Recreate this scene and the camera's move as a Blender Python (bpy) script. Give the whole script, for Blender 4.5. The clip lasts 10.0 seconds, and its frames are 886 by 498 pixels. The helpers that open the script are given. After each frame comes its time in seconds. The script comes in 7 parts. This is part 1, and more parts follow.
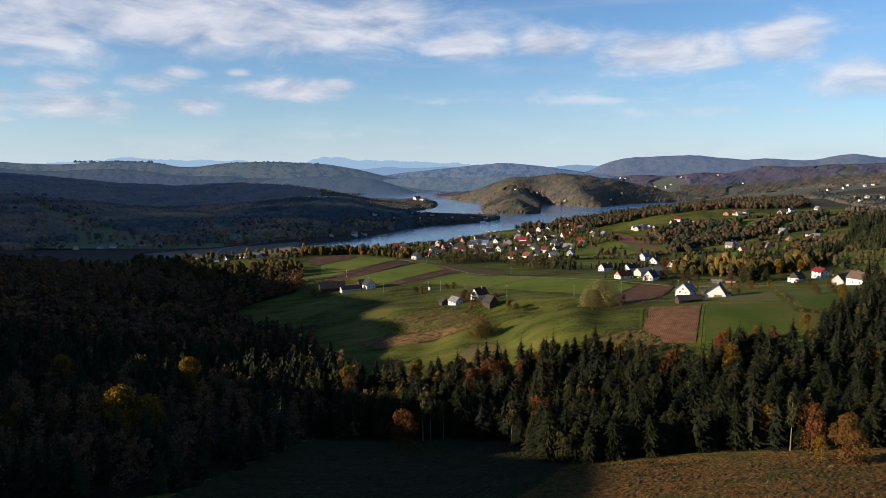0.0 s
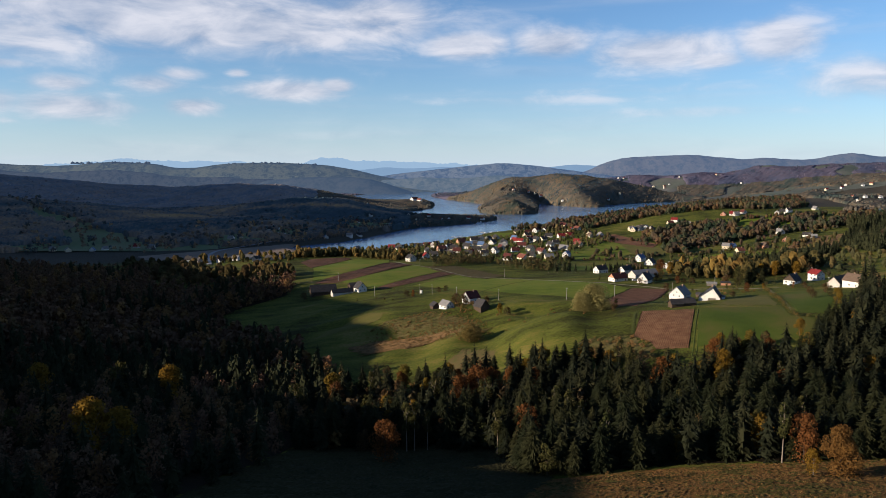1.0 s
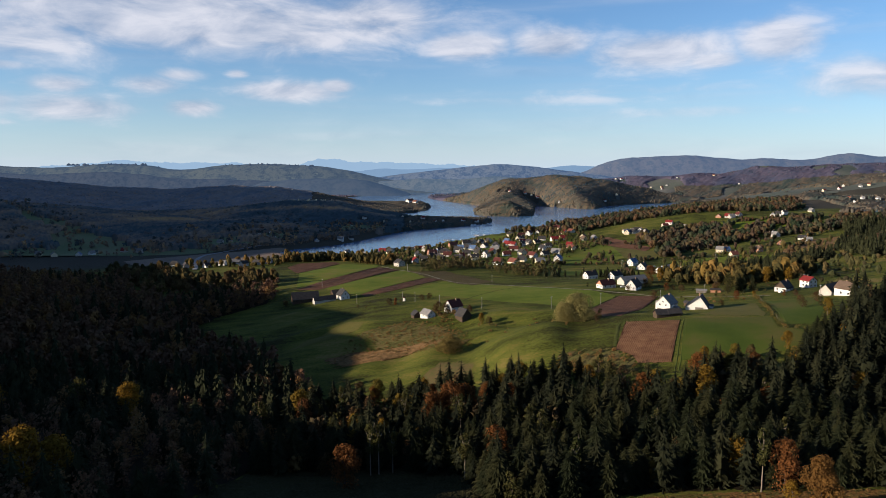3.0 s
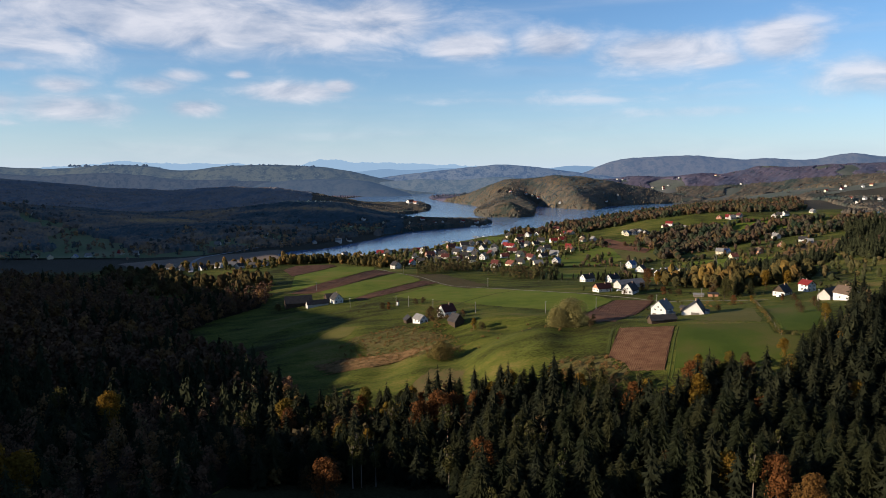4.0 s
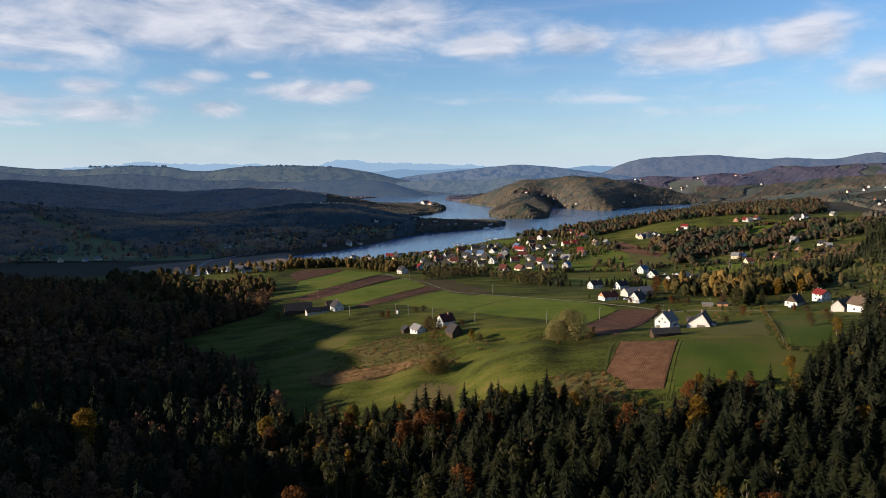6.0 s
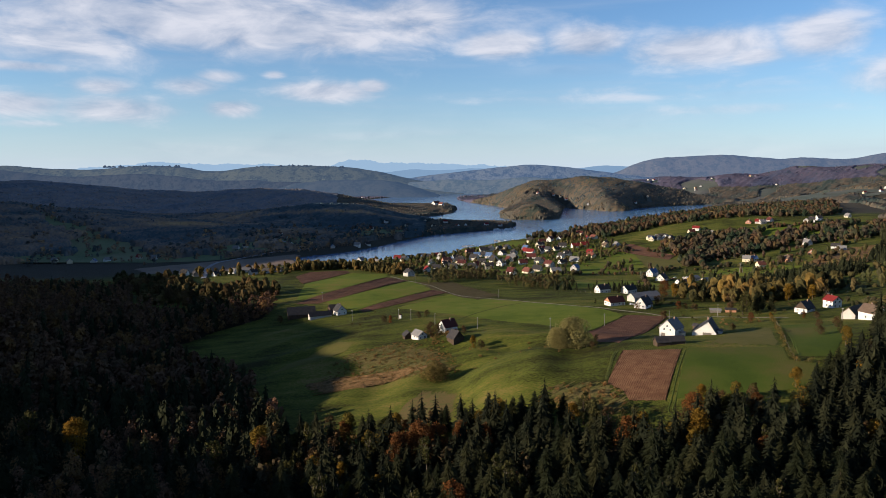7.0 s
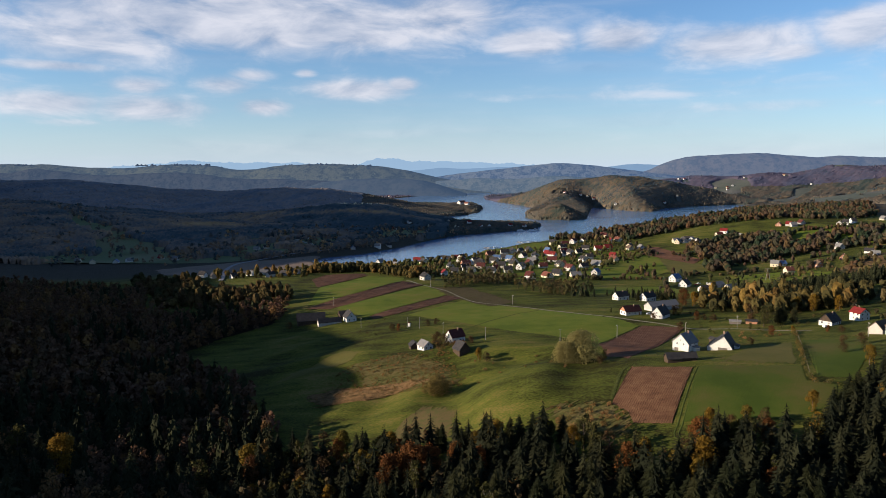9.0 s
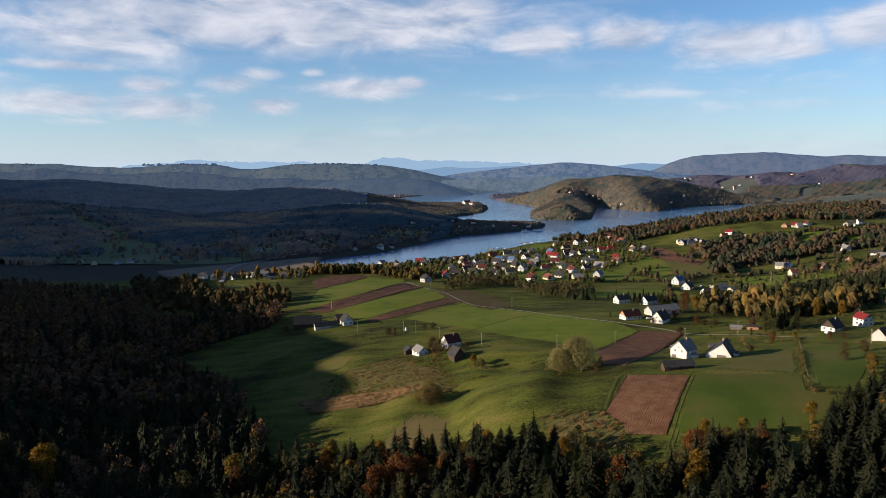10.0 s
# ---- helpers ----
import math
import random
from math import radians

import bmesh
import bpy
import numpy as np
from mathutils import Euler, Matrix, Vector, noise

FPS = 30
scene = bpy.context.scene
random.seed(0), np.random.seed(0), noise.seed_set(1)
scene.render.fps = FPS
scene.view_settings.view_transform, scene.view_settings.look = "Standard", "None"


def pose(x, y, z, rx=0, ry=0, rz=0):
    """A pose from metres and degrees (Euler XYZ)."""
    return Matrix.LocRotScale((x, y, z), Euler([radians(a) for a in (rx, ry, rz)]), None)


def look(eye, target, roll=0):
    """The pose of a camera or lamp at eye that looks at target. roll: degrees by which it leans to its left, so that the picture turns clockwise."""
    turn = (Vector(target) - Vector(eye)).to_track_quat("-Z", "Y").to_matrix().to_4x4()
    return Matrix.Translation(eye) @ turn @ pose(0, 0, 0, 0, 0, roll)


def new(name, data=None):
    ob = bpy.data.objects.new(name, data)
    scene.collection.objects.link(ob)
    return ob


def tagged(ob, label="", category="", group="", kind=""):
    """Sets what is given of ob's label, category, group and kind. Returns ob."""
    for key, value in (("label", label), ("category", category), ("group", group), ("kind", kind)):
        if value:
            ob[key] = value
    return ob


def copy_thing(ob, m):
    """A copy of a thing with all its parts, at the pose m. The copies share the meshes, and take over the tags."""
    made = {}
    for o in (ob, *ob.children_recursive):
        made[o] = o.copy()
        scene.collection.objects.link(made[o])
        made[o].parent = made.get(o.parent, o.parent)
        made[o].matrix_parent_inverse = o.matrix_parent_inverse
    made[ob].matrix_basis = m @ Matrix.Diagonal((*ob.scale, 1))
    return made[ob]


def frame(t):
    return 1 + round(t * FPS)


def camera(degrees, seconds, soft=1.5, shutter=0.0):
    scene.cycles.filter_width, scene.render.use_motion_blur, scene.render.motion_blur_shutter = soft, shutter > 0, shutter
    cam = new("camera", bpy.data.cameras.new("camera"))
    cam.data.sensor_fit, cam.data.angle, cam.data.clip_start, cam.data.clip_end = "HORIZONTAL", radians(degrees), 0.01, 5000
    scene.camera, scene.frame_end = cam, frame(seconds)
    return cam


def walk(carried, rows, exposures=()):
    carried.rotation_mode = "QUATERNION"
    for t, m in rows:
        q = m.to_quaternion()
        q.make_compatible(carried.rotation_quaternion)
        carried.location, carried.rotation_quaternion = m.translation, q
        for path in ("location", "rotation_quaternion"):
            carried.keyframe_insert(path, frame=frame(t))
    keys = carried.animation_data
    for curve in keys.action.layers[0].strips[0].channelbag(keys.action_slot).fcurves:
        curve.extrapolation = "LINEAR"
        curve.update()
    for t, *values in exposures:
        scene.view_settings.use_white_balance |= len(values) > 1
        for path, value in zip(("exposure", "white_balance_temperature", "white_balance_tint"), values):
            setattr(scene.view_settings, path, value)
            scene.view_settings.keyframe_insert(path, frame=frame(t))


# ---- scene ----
EXPOSURE, KELVIN, TINT = 0.94, 5980, 12
cam = camera(63.4, 10.0, 0.65)
METRES, EYE, TILT, LEAN, TURN = 100.0, 117.0, -6.22, 0.0, 0.0
ROWS = [
    (0.0, 0.0, 0.0, 0.0, 0.0, 0.0, -0.0),
    (0.5, 0.0287, 0.0355, 0.0094, -0.03, 0.0, 0.09),
    (1.0, 0.061, 0.073, 0.0207, -0.06, 0.01, 0.16),
    (1.5, 0.0917, 0.1069, 0.0323, -0.08, 0.01, 0.22),
    (2.0, 0.1255, 0.1431, 0.0445, -0.1, 0.03, 0.26),
    (2.5, 0.1568, 0.1762, 0.0563, -0.1, 0.04, 0.28),
    (4.0, 0.2574, 0.2789, 0.0952, 0.12, 0.06, 0.35),
    (4.5, 0.2903, 0.3113, 0.1085, 0.45, 0.05, 0.35),
    (5.0, 0.326, 0.3462, 0.1231, 0.82, 0.05, 0.35),
    (5.5, 0.3599, 0.3786, 0.137, 1.2, 0.04, 0.32),
    (7.0, 0.466, 0.4777, 0.1872, 2.68, 0.0, 0.17),
    (7.5, 0.4992, 0.5096, 0.2034, 3.27, -0.03, 0.1),
    (8.0, 0.5353, 0.5443, 0.221, 3.95, -0.07, 0.02),
    (8.5, 0.5685, 0.5766, 0.2367, 4.55, -0.12, -0.05),
    (9.0, 0.6043, 0.6121, 0.2539, 5.05, -0.18, -0.09),
    (9.5, 0.6369, 0.6449, 0.27, 5.32, -0.22, -0.12),
    (10.0, 0.6717, 0.6808, 0.287, 5.61, -0.27, -0.14),
]
walk(cam, [(t, pose(0, 0, EYE, TILT, LEAN, TURN) @ pose(METRES * x, METRES * y, METRES * z, 90 + pitch, roll, yaw)) for t, x, y, z, yaw, pitch, roll in ROWS],
     exposures=[(0.0, EXPOSURE, KELVIN, TINT), (10.0, EXPOSURE, KELVIN, TINT)])

# ---- sky and sun ----
SUN_TURN, SUN_HIGH = 73.0, 14.0  # degrees: behind the left shoulder, low
SUN_FROM = Vector((-math.sin(radians(SUN_TURN)) * math.cos(radians(SUN_HIGH)), -math.cos(radians(SUN_TURN)) * math.cos(radians(SUN_HIGH)), math.sin(radians(SUN_HIGH))))
world = bpy.data.worlds.new("world")
scene.world = world
world.use_nodes = True
wn, wl = world.node_tree.nodes, world.node_tree.links


def wmath(op, a, b=None, c=None, clamp=False):
    n = wn.new("ShaderNodeMath")
    n.operation, n.use_clamp = op, clamp
    for i, v in enumerate((a, b, c)):
        if v is None:
            continue
        if isinstance(v, (int, float)):
            n.inputs[i].default_value = v
        else:
            wl.new(v, n.inputs[i])
    return n.outputs[0]


sky = wn.new("ShaderNodeTexSky")
sky.sky_type, sky.sun_disc = "NISHITA", False
sky.sun_elevation, sky.sun_rotation = radians(SUN_HIGH), math.atan2(SUN_FROM.x, SUN_FROM.y)
sky.altitude, sky.air_density, sky.dust_density, sky.ozone_density = 300, 1.0, 0.15, 4.0
coord = wn.new("ShaderNodeTexCoord")
axes = wn.new("ShaderNodeSeparateXYZ")
wl.new(coord.outputs["Generated"], axes.inputs[0])
dx, dz = axes.outputs[0], axes.outputs[2]
# cloud banks over the lake as (across, up, half width, half height, weight)
BANKS = [(-0.329, 0.191, 0.264, 0.0367, 1.1845), (-0.094, 0.2, 0.084, 0.0324, 0.9785), (-0.198, 0.178, 0.0997, 0.02, 1.03), (0.033, 0.166, 0.0515, 0.0157, 1.1845), (0.147, 0.167, 0.047, 0.019, 1.0815), (0.285, 0.152, 0.0851, 0.0228, 1.03),
         (0.341, 0.14, 0.0392, 0.0121, 0.927), (0.412, 0.158, 0.0426, 0.0244, 1.0815), (-0.549, 0.083, 0.0549, 0.0146, 1.03), (-0.45, 0.08, 0.065, 0.0164, 0.9785), (-0.459, 0.107, 0.0302, 0.0107, 0.927), (-0.366, 0.111, 0.0336, 0.012, 0.8755),
         (-0.321, 0.084, 0.0325, 0.0114, 0.9785)]
BANKS += [(-0.334, 0.124, 0.0258, 0.00832, 0.824), (-0.198, 0.107, 0.0661, 0.0134, 1.0815), (-0.142, 0.114, 0.0202, 0.00871, 1.1845), (-0.266, 0.128, 0.0123, 0.00559, 0.824), (-0.537, 0.127, 0.056, 0.00676, 0.927), (-0.5, 0.165, 0.112, 0.0364, 0.927),
          (0.131, 0.095, 0.198, 0.00858, 0.412), (0.316, 0.075, 0.162, 0.00819, 0.4326), (0.263, 0.105, 0.214, 0.00728, 0.3502), (-0.066, 0.042, 0.104, 0.00494, 0.3502), (-0.531, 0.061, 0.0358, 0.00533, 0.515), (0.508, 0.108, 0.0683, 0.0268, 0.824), (-0.655, 0.097, 0.0683, 0.0265, 0.824)]
total = None
for bx, bz, rx, rz, weight in BANKS:
    u = wmath("MULTIPLY", wmath("SUBTRACT", dx, bx), 1 / rx)
    v = wmath("MULTIPLY", wmath("SUBTRACT", dz, bz), 1 / rz)
    g = wmath("MULTIPLY", wmath("EXPONENT", wmath("MULTIPLY", wmath("ADD", wmath("MULTIPLY", u, u), wmath("MULTIPLY", v, v)), -0.7)), weight)
    total = g if total is None else wmath("MAXIMUM", total, g)
stretch = wn.new("ShaderNodeMapping")
stretch.inputs["Scale"].default_value = (10.5, 10.5, 30.0)
wl.new(coord.outputs["Generated"], stretch.inputs[0])
puff = wn.new("ShaderNodeTexNoise")
puff.inputs["Scale"].default_value, puff.inputs["Detail"].default_value, puff.inputs["Roughness"].default_value = 1.0, 9.0, 0.58
puff.inputs["Distortion"].default_value = 0.35
wl.new(stretch.outputs[0], puff.inputs["Vector"])
veil = wn.new("ShaderNodeMapping")
veil.inputs["Scale"].default_value = (1.6, 1.6, 22.0)
veil.inputs["Rotation"].default_value = (0, radians(4), 0)
wl.new(coord.outputs["Generated"], veil.inputs[0])
thin = wn.new("ShaderNodeTexNoise")
thin.inputs["Scale"].default_value, thin.inputs["Detail"].default_value = 1.3, 5.0
wl.new(veil.outputs[0], thin.inputs["Vector"])
body = wmath("ADD", total, wmath("MULTIPLY", wmath("SUBTRACT", puff.outputs[0], 0.5), 1.3))
cover = wn.new("ShaderNodeMapRange")
cover.interpolation_type = "SMOOTHSTEP"
cover.inputs["From Min"].default_value, cover.inputs["From Max"].default_value = 0.12, 1.0
wl.new(body, cover.inputs["Value"])
haze = wn.new("ShaderNodeMapRange")
haze.interpolation_type = "SMOOTHSTEP"
haze.inputs["From Min"].default_value, haze.inputs["From Max"].default_value, haze.inputs["To Max"].default_value = 0.42, 0.75, 0.30
wl.new(thin.outputs[0], haze.inputs["Value"])
mask = wmath("MULTIPLY", wmath("MAXIMUM", cover.outputs[0], haze.outputs[0]), 0.82, clamp=True)
shade = wn.new("ShaderNodeMix")
shade.data_type = "RGBA"
CLOUD_DARK, CLOUD_LIGHT = (2.6, 3.0, 3.7, 1), (6.0, 5.7, 5.6, 1)
shade.inputs[6].default_value, shade.inputs[7].default_value = CLOUD_DARK, CLOUD_LIGHT
wl.new(wmath("MULTIPLY", wmath("SUBTRACT", puff.outputs[0], 0.32), 3.2, clamp=True), shade.inputs[0])
mixed = wn.new("ShaderNodeMix")
mixed.data_type = "RGBA"
wl.new(mask, mixed.inputs[0])
low = wmath("MULTIPLY", wmath("EXPONENT", wmath("MULTIPLY", wmath("MAXIMUM", dz, 0.0), -17.0)), 0.78, clamp=True)
pale = wn.new("ShaderNodeMix")
pale.data_type = "RGBA"
high = wn.new("ShaderNodeMapRange")
high.interpolation_type = "SMOOTHSTEP"
high.inputs["From Min"].default_value, high.inputs["From Max"].default_value = 0.22, 0.85
high.inputs["To Min"].default_value, high.inputs["To Max"].default_value = 1.0, 0.78
wl.new(dz, high.inputs["Value"])
pale.inputs[7].default_value = (4.3, 5.1, 5.9, 1)
wl.new(low, pale.inputs[0])
wl.new(sky.outputs[0], pale.inputs[6])
wl.new(pale.outputs[2], mixed.inputs[6])
wl.new(shade.outputs[2], mixed.inputs[7])
SKY = 0.0745
wl.new(wmath("MULTIPLY", high.outputs[0], SKY), wn["Background"].inputs[1])
wl.new(mixed.outputs[2], wn["Background"].inputs[0])

sun = bpy.data.lights.new("sun", "SUN")
sun.energy, sun.angle, sun.color = 5.0, radians(0.55), (1.0, 0.80, 0.56)
new("sun", sun).matrix_world = look(SUN_FROM * 1000, (0, 0, 0))

# ---- materials ----


def mat(name, stops, size=1.0, fine=8.0, rough=0.9, bump=0.0, detail=6.0, vary=0.0, spec=0.06, grain=0.45, metal=0.0, stretch=(1, 1, 1), turn=0.0, wide=0.0):
    """A surface whose colour wanders between stops, over patches of `size` metres with a grain `fine` times smaller; vary: lighter and darker from object to object."""
    m = bpy.data.materials.new(name)
    m.use_nodes = True
    n, l = m.node_tree.nodes, m.node_tree.links
    b = n["Principled BSDF"]
    b.inputs["Roughness"].default_value, b.inputs["Specular IOR Level"].default_value, b.inputs["Metallic"].default_value = rough, spec, metal
    geo = n.new("ShaderNodeNewGeometry")
    mp = n.new("ShaderNodeMapping")
    mp.inputs["Scale"].default_value = stretch
    mp.inputs["Rotation"].default_value = (0, 0, radians(turn))
    l.new(geo.outputs["Position"], mp.inputs[0])
    big, small = n.new("ShaderNodeTexNoise"), n.new("ShaderNodeTexNoise")
    for tex, scale in ((big, 1 / size), (small, fine / size)):
        tex.inputs["Scale"].default_value, tex.inputs["Detail"].default_value, tex.inputs["Roughness"].default_value = scale, detail, 0.6
        l.new(mp.outputs[0], tex.inputs["Vector"])
    add = n.new("ShaderNodeMath")
    add.operation = "MULTIPLY_ADD"
    l.new(small.outputs[0], add.inputs[0])
    add.inputs[1].default_value = grain
    half = n.new("ShaderNodeMath")
    half.operation = "MULTIPLY_ADD"
    l.new(big.outputs[0], half.inputs[0])
    half.inputs[1].default_value, half.inputs[2].default_value = 0.9, 0.025 - 0.5 * grain
    l.new(half.outputs[0], add.inputs[2])
    value = add.outputs[0]
    if wide:
        far = n.new("ShaderNodeTexNoise")
        far.inputs["Scale"].default_value, far.inputs["Detail"].default_value = 1 / wide, 3.0
        l.new(geo.outputs["Position"], far.inputs["Vector"])
        more = n.new("ShaderNodeMath")
        more.operation = "MULTIPLY_ADD"
        l.new(far.outputs[0], more.inputs[0])
        more.inputs[1].default_value = 0.9
        less = n.new("ShaderNodeMath")
        less.operation = "SUBTRACT"
        l.new(value, less.inputs[0])
        less.inputs[1].default_value = 0.45
        l.new(less.outputs[0], more.inputs[2])
        value = more.outputs[0]
    ramp = n.new("ShaderNodeValToRGB")
    e = ramp.color_ramp.elements
    while len(e) < len(stops):
        e.new(0.5)
    for i, col in enumerate(stops):
        e[i].position, e[i].color = 0.25 + 0.5 * i / max(1, len(stops) - 1), (*col, 1)
    l.new(value, ramp.inputs[0])
    out = ramp.outputs[0]
    if vary:
        info = n.new("ShaderNodeObjectInfo")
        rng = n.new("ShaderNodeMapRange")
        rng.inputs["To Min"].default_value, rng.inputs["To Max"].default_value = 1 - vary, 1 + vary
        l.new(info.outputs["Random"], rng.inputs["Value"])
        hsv = n.new("ShaderNodeHueSaturation")
        l.new(rng.outputs[0], hsv.inputs["Value"])
        l.new(out, hsv.inputs["Color"])
        out = hsv.outputs[0]
    l.new(out, b.inputs["Base Color"])
    if bump:
        bp = n.new("ShaderNodeBump")
        bp.inputs["Strength"].default_value, bp.inputs["Distance"].default_value = 1.0, bump
        l.new(small.outputs[0], bp.inputs["Height"])
        l.new(bp.outputs[0], b.inputs["Normal"])
    return m


def foliage(name, stops, by_tree=False, clear=0.25, patch=1.5, swing=1.0):
    """Leaves: the hue goes from tree to tree along stops, with lighter and darker clumps; a little light comes through."""
    m = bpy.data.materials.new(name)
    m.use_nodes = True
    n, l = m.node_tree.nodes, m.node_tree.links
    b = n["Principled BSDF"]
    b.inputs["Roughness"].default_value, b.inputs["Specular IOR Level"].default_value = 0.8, 0.03
    ramp = n.new("ShaderNodeValToRGB")
    e = ramp.color_ramp.elements
    while len(e) < len(stops):
        e.new(0.5)
    for i, col in enumerate(stops):
        e[i].position, e[i].color = i / max(1, len(stops) - 1), (*col, 1)
    if by_tree:
        tone = n.new("ShaderNodeAttribute")
        tone.attribute_name = "tone"
        l.new(tone.outputs["Fac"], ramp.inputs[0])
    else:
        info = n.new("ShaderNodeObjectInfo")
        l.new(info.outputs["Random"], ramp.inputs[0])
    geo = n.new("ShaderNodeNewGeometry")
    tex = n.new("ShaderNodeTexNoise")
    tex.inputs["Scale"].default_value, tex.inputs["Detail"].default_value = 1 / patch, 4.0
    l.new(geo.outputs["Position"], tex.inputs["Vector"])
    mixv = n.new("ShaderNodeMath")
    mixv.operation = "MULTIPLY_ADD"
    l.new(geo.outputs["Random Per Island"], mixv.inputs[0])
    mixv.inputs[1].default_value = 0.35
    l.new(tex.outputs[0], mixv.inputs[2])
    rng = n.new("ShaderNodeMapRange")
    rng.inputs["From Min"].default_value, rng.inputs["From Max"].default_value = 0.35, 1.05
    rng.inputs["To Min"].default_value, rng.inputs["To Max"].default_value = 1 - 0.45 * swing, 1 + 0.5 * swing
    l.new(mixv.outputs[0], rng.inputs["Value"])
    hsv = n.new("ShaderNodeHueSaturation")
    l.new(ramp.outputs[0], hsv.inputs["Color"])
    l.new(rng.outputs[0], hsv.inputs["Value"])
    l.new(hsv.outputs[0], b.inputs["Base Color"])
    if clear:
        thin_leaf = n.new("ShaderNodeBsdfTranslucent")
        l.new(hsv.outputs[0], thin_leaf.inputs["Color"])
        mx = n.new("ShaderNodeMixShader")
        mx.inputs[0].default_value = clear
        l.new(b.outputs[0], mx.inputs[1])
        l.new(thin_leaf.outputs[0], mx.inputs[2])
        l.new(mx.outputs[0], n["Material Output"].inputs["Surface"])
    return m


GRASS = mat("grass", [(0.02436, 0.02268, 0.00672), (0.04452, 0.05124, 0.01008), (0.07056, 0.08316, 0.01344), (0.09744, 0.09744, 0.01764), (0.1512, 0.1109, 0.0378)], 14, 20, 0.95, 0.45, wide=70, grain=1.1, stretch=(0.45, 1.5, 1), turn=-22)
gn, gl = GRASS.node_tree.nodes, GRASS.node_tree.links
gpos, gsep, gmap, gmix = gn.new("ShaderNodeNewGeometry"), gn.new("ShaderNodeSeparateXYZ"), gn.new("ShaderNodeMapRange"), gn.new("ShaderNodeMix")
gl.new(gpos.outputs["Position"], gsep.inputs[0])
gl.new(gsep.outputs[1], gmap.inputs["Value"])
gmap.inputs["From Min"].default_value, gmap.inputs["From Max"].default_value = 1380, 1500
gmix.data_type = "RGBA"
grass_link = gn["Principled BSDF"].inputs["Base Color"].links[0].from_socket
gwest, gfall, gmax = gn.new("ShaderNodeMath"), gn.new("ShaderNodeMapRange"), gn.new("ShaderNodeMath")
gwest.operation, gmax.operation = "MULTIPLY_ADD", "MAXIMUM"
gl.new(gsep.outputs[0], gwest.inputs[0])
gwest.inputs[1].default_value = -0.9
gl.new(gsep.outputs[1], gwest.inputs[2])
gl.new(gwest.outputs[0], gfall.inputs["Value"])
gfall.inputs["From Min"].default_value, gfall.inputs["From Max"].default_value = 1250, 1330
gl.new(gmap.outputs[0], gmax.inputs[0])
gl.new(gfall.outputs[0], gmax.inputs[1])
gl.new(gmax.outputs[0], gmix.inputs[0])
gl.new(grass_link, gmix.inputs[6])
gmix.inputs[7].default_value = (0.050, 0.046, 0.036, 1)  # leaf litter under the hill woods; same dull tone over the western valley floor
gl.new(gmix.outputs[2], gn["Principled BSDF"].inputs["Base Color"])
MEADOW = mat("rough_meadow", [(0.03179, 0.02856, 0.00952), (0.0708, 0.04216, 0.01428), (0.1193, 0.06256, 0.02244), (0.0578, 0.0476, 0.01496), (0.03613, 0.03672, 0.0102), (0.09758, 0.05304, 0.01972)], 9, 9, 0.95, 0.5, grain=0.85, wide=40)
# meadow colour darkened for the shade at the wood's foot
SHADE_GRASS = mat("shade_darkened_grass", [(0.01755, 0.0195, 0.008775), (0.03315, 0.03023, 0.01365), (0.02535, 0.02925, 0.0117)], 7, 8, 0.95, 0.4, grain=0.8)
DRY = mat("dry_grass", [(0.05967, 0.04452, 0.01607), (0.1193, 0.07543, 0.03373), (0.202, 0.1242, 0.05783), (0.0918, 0.04972, 0.0241)], 4, 8, 0.95, 0.5)
PLOUGH = mat("ploughed_earth", [(0.0756, 0.03888, 0.02304), (0.1188, 0.0612, 0.03744), (0.1656, 0.08928, 0.05616)], 7, 14, 0.95, 0.12)
STUBBLE = mat("brown_stubble", [(0.0567, 0.0675, 0.0189), (0.1215, 0.0837, 0.0378), (0.0756, 0.081, 0.0243), (0.1485, 0.0972, 0.0459)], 3, 8, 0.95, 0.1)
SPROUT = mat("young_crop", [(0.07007, 0.09677, 0.01163), (0.09289, 0.121, 0.01472), (0.1174, 0.129, 0.0186), (0.1426, 0.1226, 0.02945)], 16, 30, 0.95, 0.08, wide=60, grain=0.7)
OLIVE_CROP = mat("olive_crop", [(0.03982, 0.06112, 0.009176), (0.05261, 0.07366, 0.01114), (0.0711, 0.07366, 0.01704), (0.08887, 0.07679, 0.02491)], 22, 40, 0.95, 0.06, wide=45, grain=0.6)
MAIZE_EARTH = mat("stubbly_earth", [(0.0828, 0.04147, 0.02304), (0.1292, 0.06774, 0.036), (0.1921, 0.1092, 0.05904)], 5, 12, 0.95, 0.1, grain=0.9)
PALE_CROP = mat("pale_crop", [(0.07225, 0.0748, 0.0204), (0.09775, 0.08925, 0.0255), (0.119, 0.09775, 0.034)], 14, 24, 0.95, 0.1)
FALLOW = mat("fallow_grass", [(0.058, 0.050, 0.022), (0.080, 0.062, 0.030), (0.060, 0.060, 0.020)], 8, 12, 0.95, 0.2, grain=0.8)
MUD = mat("mud_flat", [(0.1111, 0.0972, 0.0819), (0.1881, 0.144, 0.1134), (0.1454, 0.1296, 0.104)], 40, 20, 0.92, 0.1, spec=0.05)
TRACK = mat("dirt_track", [(0.13, 0.12, 0.08), (0.22, 0.20, 0.15), (0.15, 0.15, 0.09)], 4, 8, 0.95, 0.05)
TARMAC = mat("tarmac", [(0.20, 0.20, 0.21), (0.27, 0.27, 0.28)], 12, 20, 0.85, 0.01)

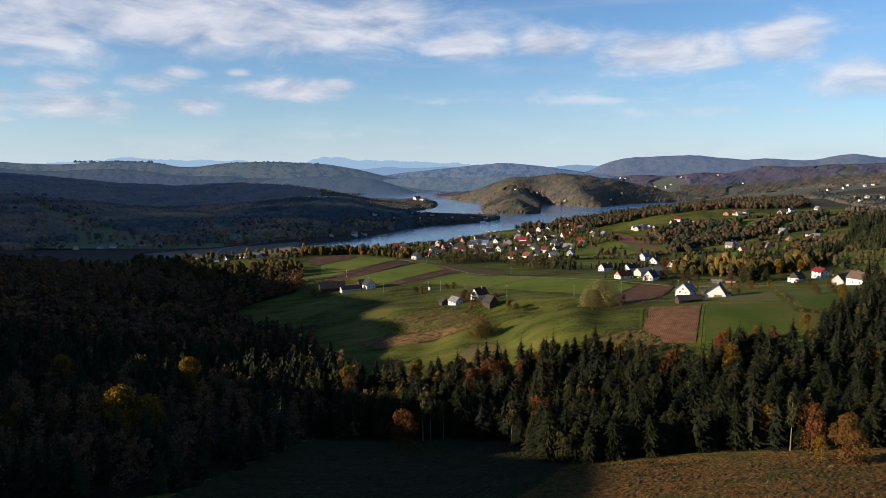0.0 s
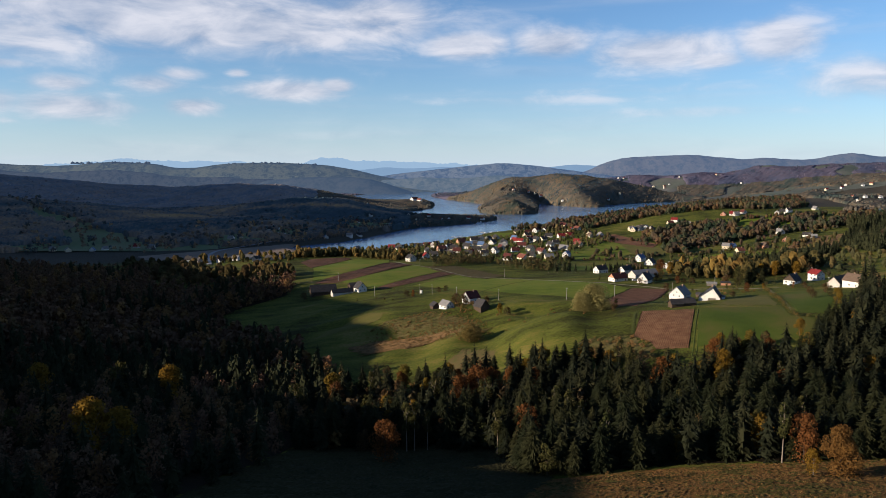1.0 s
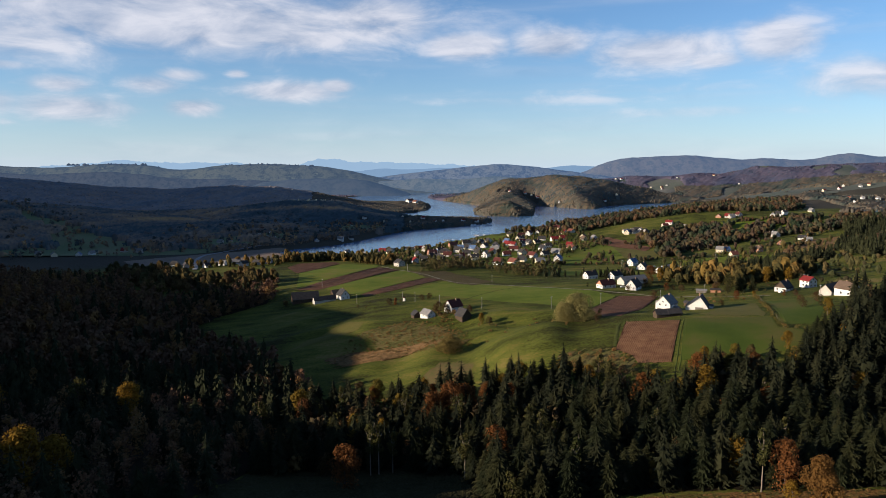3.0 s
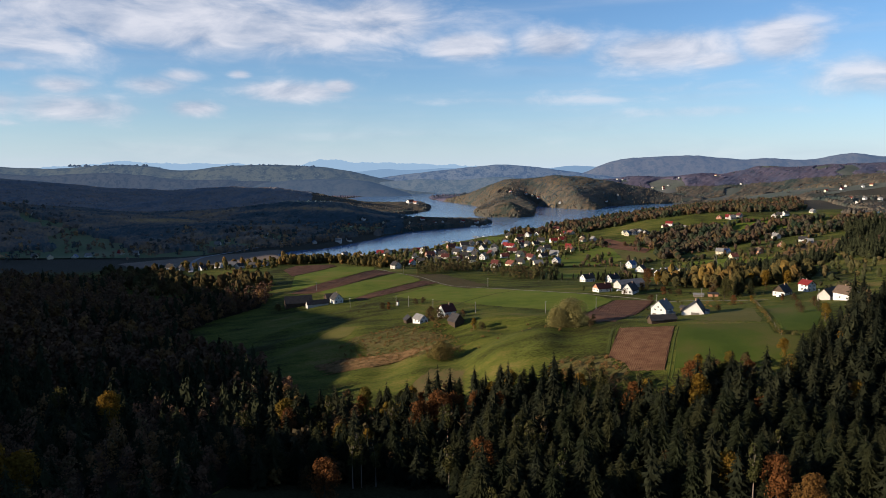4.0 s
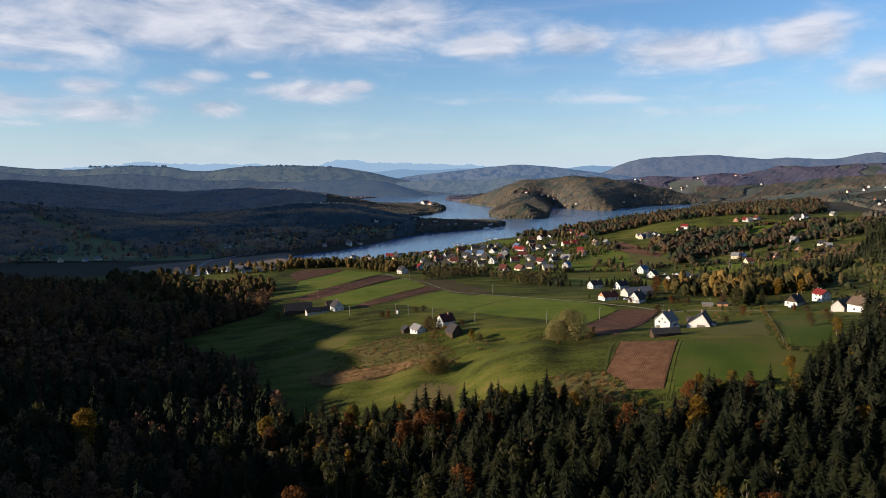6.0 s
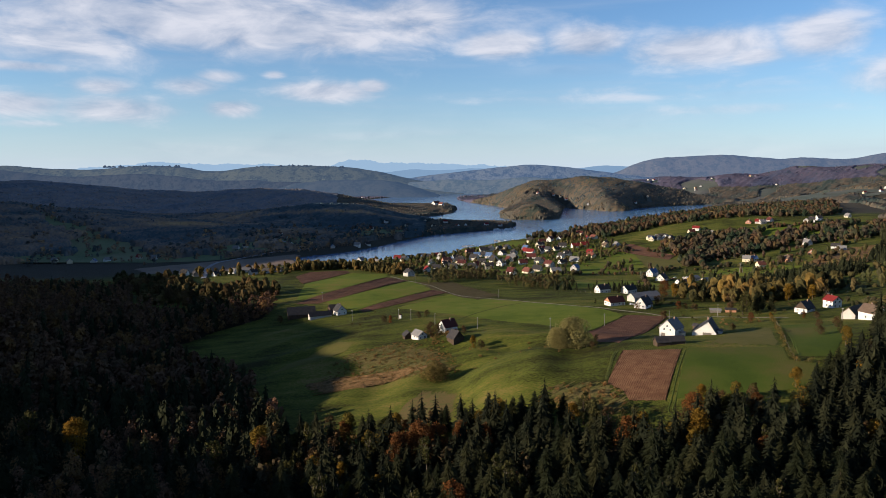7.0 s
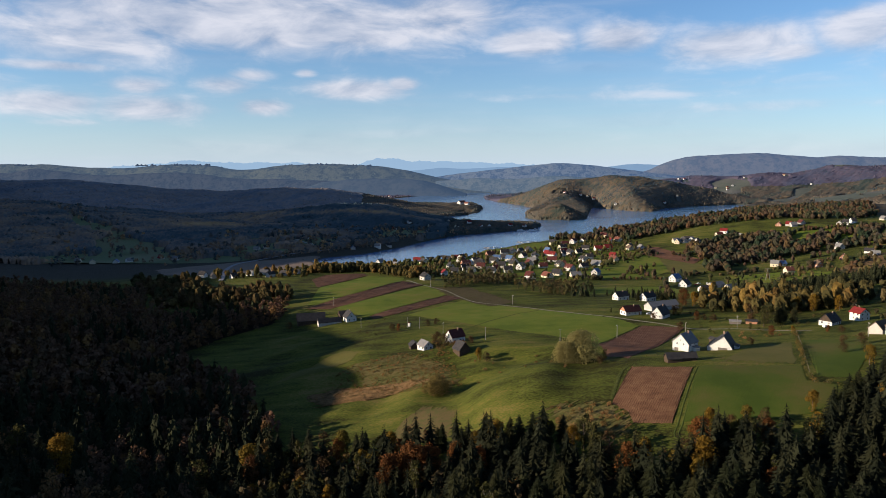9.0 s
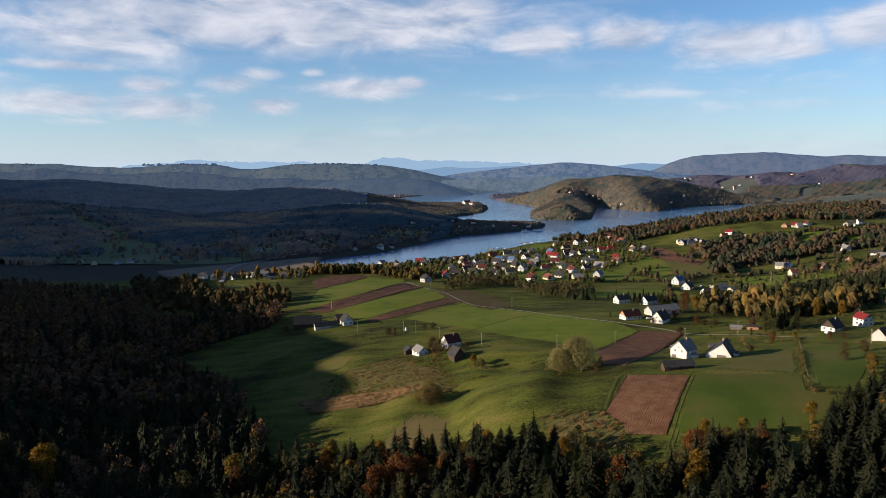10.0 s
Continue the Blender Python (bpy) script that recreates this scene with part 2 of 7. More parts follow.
# ---- the lie of the land ----
# hills as (x, y, height, radius): the valley, the farmed shoulder, the shore
HILLS_VALLEY = [
    (0, 0, 22.2, 90), (100, 60, 24.6, 90), (-100, 60, 31.3, 90), (-60, 150, -15.7, 90), (90, 195, 25.2, 90),
    (200, 200, 8.6, 90), (300, 200, 31.6, 90), (-100, 215, 29.0, 90), (100, 290, -16.7, 90), (-350, 300, 21.3, 90),
    (-150, 300, -10.6, 90), (189, 320, -41.4, 90), (60, 330, -19.6, 90), (-47, 346, -4.5, 90), (132, 369, 33.8, 90),
    (106, 375, 31.0, 90), (320, 380, 15.6, 90), (194, 387, 26.2, 90), (-200, 400, -5.9, 90),
]
HILLS_FARMED = [
    (20, 440, -13.1, 90), (149, 452, -26.3, 90), (7, 511, -4.0, 90), (27, 516, 21.7, 90), (-150, 560, -17.9, 90),
    (155, 610, 8.3, 90), (-65, 624, 8.9, 90), (20, 640, -12.8, 90), (520, 700, 81.5, 260), (-550, 700, 63.5, 260),
    (27, 716, 9.7, 160), (300, 760, -23.5, 160), (-371, 780, -34.8, 160), (400, 800, -4.1, 160),
]
HILLS_SHORE = [
    (650, 900, -34.1, 260), (-230, 900, 10.6, 160), (500, 950, -20.7, 260), (-100, 950, -8.1, 160), (-400, 950, 4.6, 160),
    (-600, 1000, -37.6, 260), (201, 1090, 4.2, 160), (800, 1100, 63.1, 260), (-900, 1100, 23.6, 260), (-400, 1250, 8.3, 160),
    (-600, 1300, -13.7, 260), (-300, 1350, 2.0, 160), (-900, 1500, 21.6, 260),
]
# broad shoulders as (x, y, height, radius along, radius across, turn)
HILLS_LAKE = [(-150, 290, 10, 75, 55, 60), (-640, 1480, 17, 330, 170, -10), (-1200, 1500, 30, 500, 150, -15), (800, 1650, 35, 300, 160, 15), (480, 1330, 26, 160, 110, 0), (-300, 2620, 7, 220, 50, 5), (-60, 1950, 5, 90, 50, 0), (1300, 1900, 40, 400, 200, 0)]
# long hills, each along its crest as (x, y, height, half width)
CRESTS = {
    "spur over the near arm": [(-914, 1790, 1, 120), (-792, 1790, 8, 115), (-708, 1790, 5, 110), (-661, 1790, 16, 110), (-554, 1790, 23, 110), (-438, 1790, 37, 110), (-358, 1790, 42, 110), (-279, 1790, 42, 105), (-245, 1790, 34, 100), (-196, 1790, 23, 90), (-141, 1790, 11, 70), (-107, 1790, 2, 50)],
    "arm of the spur": [(-110, 1760, 11, 60), (-40, 1740, 9, 50), (40, 1730, 8, 42), (110, 1740, 6, 32)],
    "western hill": [(-1855, 2350, 109, 400), (-1614, 2350, 100, 360), (-1494, 2350, 103, 320), (-1379, 2350, 89, 300), (-1188, 2350, 77, 260), (-1078, 2350, 67, 220), (-951, 2350, 66, 200), (-812, 2350, 62, 190), (-642, 2350, 67, 180), (-536, 2350, 68, 170), (-445, 2350, 55, 150), (-388, 2350, 38, 120), (-348, 2350, 23, 90)],
    "castle peninsula": [(-330, 2560, 10, 120), (-220, 2480, 12, 90), (-130, 2450, 14, 70), (-70, 2430, 10, 45)],
    "hill on the peninsula": [(0, 2750, 29, 60), (56, 2750, 41, 90), (119, 2750, 53, 120), (192, 2750, 68, 140), (265, 2750, 82, 160), (337, 2750, 94, 180), (439, 2750, 99, 190), (511, 2750, 93, 190), (582, 2750, 84, 180), (664, 2750, 69, 170), (735, 2750, 52, 150), (786, 2750, 33, 130), (831, 2750, 17, 90)],
    "point of the peninsula": [(330, 2520, 12, 60), (400, 2480, 12, 50), (470, 2440, 11, 45), (520, 2410, 9, 36)],
    "headland": [(122, 2010, 15, 22), (147, 2010, 27, 34), (178, 2010, 34, 40), (215, 2010, 36, 42), (248, 2010, 29, 36), (268, 2010, 15, 24)],
    "far eastern bank": [(680, 3250, 68, 140), (776, 3250, 80, 160), (919, 3250, 89, 180), (1108, 3250, 97, 220), (1296, 3250, 103, 230), (1411, 3250, 121, 230), (1503, 3250, 137, 230), (1595, 3250, 132, 240), (1754, 3250, 142, 280), (1980, 3250, 147, 300)],
    "eastern hill": [(800, 1900, 35, 120), (935, 2000, 47, 150), (1055, 2050, 61, 180), (1180, 2100, 77, 220), (1320, 2150, 94, 250), (1540, 2150, 118, 280), (1875, 2150, 143, 300)],
}
# the lake's shore, near bank then far bank
LAKE_NEAR = [(-196, 1052), (-165, 1072), (-115, 1088), (-70, 1110), (-15, 1140), (12, 1185), (18, 1228), (55, 1270), (88, 1330), (125, 1362), (178, 1405),
             (245, 1490), (330, 1590), (430, 1710), (610, 1990), (790, 2400), (960, 2700)]
LAKE_FAR = [(870, 2692), (758, 2641), (664, 2572), (567, 2472), (517, 2316), (452, 2335), (385, 2483), (351, 2574), (302, 2213), (271, 1996), (225, 1944), (138, 1967), (112, 2046), (118, 2250), (158, 2532), (99, 2772), (22, 3012), (-30, 3235), (-49, 3458), (-34, 3708), (101, 3937), (184, 4156), (106, 4321), (-58, 4244), (-214, 4121), (-313, 3825), (-405, 3605), (-476, 3343), (-512, 3113), (-439, 2904), (-239, 2842), (-45, 2659), (-20, 2508), (-25, 2285), (-59, 2176), (-104, 2102), (-132, 2009), (-111, 1912), (-65, 1881), (7, 1860), (119, 1829), (144, 1767), (124, 1694), (75, 1627), (-41, 1519), (-79, 1436), (-125, 1294), (-166, 1200), (-219, 1147), (-232, 1105)]
LAKE = np.array(LAKE_NEAR + LAKE_FAR, float)
# unseen ridge added behind and beside the flight to cast shade, crest as (x, y, height, half width)
SHADE_RIDGE = [(60, -260, 100, 90), (-150, -60, 100, 80), (-250, 70, 110, 75), (-281, 118, 108, 65), (-296, 155, 95, 60), (-322, 190, 104, 50), (-343, 222, 95, 50), (-366, 262, 82, 60), (-395, 285, 85, 75), (-440, 330, 112, 80), (-465, 350, 126, 60), (-490, 372, 124, 60), (-520, 402, 140, 60), (-560, 440, 138, 70), (-610, 490, 140, 70), (-700, 575, 139, 80), (-900, 760, 150, 120)]
SHADE_RIDGE_WEST = [(-900, 760, 150, 120), (-1280, 1230, 385, 165), (-1430, 1400, 372, 120), (-1500, 1540, 284, 110), (-1600, 1690, 305, 110), (-1740, 1850, 440, 110), (-1810, 1940, 400, 120), (-1930, 2040, 350, 120), (-2000, 2170, 300, 120), (-2300, 2500, 290, 200), (-3300, 3400, 320, 300)]


# knolls and gullies on the rough pasture, as (x, y, height, radius along, radius across, turn)
KNOLLS = [(62, 492, 2.5, 45, 9, -12), (68, 470, -3.0, 38, 9, -14), (60, 420, 3.0, 22, 14, 60), (88, 405, 2.5, 20, 12, 70), (35, 440, -2.5, 26, 9, 20), (-5, 492, 2.2, 26, 8, 25), (-15, 470, -2.2, 30, 8, 15),
          (-60, 520, 2.0, 34, 9, 35), (-78, 500, -1.8, 30, 8, 33), (105, 440, 1.5, 14, 10, 40), (-90, 550, 1.6, 40, 9, 30),
          (80, 428, 2.6, 20, 8, 75), (96, 420, -1.8, 20, 7, 72), (52, 408, 2.4, 18, 8, 100), (38, 412, -2.0, 20, 7, 100), (12, 432, 2.2, 20, 8, 80), (-8, 436, -1.8, 18, 8, 80), (70, 392, 2.2, 16, 8, 60), (48, 470, 1.8, 14, 7, 95), (-30, 505, 1.6, 16, 8, 80), (130, 445, 1.2, 12, 8, 60)]


# narrow grassed banks between old terraces
KNOLLS += [(-62, 494, 1.8, 21, 4.5, -4), (-66, 514, 2.0, 22, 5.0, 11), (-92, 589, 1.6, 18, 4.5, 51), (-85, 549, 1.4, 14, 4.5, 44), (-1, 478, 1.2, 17, 4.0, 24), (71, 443, 1.6, 28, 5.0, 68), (-16, 435, 1.4, 17, 5.0, 9), (78, 399, 1.5, 14, 5.0, 38)]


def inside(x, y, poly):
    """True where (x, y) lies in the polygon."""
    hit = np.zeros(np.shape(x), bool)
    for (ax, ay), (bx, by) in zip(poly, np.roll(poly, -1, axis=0)):
        with np.errstate(divide="ignore", invalid="ignore"):
            hit ^= ((ay > y) != (by > y)) & (x < (bx - ax) * (y - ay) / (by - ay if by != ay else 1e-9) + ax)
    return hit


def along(x, y, a, b):
    """Where the foot of (x, y) lies on the segment from a to b, and the distance to it."""
    ax, ay, dx, dy = a[0], a[1], b[0] - a[0], b[1] - a[1]
    k = np.clip(((x - ax) * dx + (y - ay) * dy) / (dx * dx + dy * dy), 0, 1)
    return k, np.hypot(x - ax - k * dx, y - ay - k * dy)


def ripple(x, y, size, seed=0.0):
    """A soft unevenness between -1 and 1."""
    u, v = x / size + seed, y / size - 1.7 * seed
    return (np.sin(u + 1.3 * np.sin(0.7 * v + seed)) * np.cos(0.9 * v + 1.1 * np.sin(0.8 * u)) + 0.5 * np.sin(2.1 * u - 1.7 * v + 2 * seed)) / 1.5


def shore(x, y):
    """Distance to the lake's edge, negative on the water."""
    d = np.full(np.shape(x), 1e9)
    for a, b in zip(LAKE, np.roll(LAKE, -1, axis=0)):
        d = np.minimum(d, along(x, y, a, b)[1])
    return np.where(inside(x, y, LAKE), -d, d)


def height(x, y):
    """The ground's height over the lake's surface."""
    x, y = np.asarray(x, float), np.asarray(y, float)
    z = np.full(x.shape, 2.0)
    for cx, cy, h, r in HILLS_VALLEY + HILLS_FARMED + HILLS_SHORE:
        z += h * np.exp(-0.5 * ((x - cx) ** 2 + (y - cy) ** 2) / r ** 2)
    for cx, cy, h, rx, ry, turn in HILLS_LAKE:
        c, s = math.cos(radians(turn)), math.sin(radians(turn))
        u, v = (x - cx) * c + (y - cy) * s, (y - cy) * c - (x - cx) * s
        z += h * np.exp(-0.5 * (u / rx) ** 2 - 0.5 * (v / ry) ** 2)
    for cx, cy, h, rx, ry, turn in KNOLLS:
        c, s = math.cos(radians(turn)), math.sin(radians(turn))
        u, v = (x - cx) * c + (y - cy) * s, (y - cy) * c - (x - cx) * s
        z += h * np.exp(-0.5 * (u / rx) ** 2 - 0.5 * (v / ry) ** 2)
    near = np.exp(-0.5 * ((x - 20) / 110) ** 2 - 0.5 * ((y - 450) / 60) ** 2)
    z += near * (0.8 * ripple(x, y, 13, 2.7) + 0.12 * ripple(x, y, 5.5, 0.9))
    for crest in (SHADE_RIDGE, SHADE_RIDGE_WEST, *CRESTS.values()):
        for a, b in zip(crest, crest[1:]):
            k, d = along(x, y, a, b)
            up = (a[2] + k * (b[2] - a[2])) * np.exp(-0.5 * (d / (a[3] + k * (b[3] - a[3]))) ** 2)
            z = np.maximum(z, up)
    far = np.clip((np.hypot(x, y) - 900) / 1500, 0, 1)
    z += far * (7 * ripple(x, y, 95, 0.4) + 3 * ripple(x, y, 37, 2.1)) * np.clip(z / 30, 0, 1) + 0.35 * ripple(x, y, 19, 1.1) + 0.6 * ripple(x, y, 47, 3.2)
    d = shore(x, y)
    bank = 0.6 + np.maximum(d, 0) * 0.5
    z = np.where(z > bank, bank + (z - bank) * np.clip(d / 200, 0, 1), np.maximum(z, 0.6))
    return np.where(d > 0, np.where(d < 6, z * d / 6, z), np.maximum(-6.0, d * 0.25))


# ---- mesh helpers ----


def mesh_of(name, verts, tris, tone=None, smooth=False):
    """A mesh from arrays of corners and triangles; tone: a value per corner that the leaves' colour follows."""
    verts, tris = np.asarray(verts, np.float32), np.asarray(tris, np.int32)
    me = bpy.data.meshes.new(name)
    me.vertices.add(len(verts))
    me.vertices.foreach_set("co", verts.ravel())
    me.loops.add(tris.size)
    me.loops.foreach_set("vertex_index", tris.ravel())
    me.polygons.add(len(tris))
    me.polygons.foreach_set("loop_start", np.arange(0, tris.size, 3, dtype=np.int32))
    if tone is not None:
        me.attributes.new("tone", "FLOAT", "POINT").data.foreach_set("value", np.asarray(tone, np.float32))
    me.update(calc_edges=True)
    me.shade_smooth() if smooth else me.shade_flat()
    return me


def with_mat(ob, material):
    ob.data.materials.append(material)
    return ob


class Solid:
    """Gathers boxes and prisms into one mesh."""

    def __init__(self):
        self.v, self.f = [], []

    def poly(self, pts):
        k = len(self.v)
        self.v += [tuple(p) for p in pts]
        self.f.append(tuple(range(k, k + len(pts))))

    def box(self, x0, y0, z0, x1, y1, z1):
        k = len(self.v)
        self.v += [(x0, y0, z0), (x1, y0, z0), (x1, y1, z0), (x0, y1, z0), (x0, y0, z1), (x1, y0, z1), (x1, y1, z1), (x0, y1, z1)]
        self.f += [tuple(k + i for i in q) for q in ((0, 3, 2, 1), (4, 5, 6, 7), (0, 1, 5, 4), (1, 2, 6, 5), (2, 3, 7, 6), (3, 0, 4, 7))]
        return self

    def prism(self, ring, y0, y1):
        """A ring of (x, z) drawn from y0 to y1."""
        k, n = len(self.v), len(ring)
        self.v += [(x, y0, z) for x, z in ring] + [(x, y1, z) for x, z in ring]
        self.f += [tuple(range(k, k + n)), tuple(range(k + 2 * n - 1, k + n - 1, -1))]
        self.f += [(k + (i + 1) % n, k + i, k + n + i, k + n + (i + 1) % n) for i in range(n)]
        return self

    def tube(self, a, b, ra, rb, sides=8):
        a, b = Vector(a), Vector(b)
        q = (b - a).to_track_quat("Z", "Y")
        k = len(self.v)
        for c, r in ((a, ra), (b, rb)):
            for i in range(sides):
                t = 2 * math.pi * i / sides
                self.v.append(tuple(c + q @ Vector((r * math.cos(t), r * math.sin(t), 0))))
        self.f += [(k + i, k + (i + 1) % sides, k + sides + (i + 1) % sides, k + sides + i) for i in range(sides)]
        self.f += [tuple(k + i for i in reversed(range(sides))), tuple(k + sides + i for i in range(sides))]
        return self

    def mesh(self, name):
        me = bpy.data.meshes.new(name)
        me.from_pydata(self.v, [], self.f)
        me.update()
        return me


def part(name, solid, material, parent, label=""):
    me = solid if isinstance(solid, bpy.types.Mesh) else solid.mesh(name)
    if not me.materials:
        me.materials.append(material)
    ob = new(name, me)
    ob.parent = parent
    if label:
        tagged(ob, label)
    return ob


# ---- the ground ----


def spread(lo, hi, middle, least, count):
    """Steps from lo to hi, closest (about `least` apart) round the middle."""
    a = max(hi - middle, middle - lo)
    b = 1.0
    while least * count / 2 / b * math.sinh(b) < a:
        b += 0.01
    u = np.linspace(-1, 1, count)
    s = middle + least * count / 2 / b * np.sinh(b * u)
    return s[(s >= lo) & (s <= hi)]


def grid_tris(nx, ny):
    i = (np.arange(ny - 1)[:, None] * nx + np.arange(nx - 1)).ravel()
    return np.concatenate([np.stack([i, i + 1, i + nx + 1], 1), np.stack([i, i + nx + 1, i + nx], 1)])


gx, gy = spread(-4300, 4300, 40, 4.4, 400), spread(-1900, 4930, 430, 4.4, 430)
GX, GY = np.meshgrid(gx, gy)
GZ = height(GX, GY)


def ground_at(x, y):
    """The height of the ground's sheet itself, between its corners."""
    x, y = np.asarray(x, float), np.asarray(y, float)
    i, j = np.clip(np.searchsorted(gx, x) - 1, 0, len(gx) - 2), np.clip(np.searchsorted(gy, y) - 1, 0, len(gy) - 2)
    u, v = (x - gx[i]) / (gx[i + 1] - gx[i]), (y - gy[j]) / (gy[j + 1] - gy[j])
    a, b, c, d = GZ[j, i], GZ[j, i + 1], GZ[j + 1, i + 1], GZ[j + 1, i]
    return np.where(u >= v, a + u * (b - a) + v * (c - b), a + v * (d - a) + u * (c - d))


ground = with_mat(new("ground", mesh_of("ground", np.stack([GX, GY, GZ], -1).reshape(-1, 3), grid_tris(len(gx), len(gy)), smooth=True)), GRASS)
tagged(ground, "rolling green autumn grassland around a lake", "ground", kind="structure")


def clip_line(poly, o, d):
    """Where the line o + s * d crosses the polygon: the outermost two s, or None."""
    hits = []
    for a, b in zip(poly, poly[1:] + poly[:1]):
        ex, ey = b[0] - a[0], b[1] - a[1]
        den = d[0] * ey - d[1] * ex
        if abs(den) < 1e-9:
            continue
        s, k = ((a[0] - o[0]) * ey - (a[1] - o[1]) * ex) / den, ((a[0] - o[0]) * d[1] - (a[1] - o[1]) * d[0]) / den
        if -1e-6 <= k <= 1 + 1e-6:
            hits.append(s)
    return (min(hits), max(hits)) if len(hits) > 1 else None


def field(name, label, poly, material, turn, step=0.6, relief=0.0, lift=0.15, along_step=5.0, rough=0.0):
    """A field draped over the ground in rows that run at `turn` degrees; relief: the furrows' depth."""
    d = (math.cos(radians(turn)), math.sin(radians(turn)))
    nrm = (-d[1], d[0])
    offs = [p[0] * nrm[0] + p[1] * nrm[1] for p in poly]
    rows, rng = [], random.Random(len(label))
    count = max(3, int((max(offs) - min(offs)) / step))
    length = max(math.hypot(p[0] - q[0], p[1] - q[1]) for p in poly for q in poly)
    segs = max(4, int(length / along_step))
    for i in range(count + 1):
        o = min(offs) + 0.02 + (max(offs) - min(offs) - 0.04) * i / count
        span = clip_line(poly, (nrm[0] * o, nrm[1] * o), d)
        if span is None:
            continue
        s = np.linspace(span[0] + rng.uniform(-rough, rough), span[1] + rng.uniform(-rough, rough), segs + 1)
        x, y = nrm[0] * o + d[0] * s, nrm[1] * o + d[1] * s
        crumb = np.random.RandomState(i).uniform(-1, 1, segs + 1)
        z = ground_at(x, y) + lift + (relief if i % 2 else 0.0) * rng.uniform(0.75, 1.2) * (1 + 0.8 * crumb)
        rows.append(np.stack([x, y, z], 1))
    ob = with_mat(new(name, mesh_of(name, np.concatenate(rows), grid_tris(segs + 1, len(rows)))), material)
    return tagged(ob, label, "field", kind="structure")


def ribbon(name, label, pts, width, material, lift=0.22, category="road"):
    """A road or track that follows the ground along pts."""
    pts = [Vector((x, y, 0)) for x, y in pts]
    fine = []
    for i in range(len(pts) - 1):
        p0, p1, p2, p3 = pts[max(i - 1, 0)], pts[i], pts[i + 1], pts[min(i + 2, len(pts) - 1)]
        n = max(2, int((p2 - p1).length / 5))
        for k in range(n):
            t = k / n
            fine.append(0.5 * (2 * p1 + (p2 - p0) * t + (2 * p0 - 5 * p1 + 4 * p2 - p3) * t * t + (3 * p1 - p0 - 3 * p2 + p3) * t ** 3))
    fine.append(pts[-1])
    rows = []
    for i, p in enumerate(fine):
        side = (fine[min(i + 1, len(fine) - 1)] - fine[max(i - 1, 0)]).normalized().cross(Vector((0, 0, 1)))
        rows.append([(p + side * width * k) for k in (-0.5, -0.2, 0.2, 0.5)])
    v = np.array([[(q.x, q.y, 0) for q in r] for r in rows]).reshape(-1, 3)
    v[:, 2] = ground_at(v[:, 0], v[:, 1]) + np.tile([lift - 0.1, lift, lift, lift - 0.1], len(rows))
    ob = with_mat(new(name, mesh_of(name, v, grid_tris(4, len(rows)), smooth=True)), material)
    return tagged(ob, label, category, kind="structure")


# the lake
WATER = bpy.data.materials.new("lake_water")
WATER.use_nodes = True
wnod, wlin = WATER.node_tree.nodes, WATER.node_tree.links
wb = wnod["Principled BSDF"]
wb.inputs["Base Color"].default_value = (0.072, 0.165, 0.315, 1)
wb.inputs["Roughness"].default_value, wb.inputs["IOR"].default_value = 0.12, 1.33
wgeo, wtex, wbig, wbump = wnod.new("ShaderNodeNewGeometry"), wnod.new("ShaderNodeTexNoise"), wnod.new("ShaderNodeTexNoise"), wnod.new("ShaderNodeBump")
wmap = wnod.new("ShaderNodeMapping")
wmap.inputs["Scale"].default_value = (1.0, 0.45, 1.0)
wlin.new(wgeo.outputs["Position"], wmap.inputs[0])
for tex, sc, det in ((wtex, 0.35, 4.0), (wbig, 0.006, 4.0)):
    tex.inputs["Scale"].default_value, tex.inputs["Detail"].default_value = sc, det
    wlin.new(wmap.outputs[0], tex.inputs["Vector"])
wrng = wnod.new("ShaderNodeMapRange")
wrng.inputs["From Min"].default_value, wrng.inputs["From Max"].default_value = 0.4, 0.65
wrng.inputs["To Min"].default_value, wrng.inputs["To Max"].default_value = 0.45, 1.0
wlin.new(wbig.outputs[0], wrng.inputs["Value"])
wsep, wcalm, wmul = wnod.new("ShaderNodeSeparateXYZ"), wnod.new("ShaderNodeMapRange"), wnod.new("ShaderNodeMath")
wlin.new(wgeo.outputs["Position"], wsep.inputs[0])
wlin.new(wsep.outputs[0], wcalm.inputs["Value"])  # sheltered water at the lake's western end lies calm
wcalm.inputs["From Min"].default_value, wcalm.inputs["From Max"].default_value, wcalm.inputs["To Min"].default_value = -260, 20, 0.06
wmul.operation = "MULTIPLY"
wlin.new(wrng.outputs[0], wmul.inputs[0])
wlin.new(wcalm.outputs[0], wmul.inputs[1])
wlin.new(wmul.outputs[0], wbump.inputs["Strength"])
wbump.inputs["Distance"].default_value = 1.2
wlin.new(wtex.outputs[0], wbump.inputs["Height"])
wlin.new(wbump.outputs[0], wb.inputs["Normal"])
lake = with_mat(new("water", mesh_of("water", [(-1500, 900, 0), (1600, 900, 0), (1600, 4300, 0), (-1500, 4300, 0)], [(0, 1, 2), (0, 2, 3)])), WATER)
tagged(lake, "calm blue winding lake between wooded hills", "lake", kind="structure")

# distant ranges that close the view; their haze is put in as emission
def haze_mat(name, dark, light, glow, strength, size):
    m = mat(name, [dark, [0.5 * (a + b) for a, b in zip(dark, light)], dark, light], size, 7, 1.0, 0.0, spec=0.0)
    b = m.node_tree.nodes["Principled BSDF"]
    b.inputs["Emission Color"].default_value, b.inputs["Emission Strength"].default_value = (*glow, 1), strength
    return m


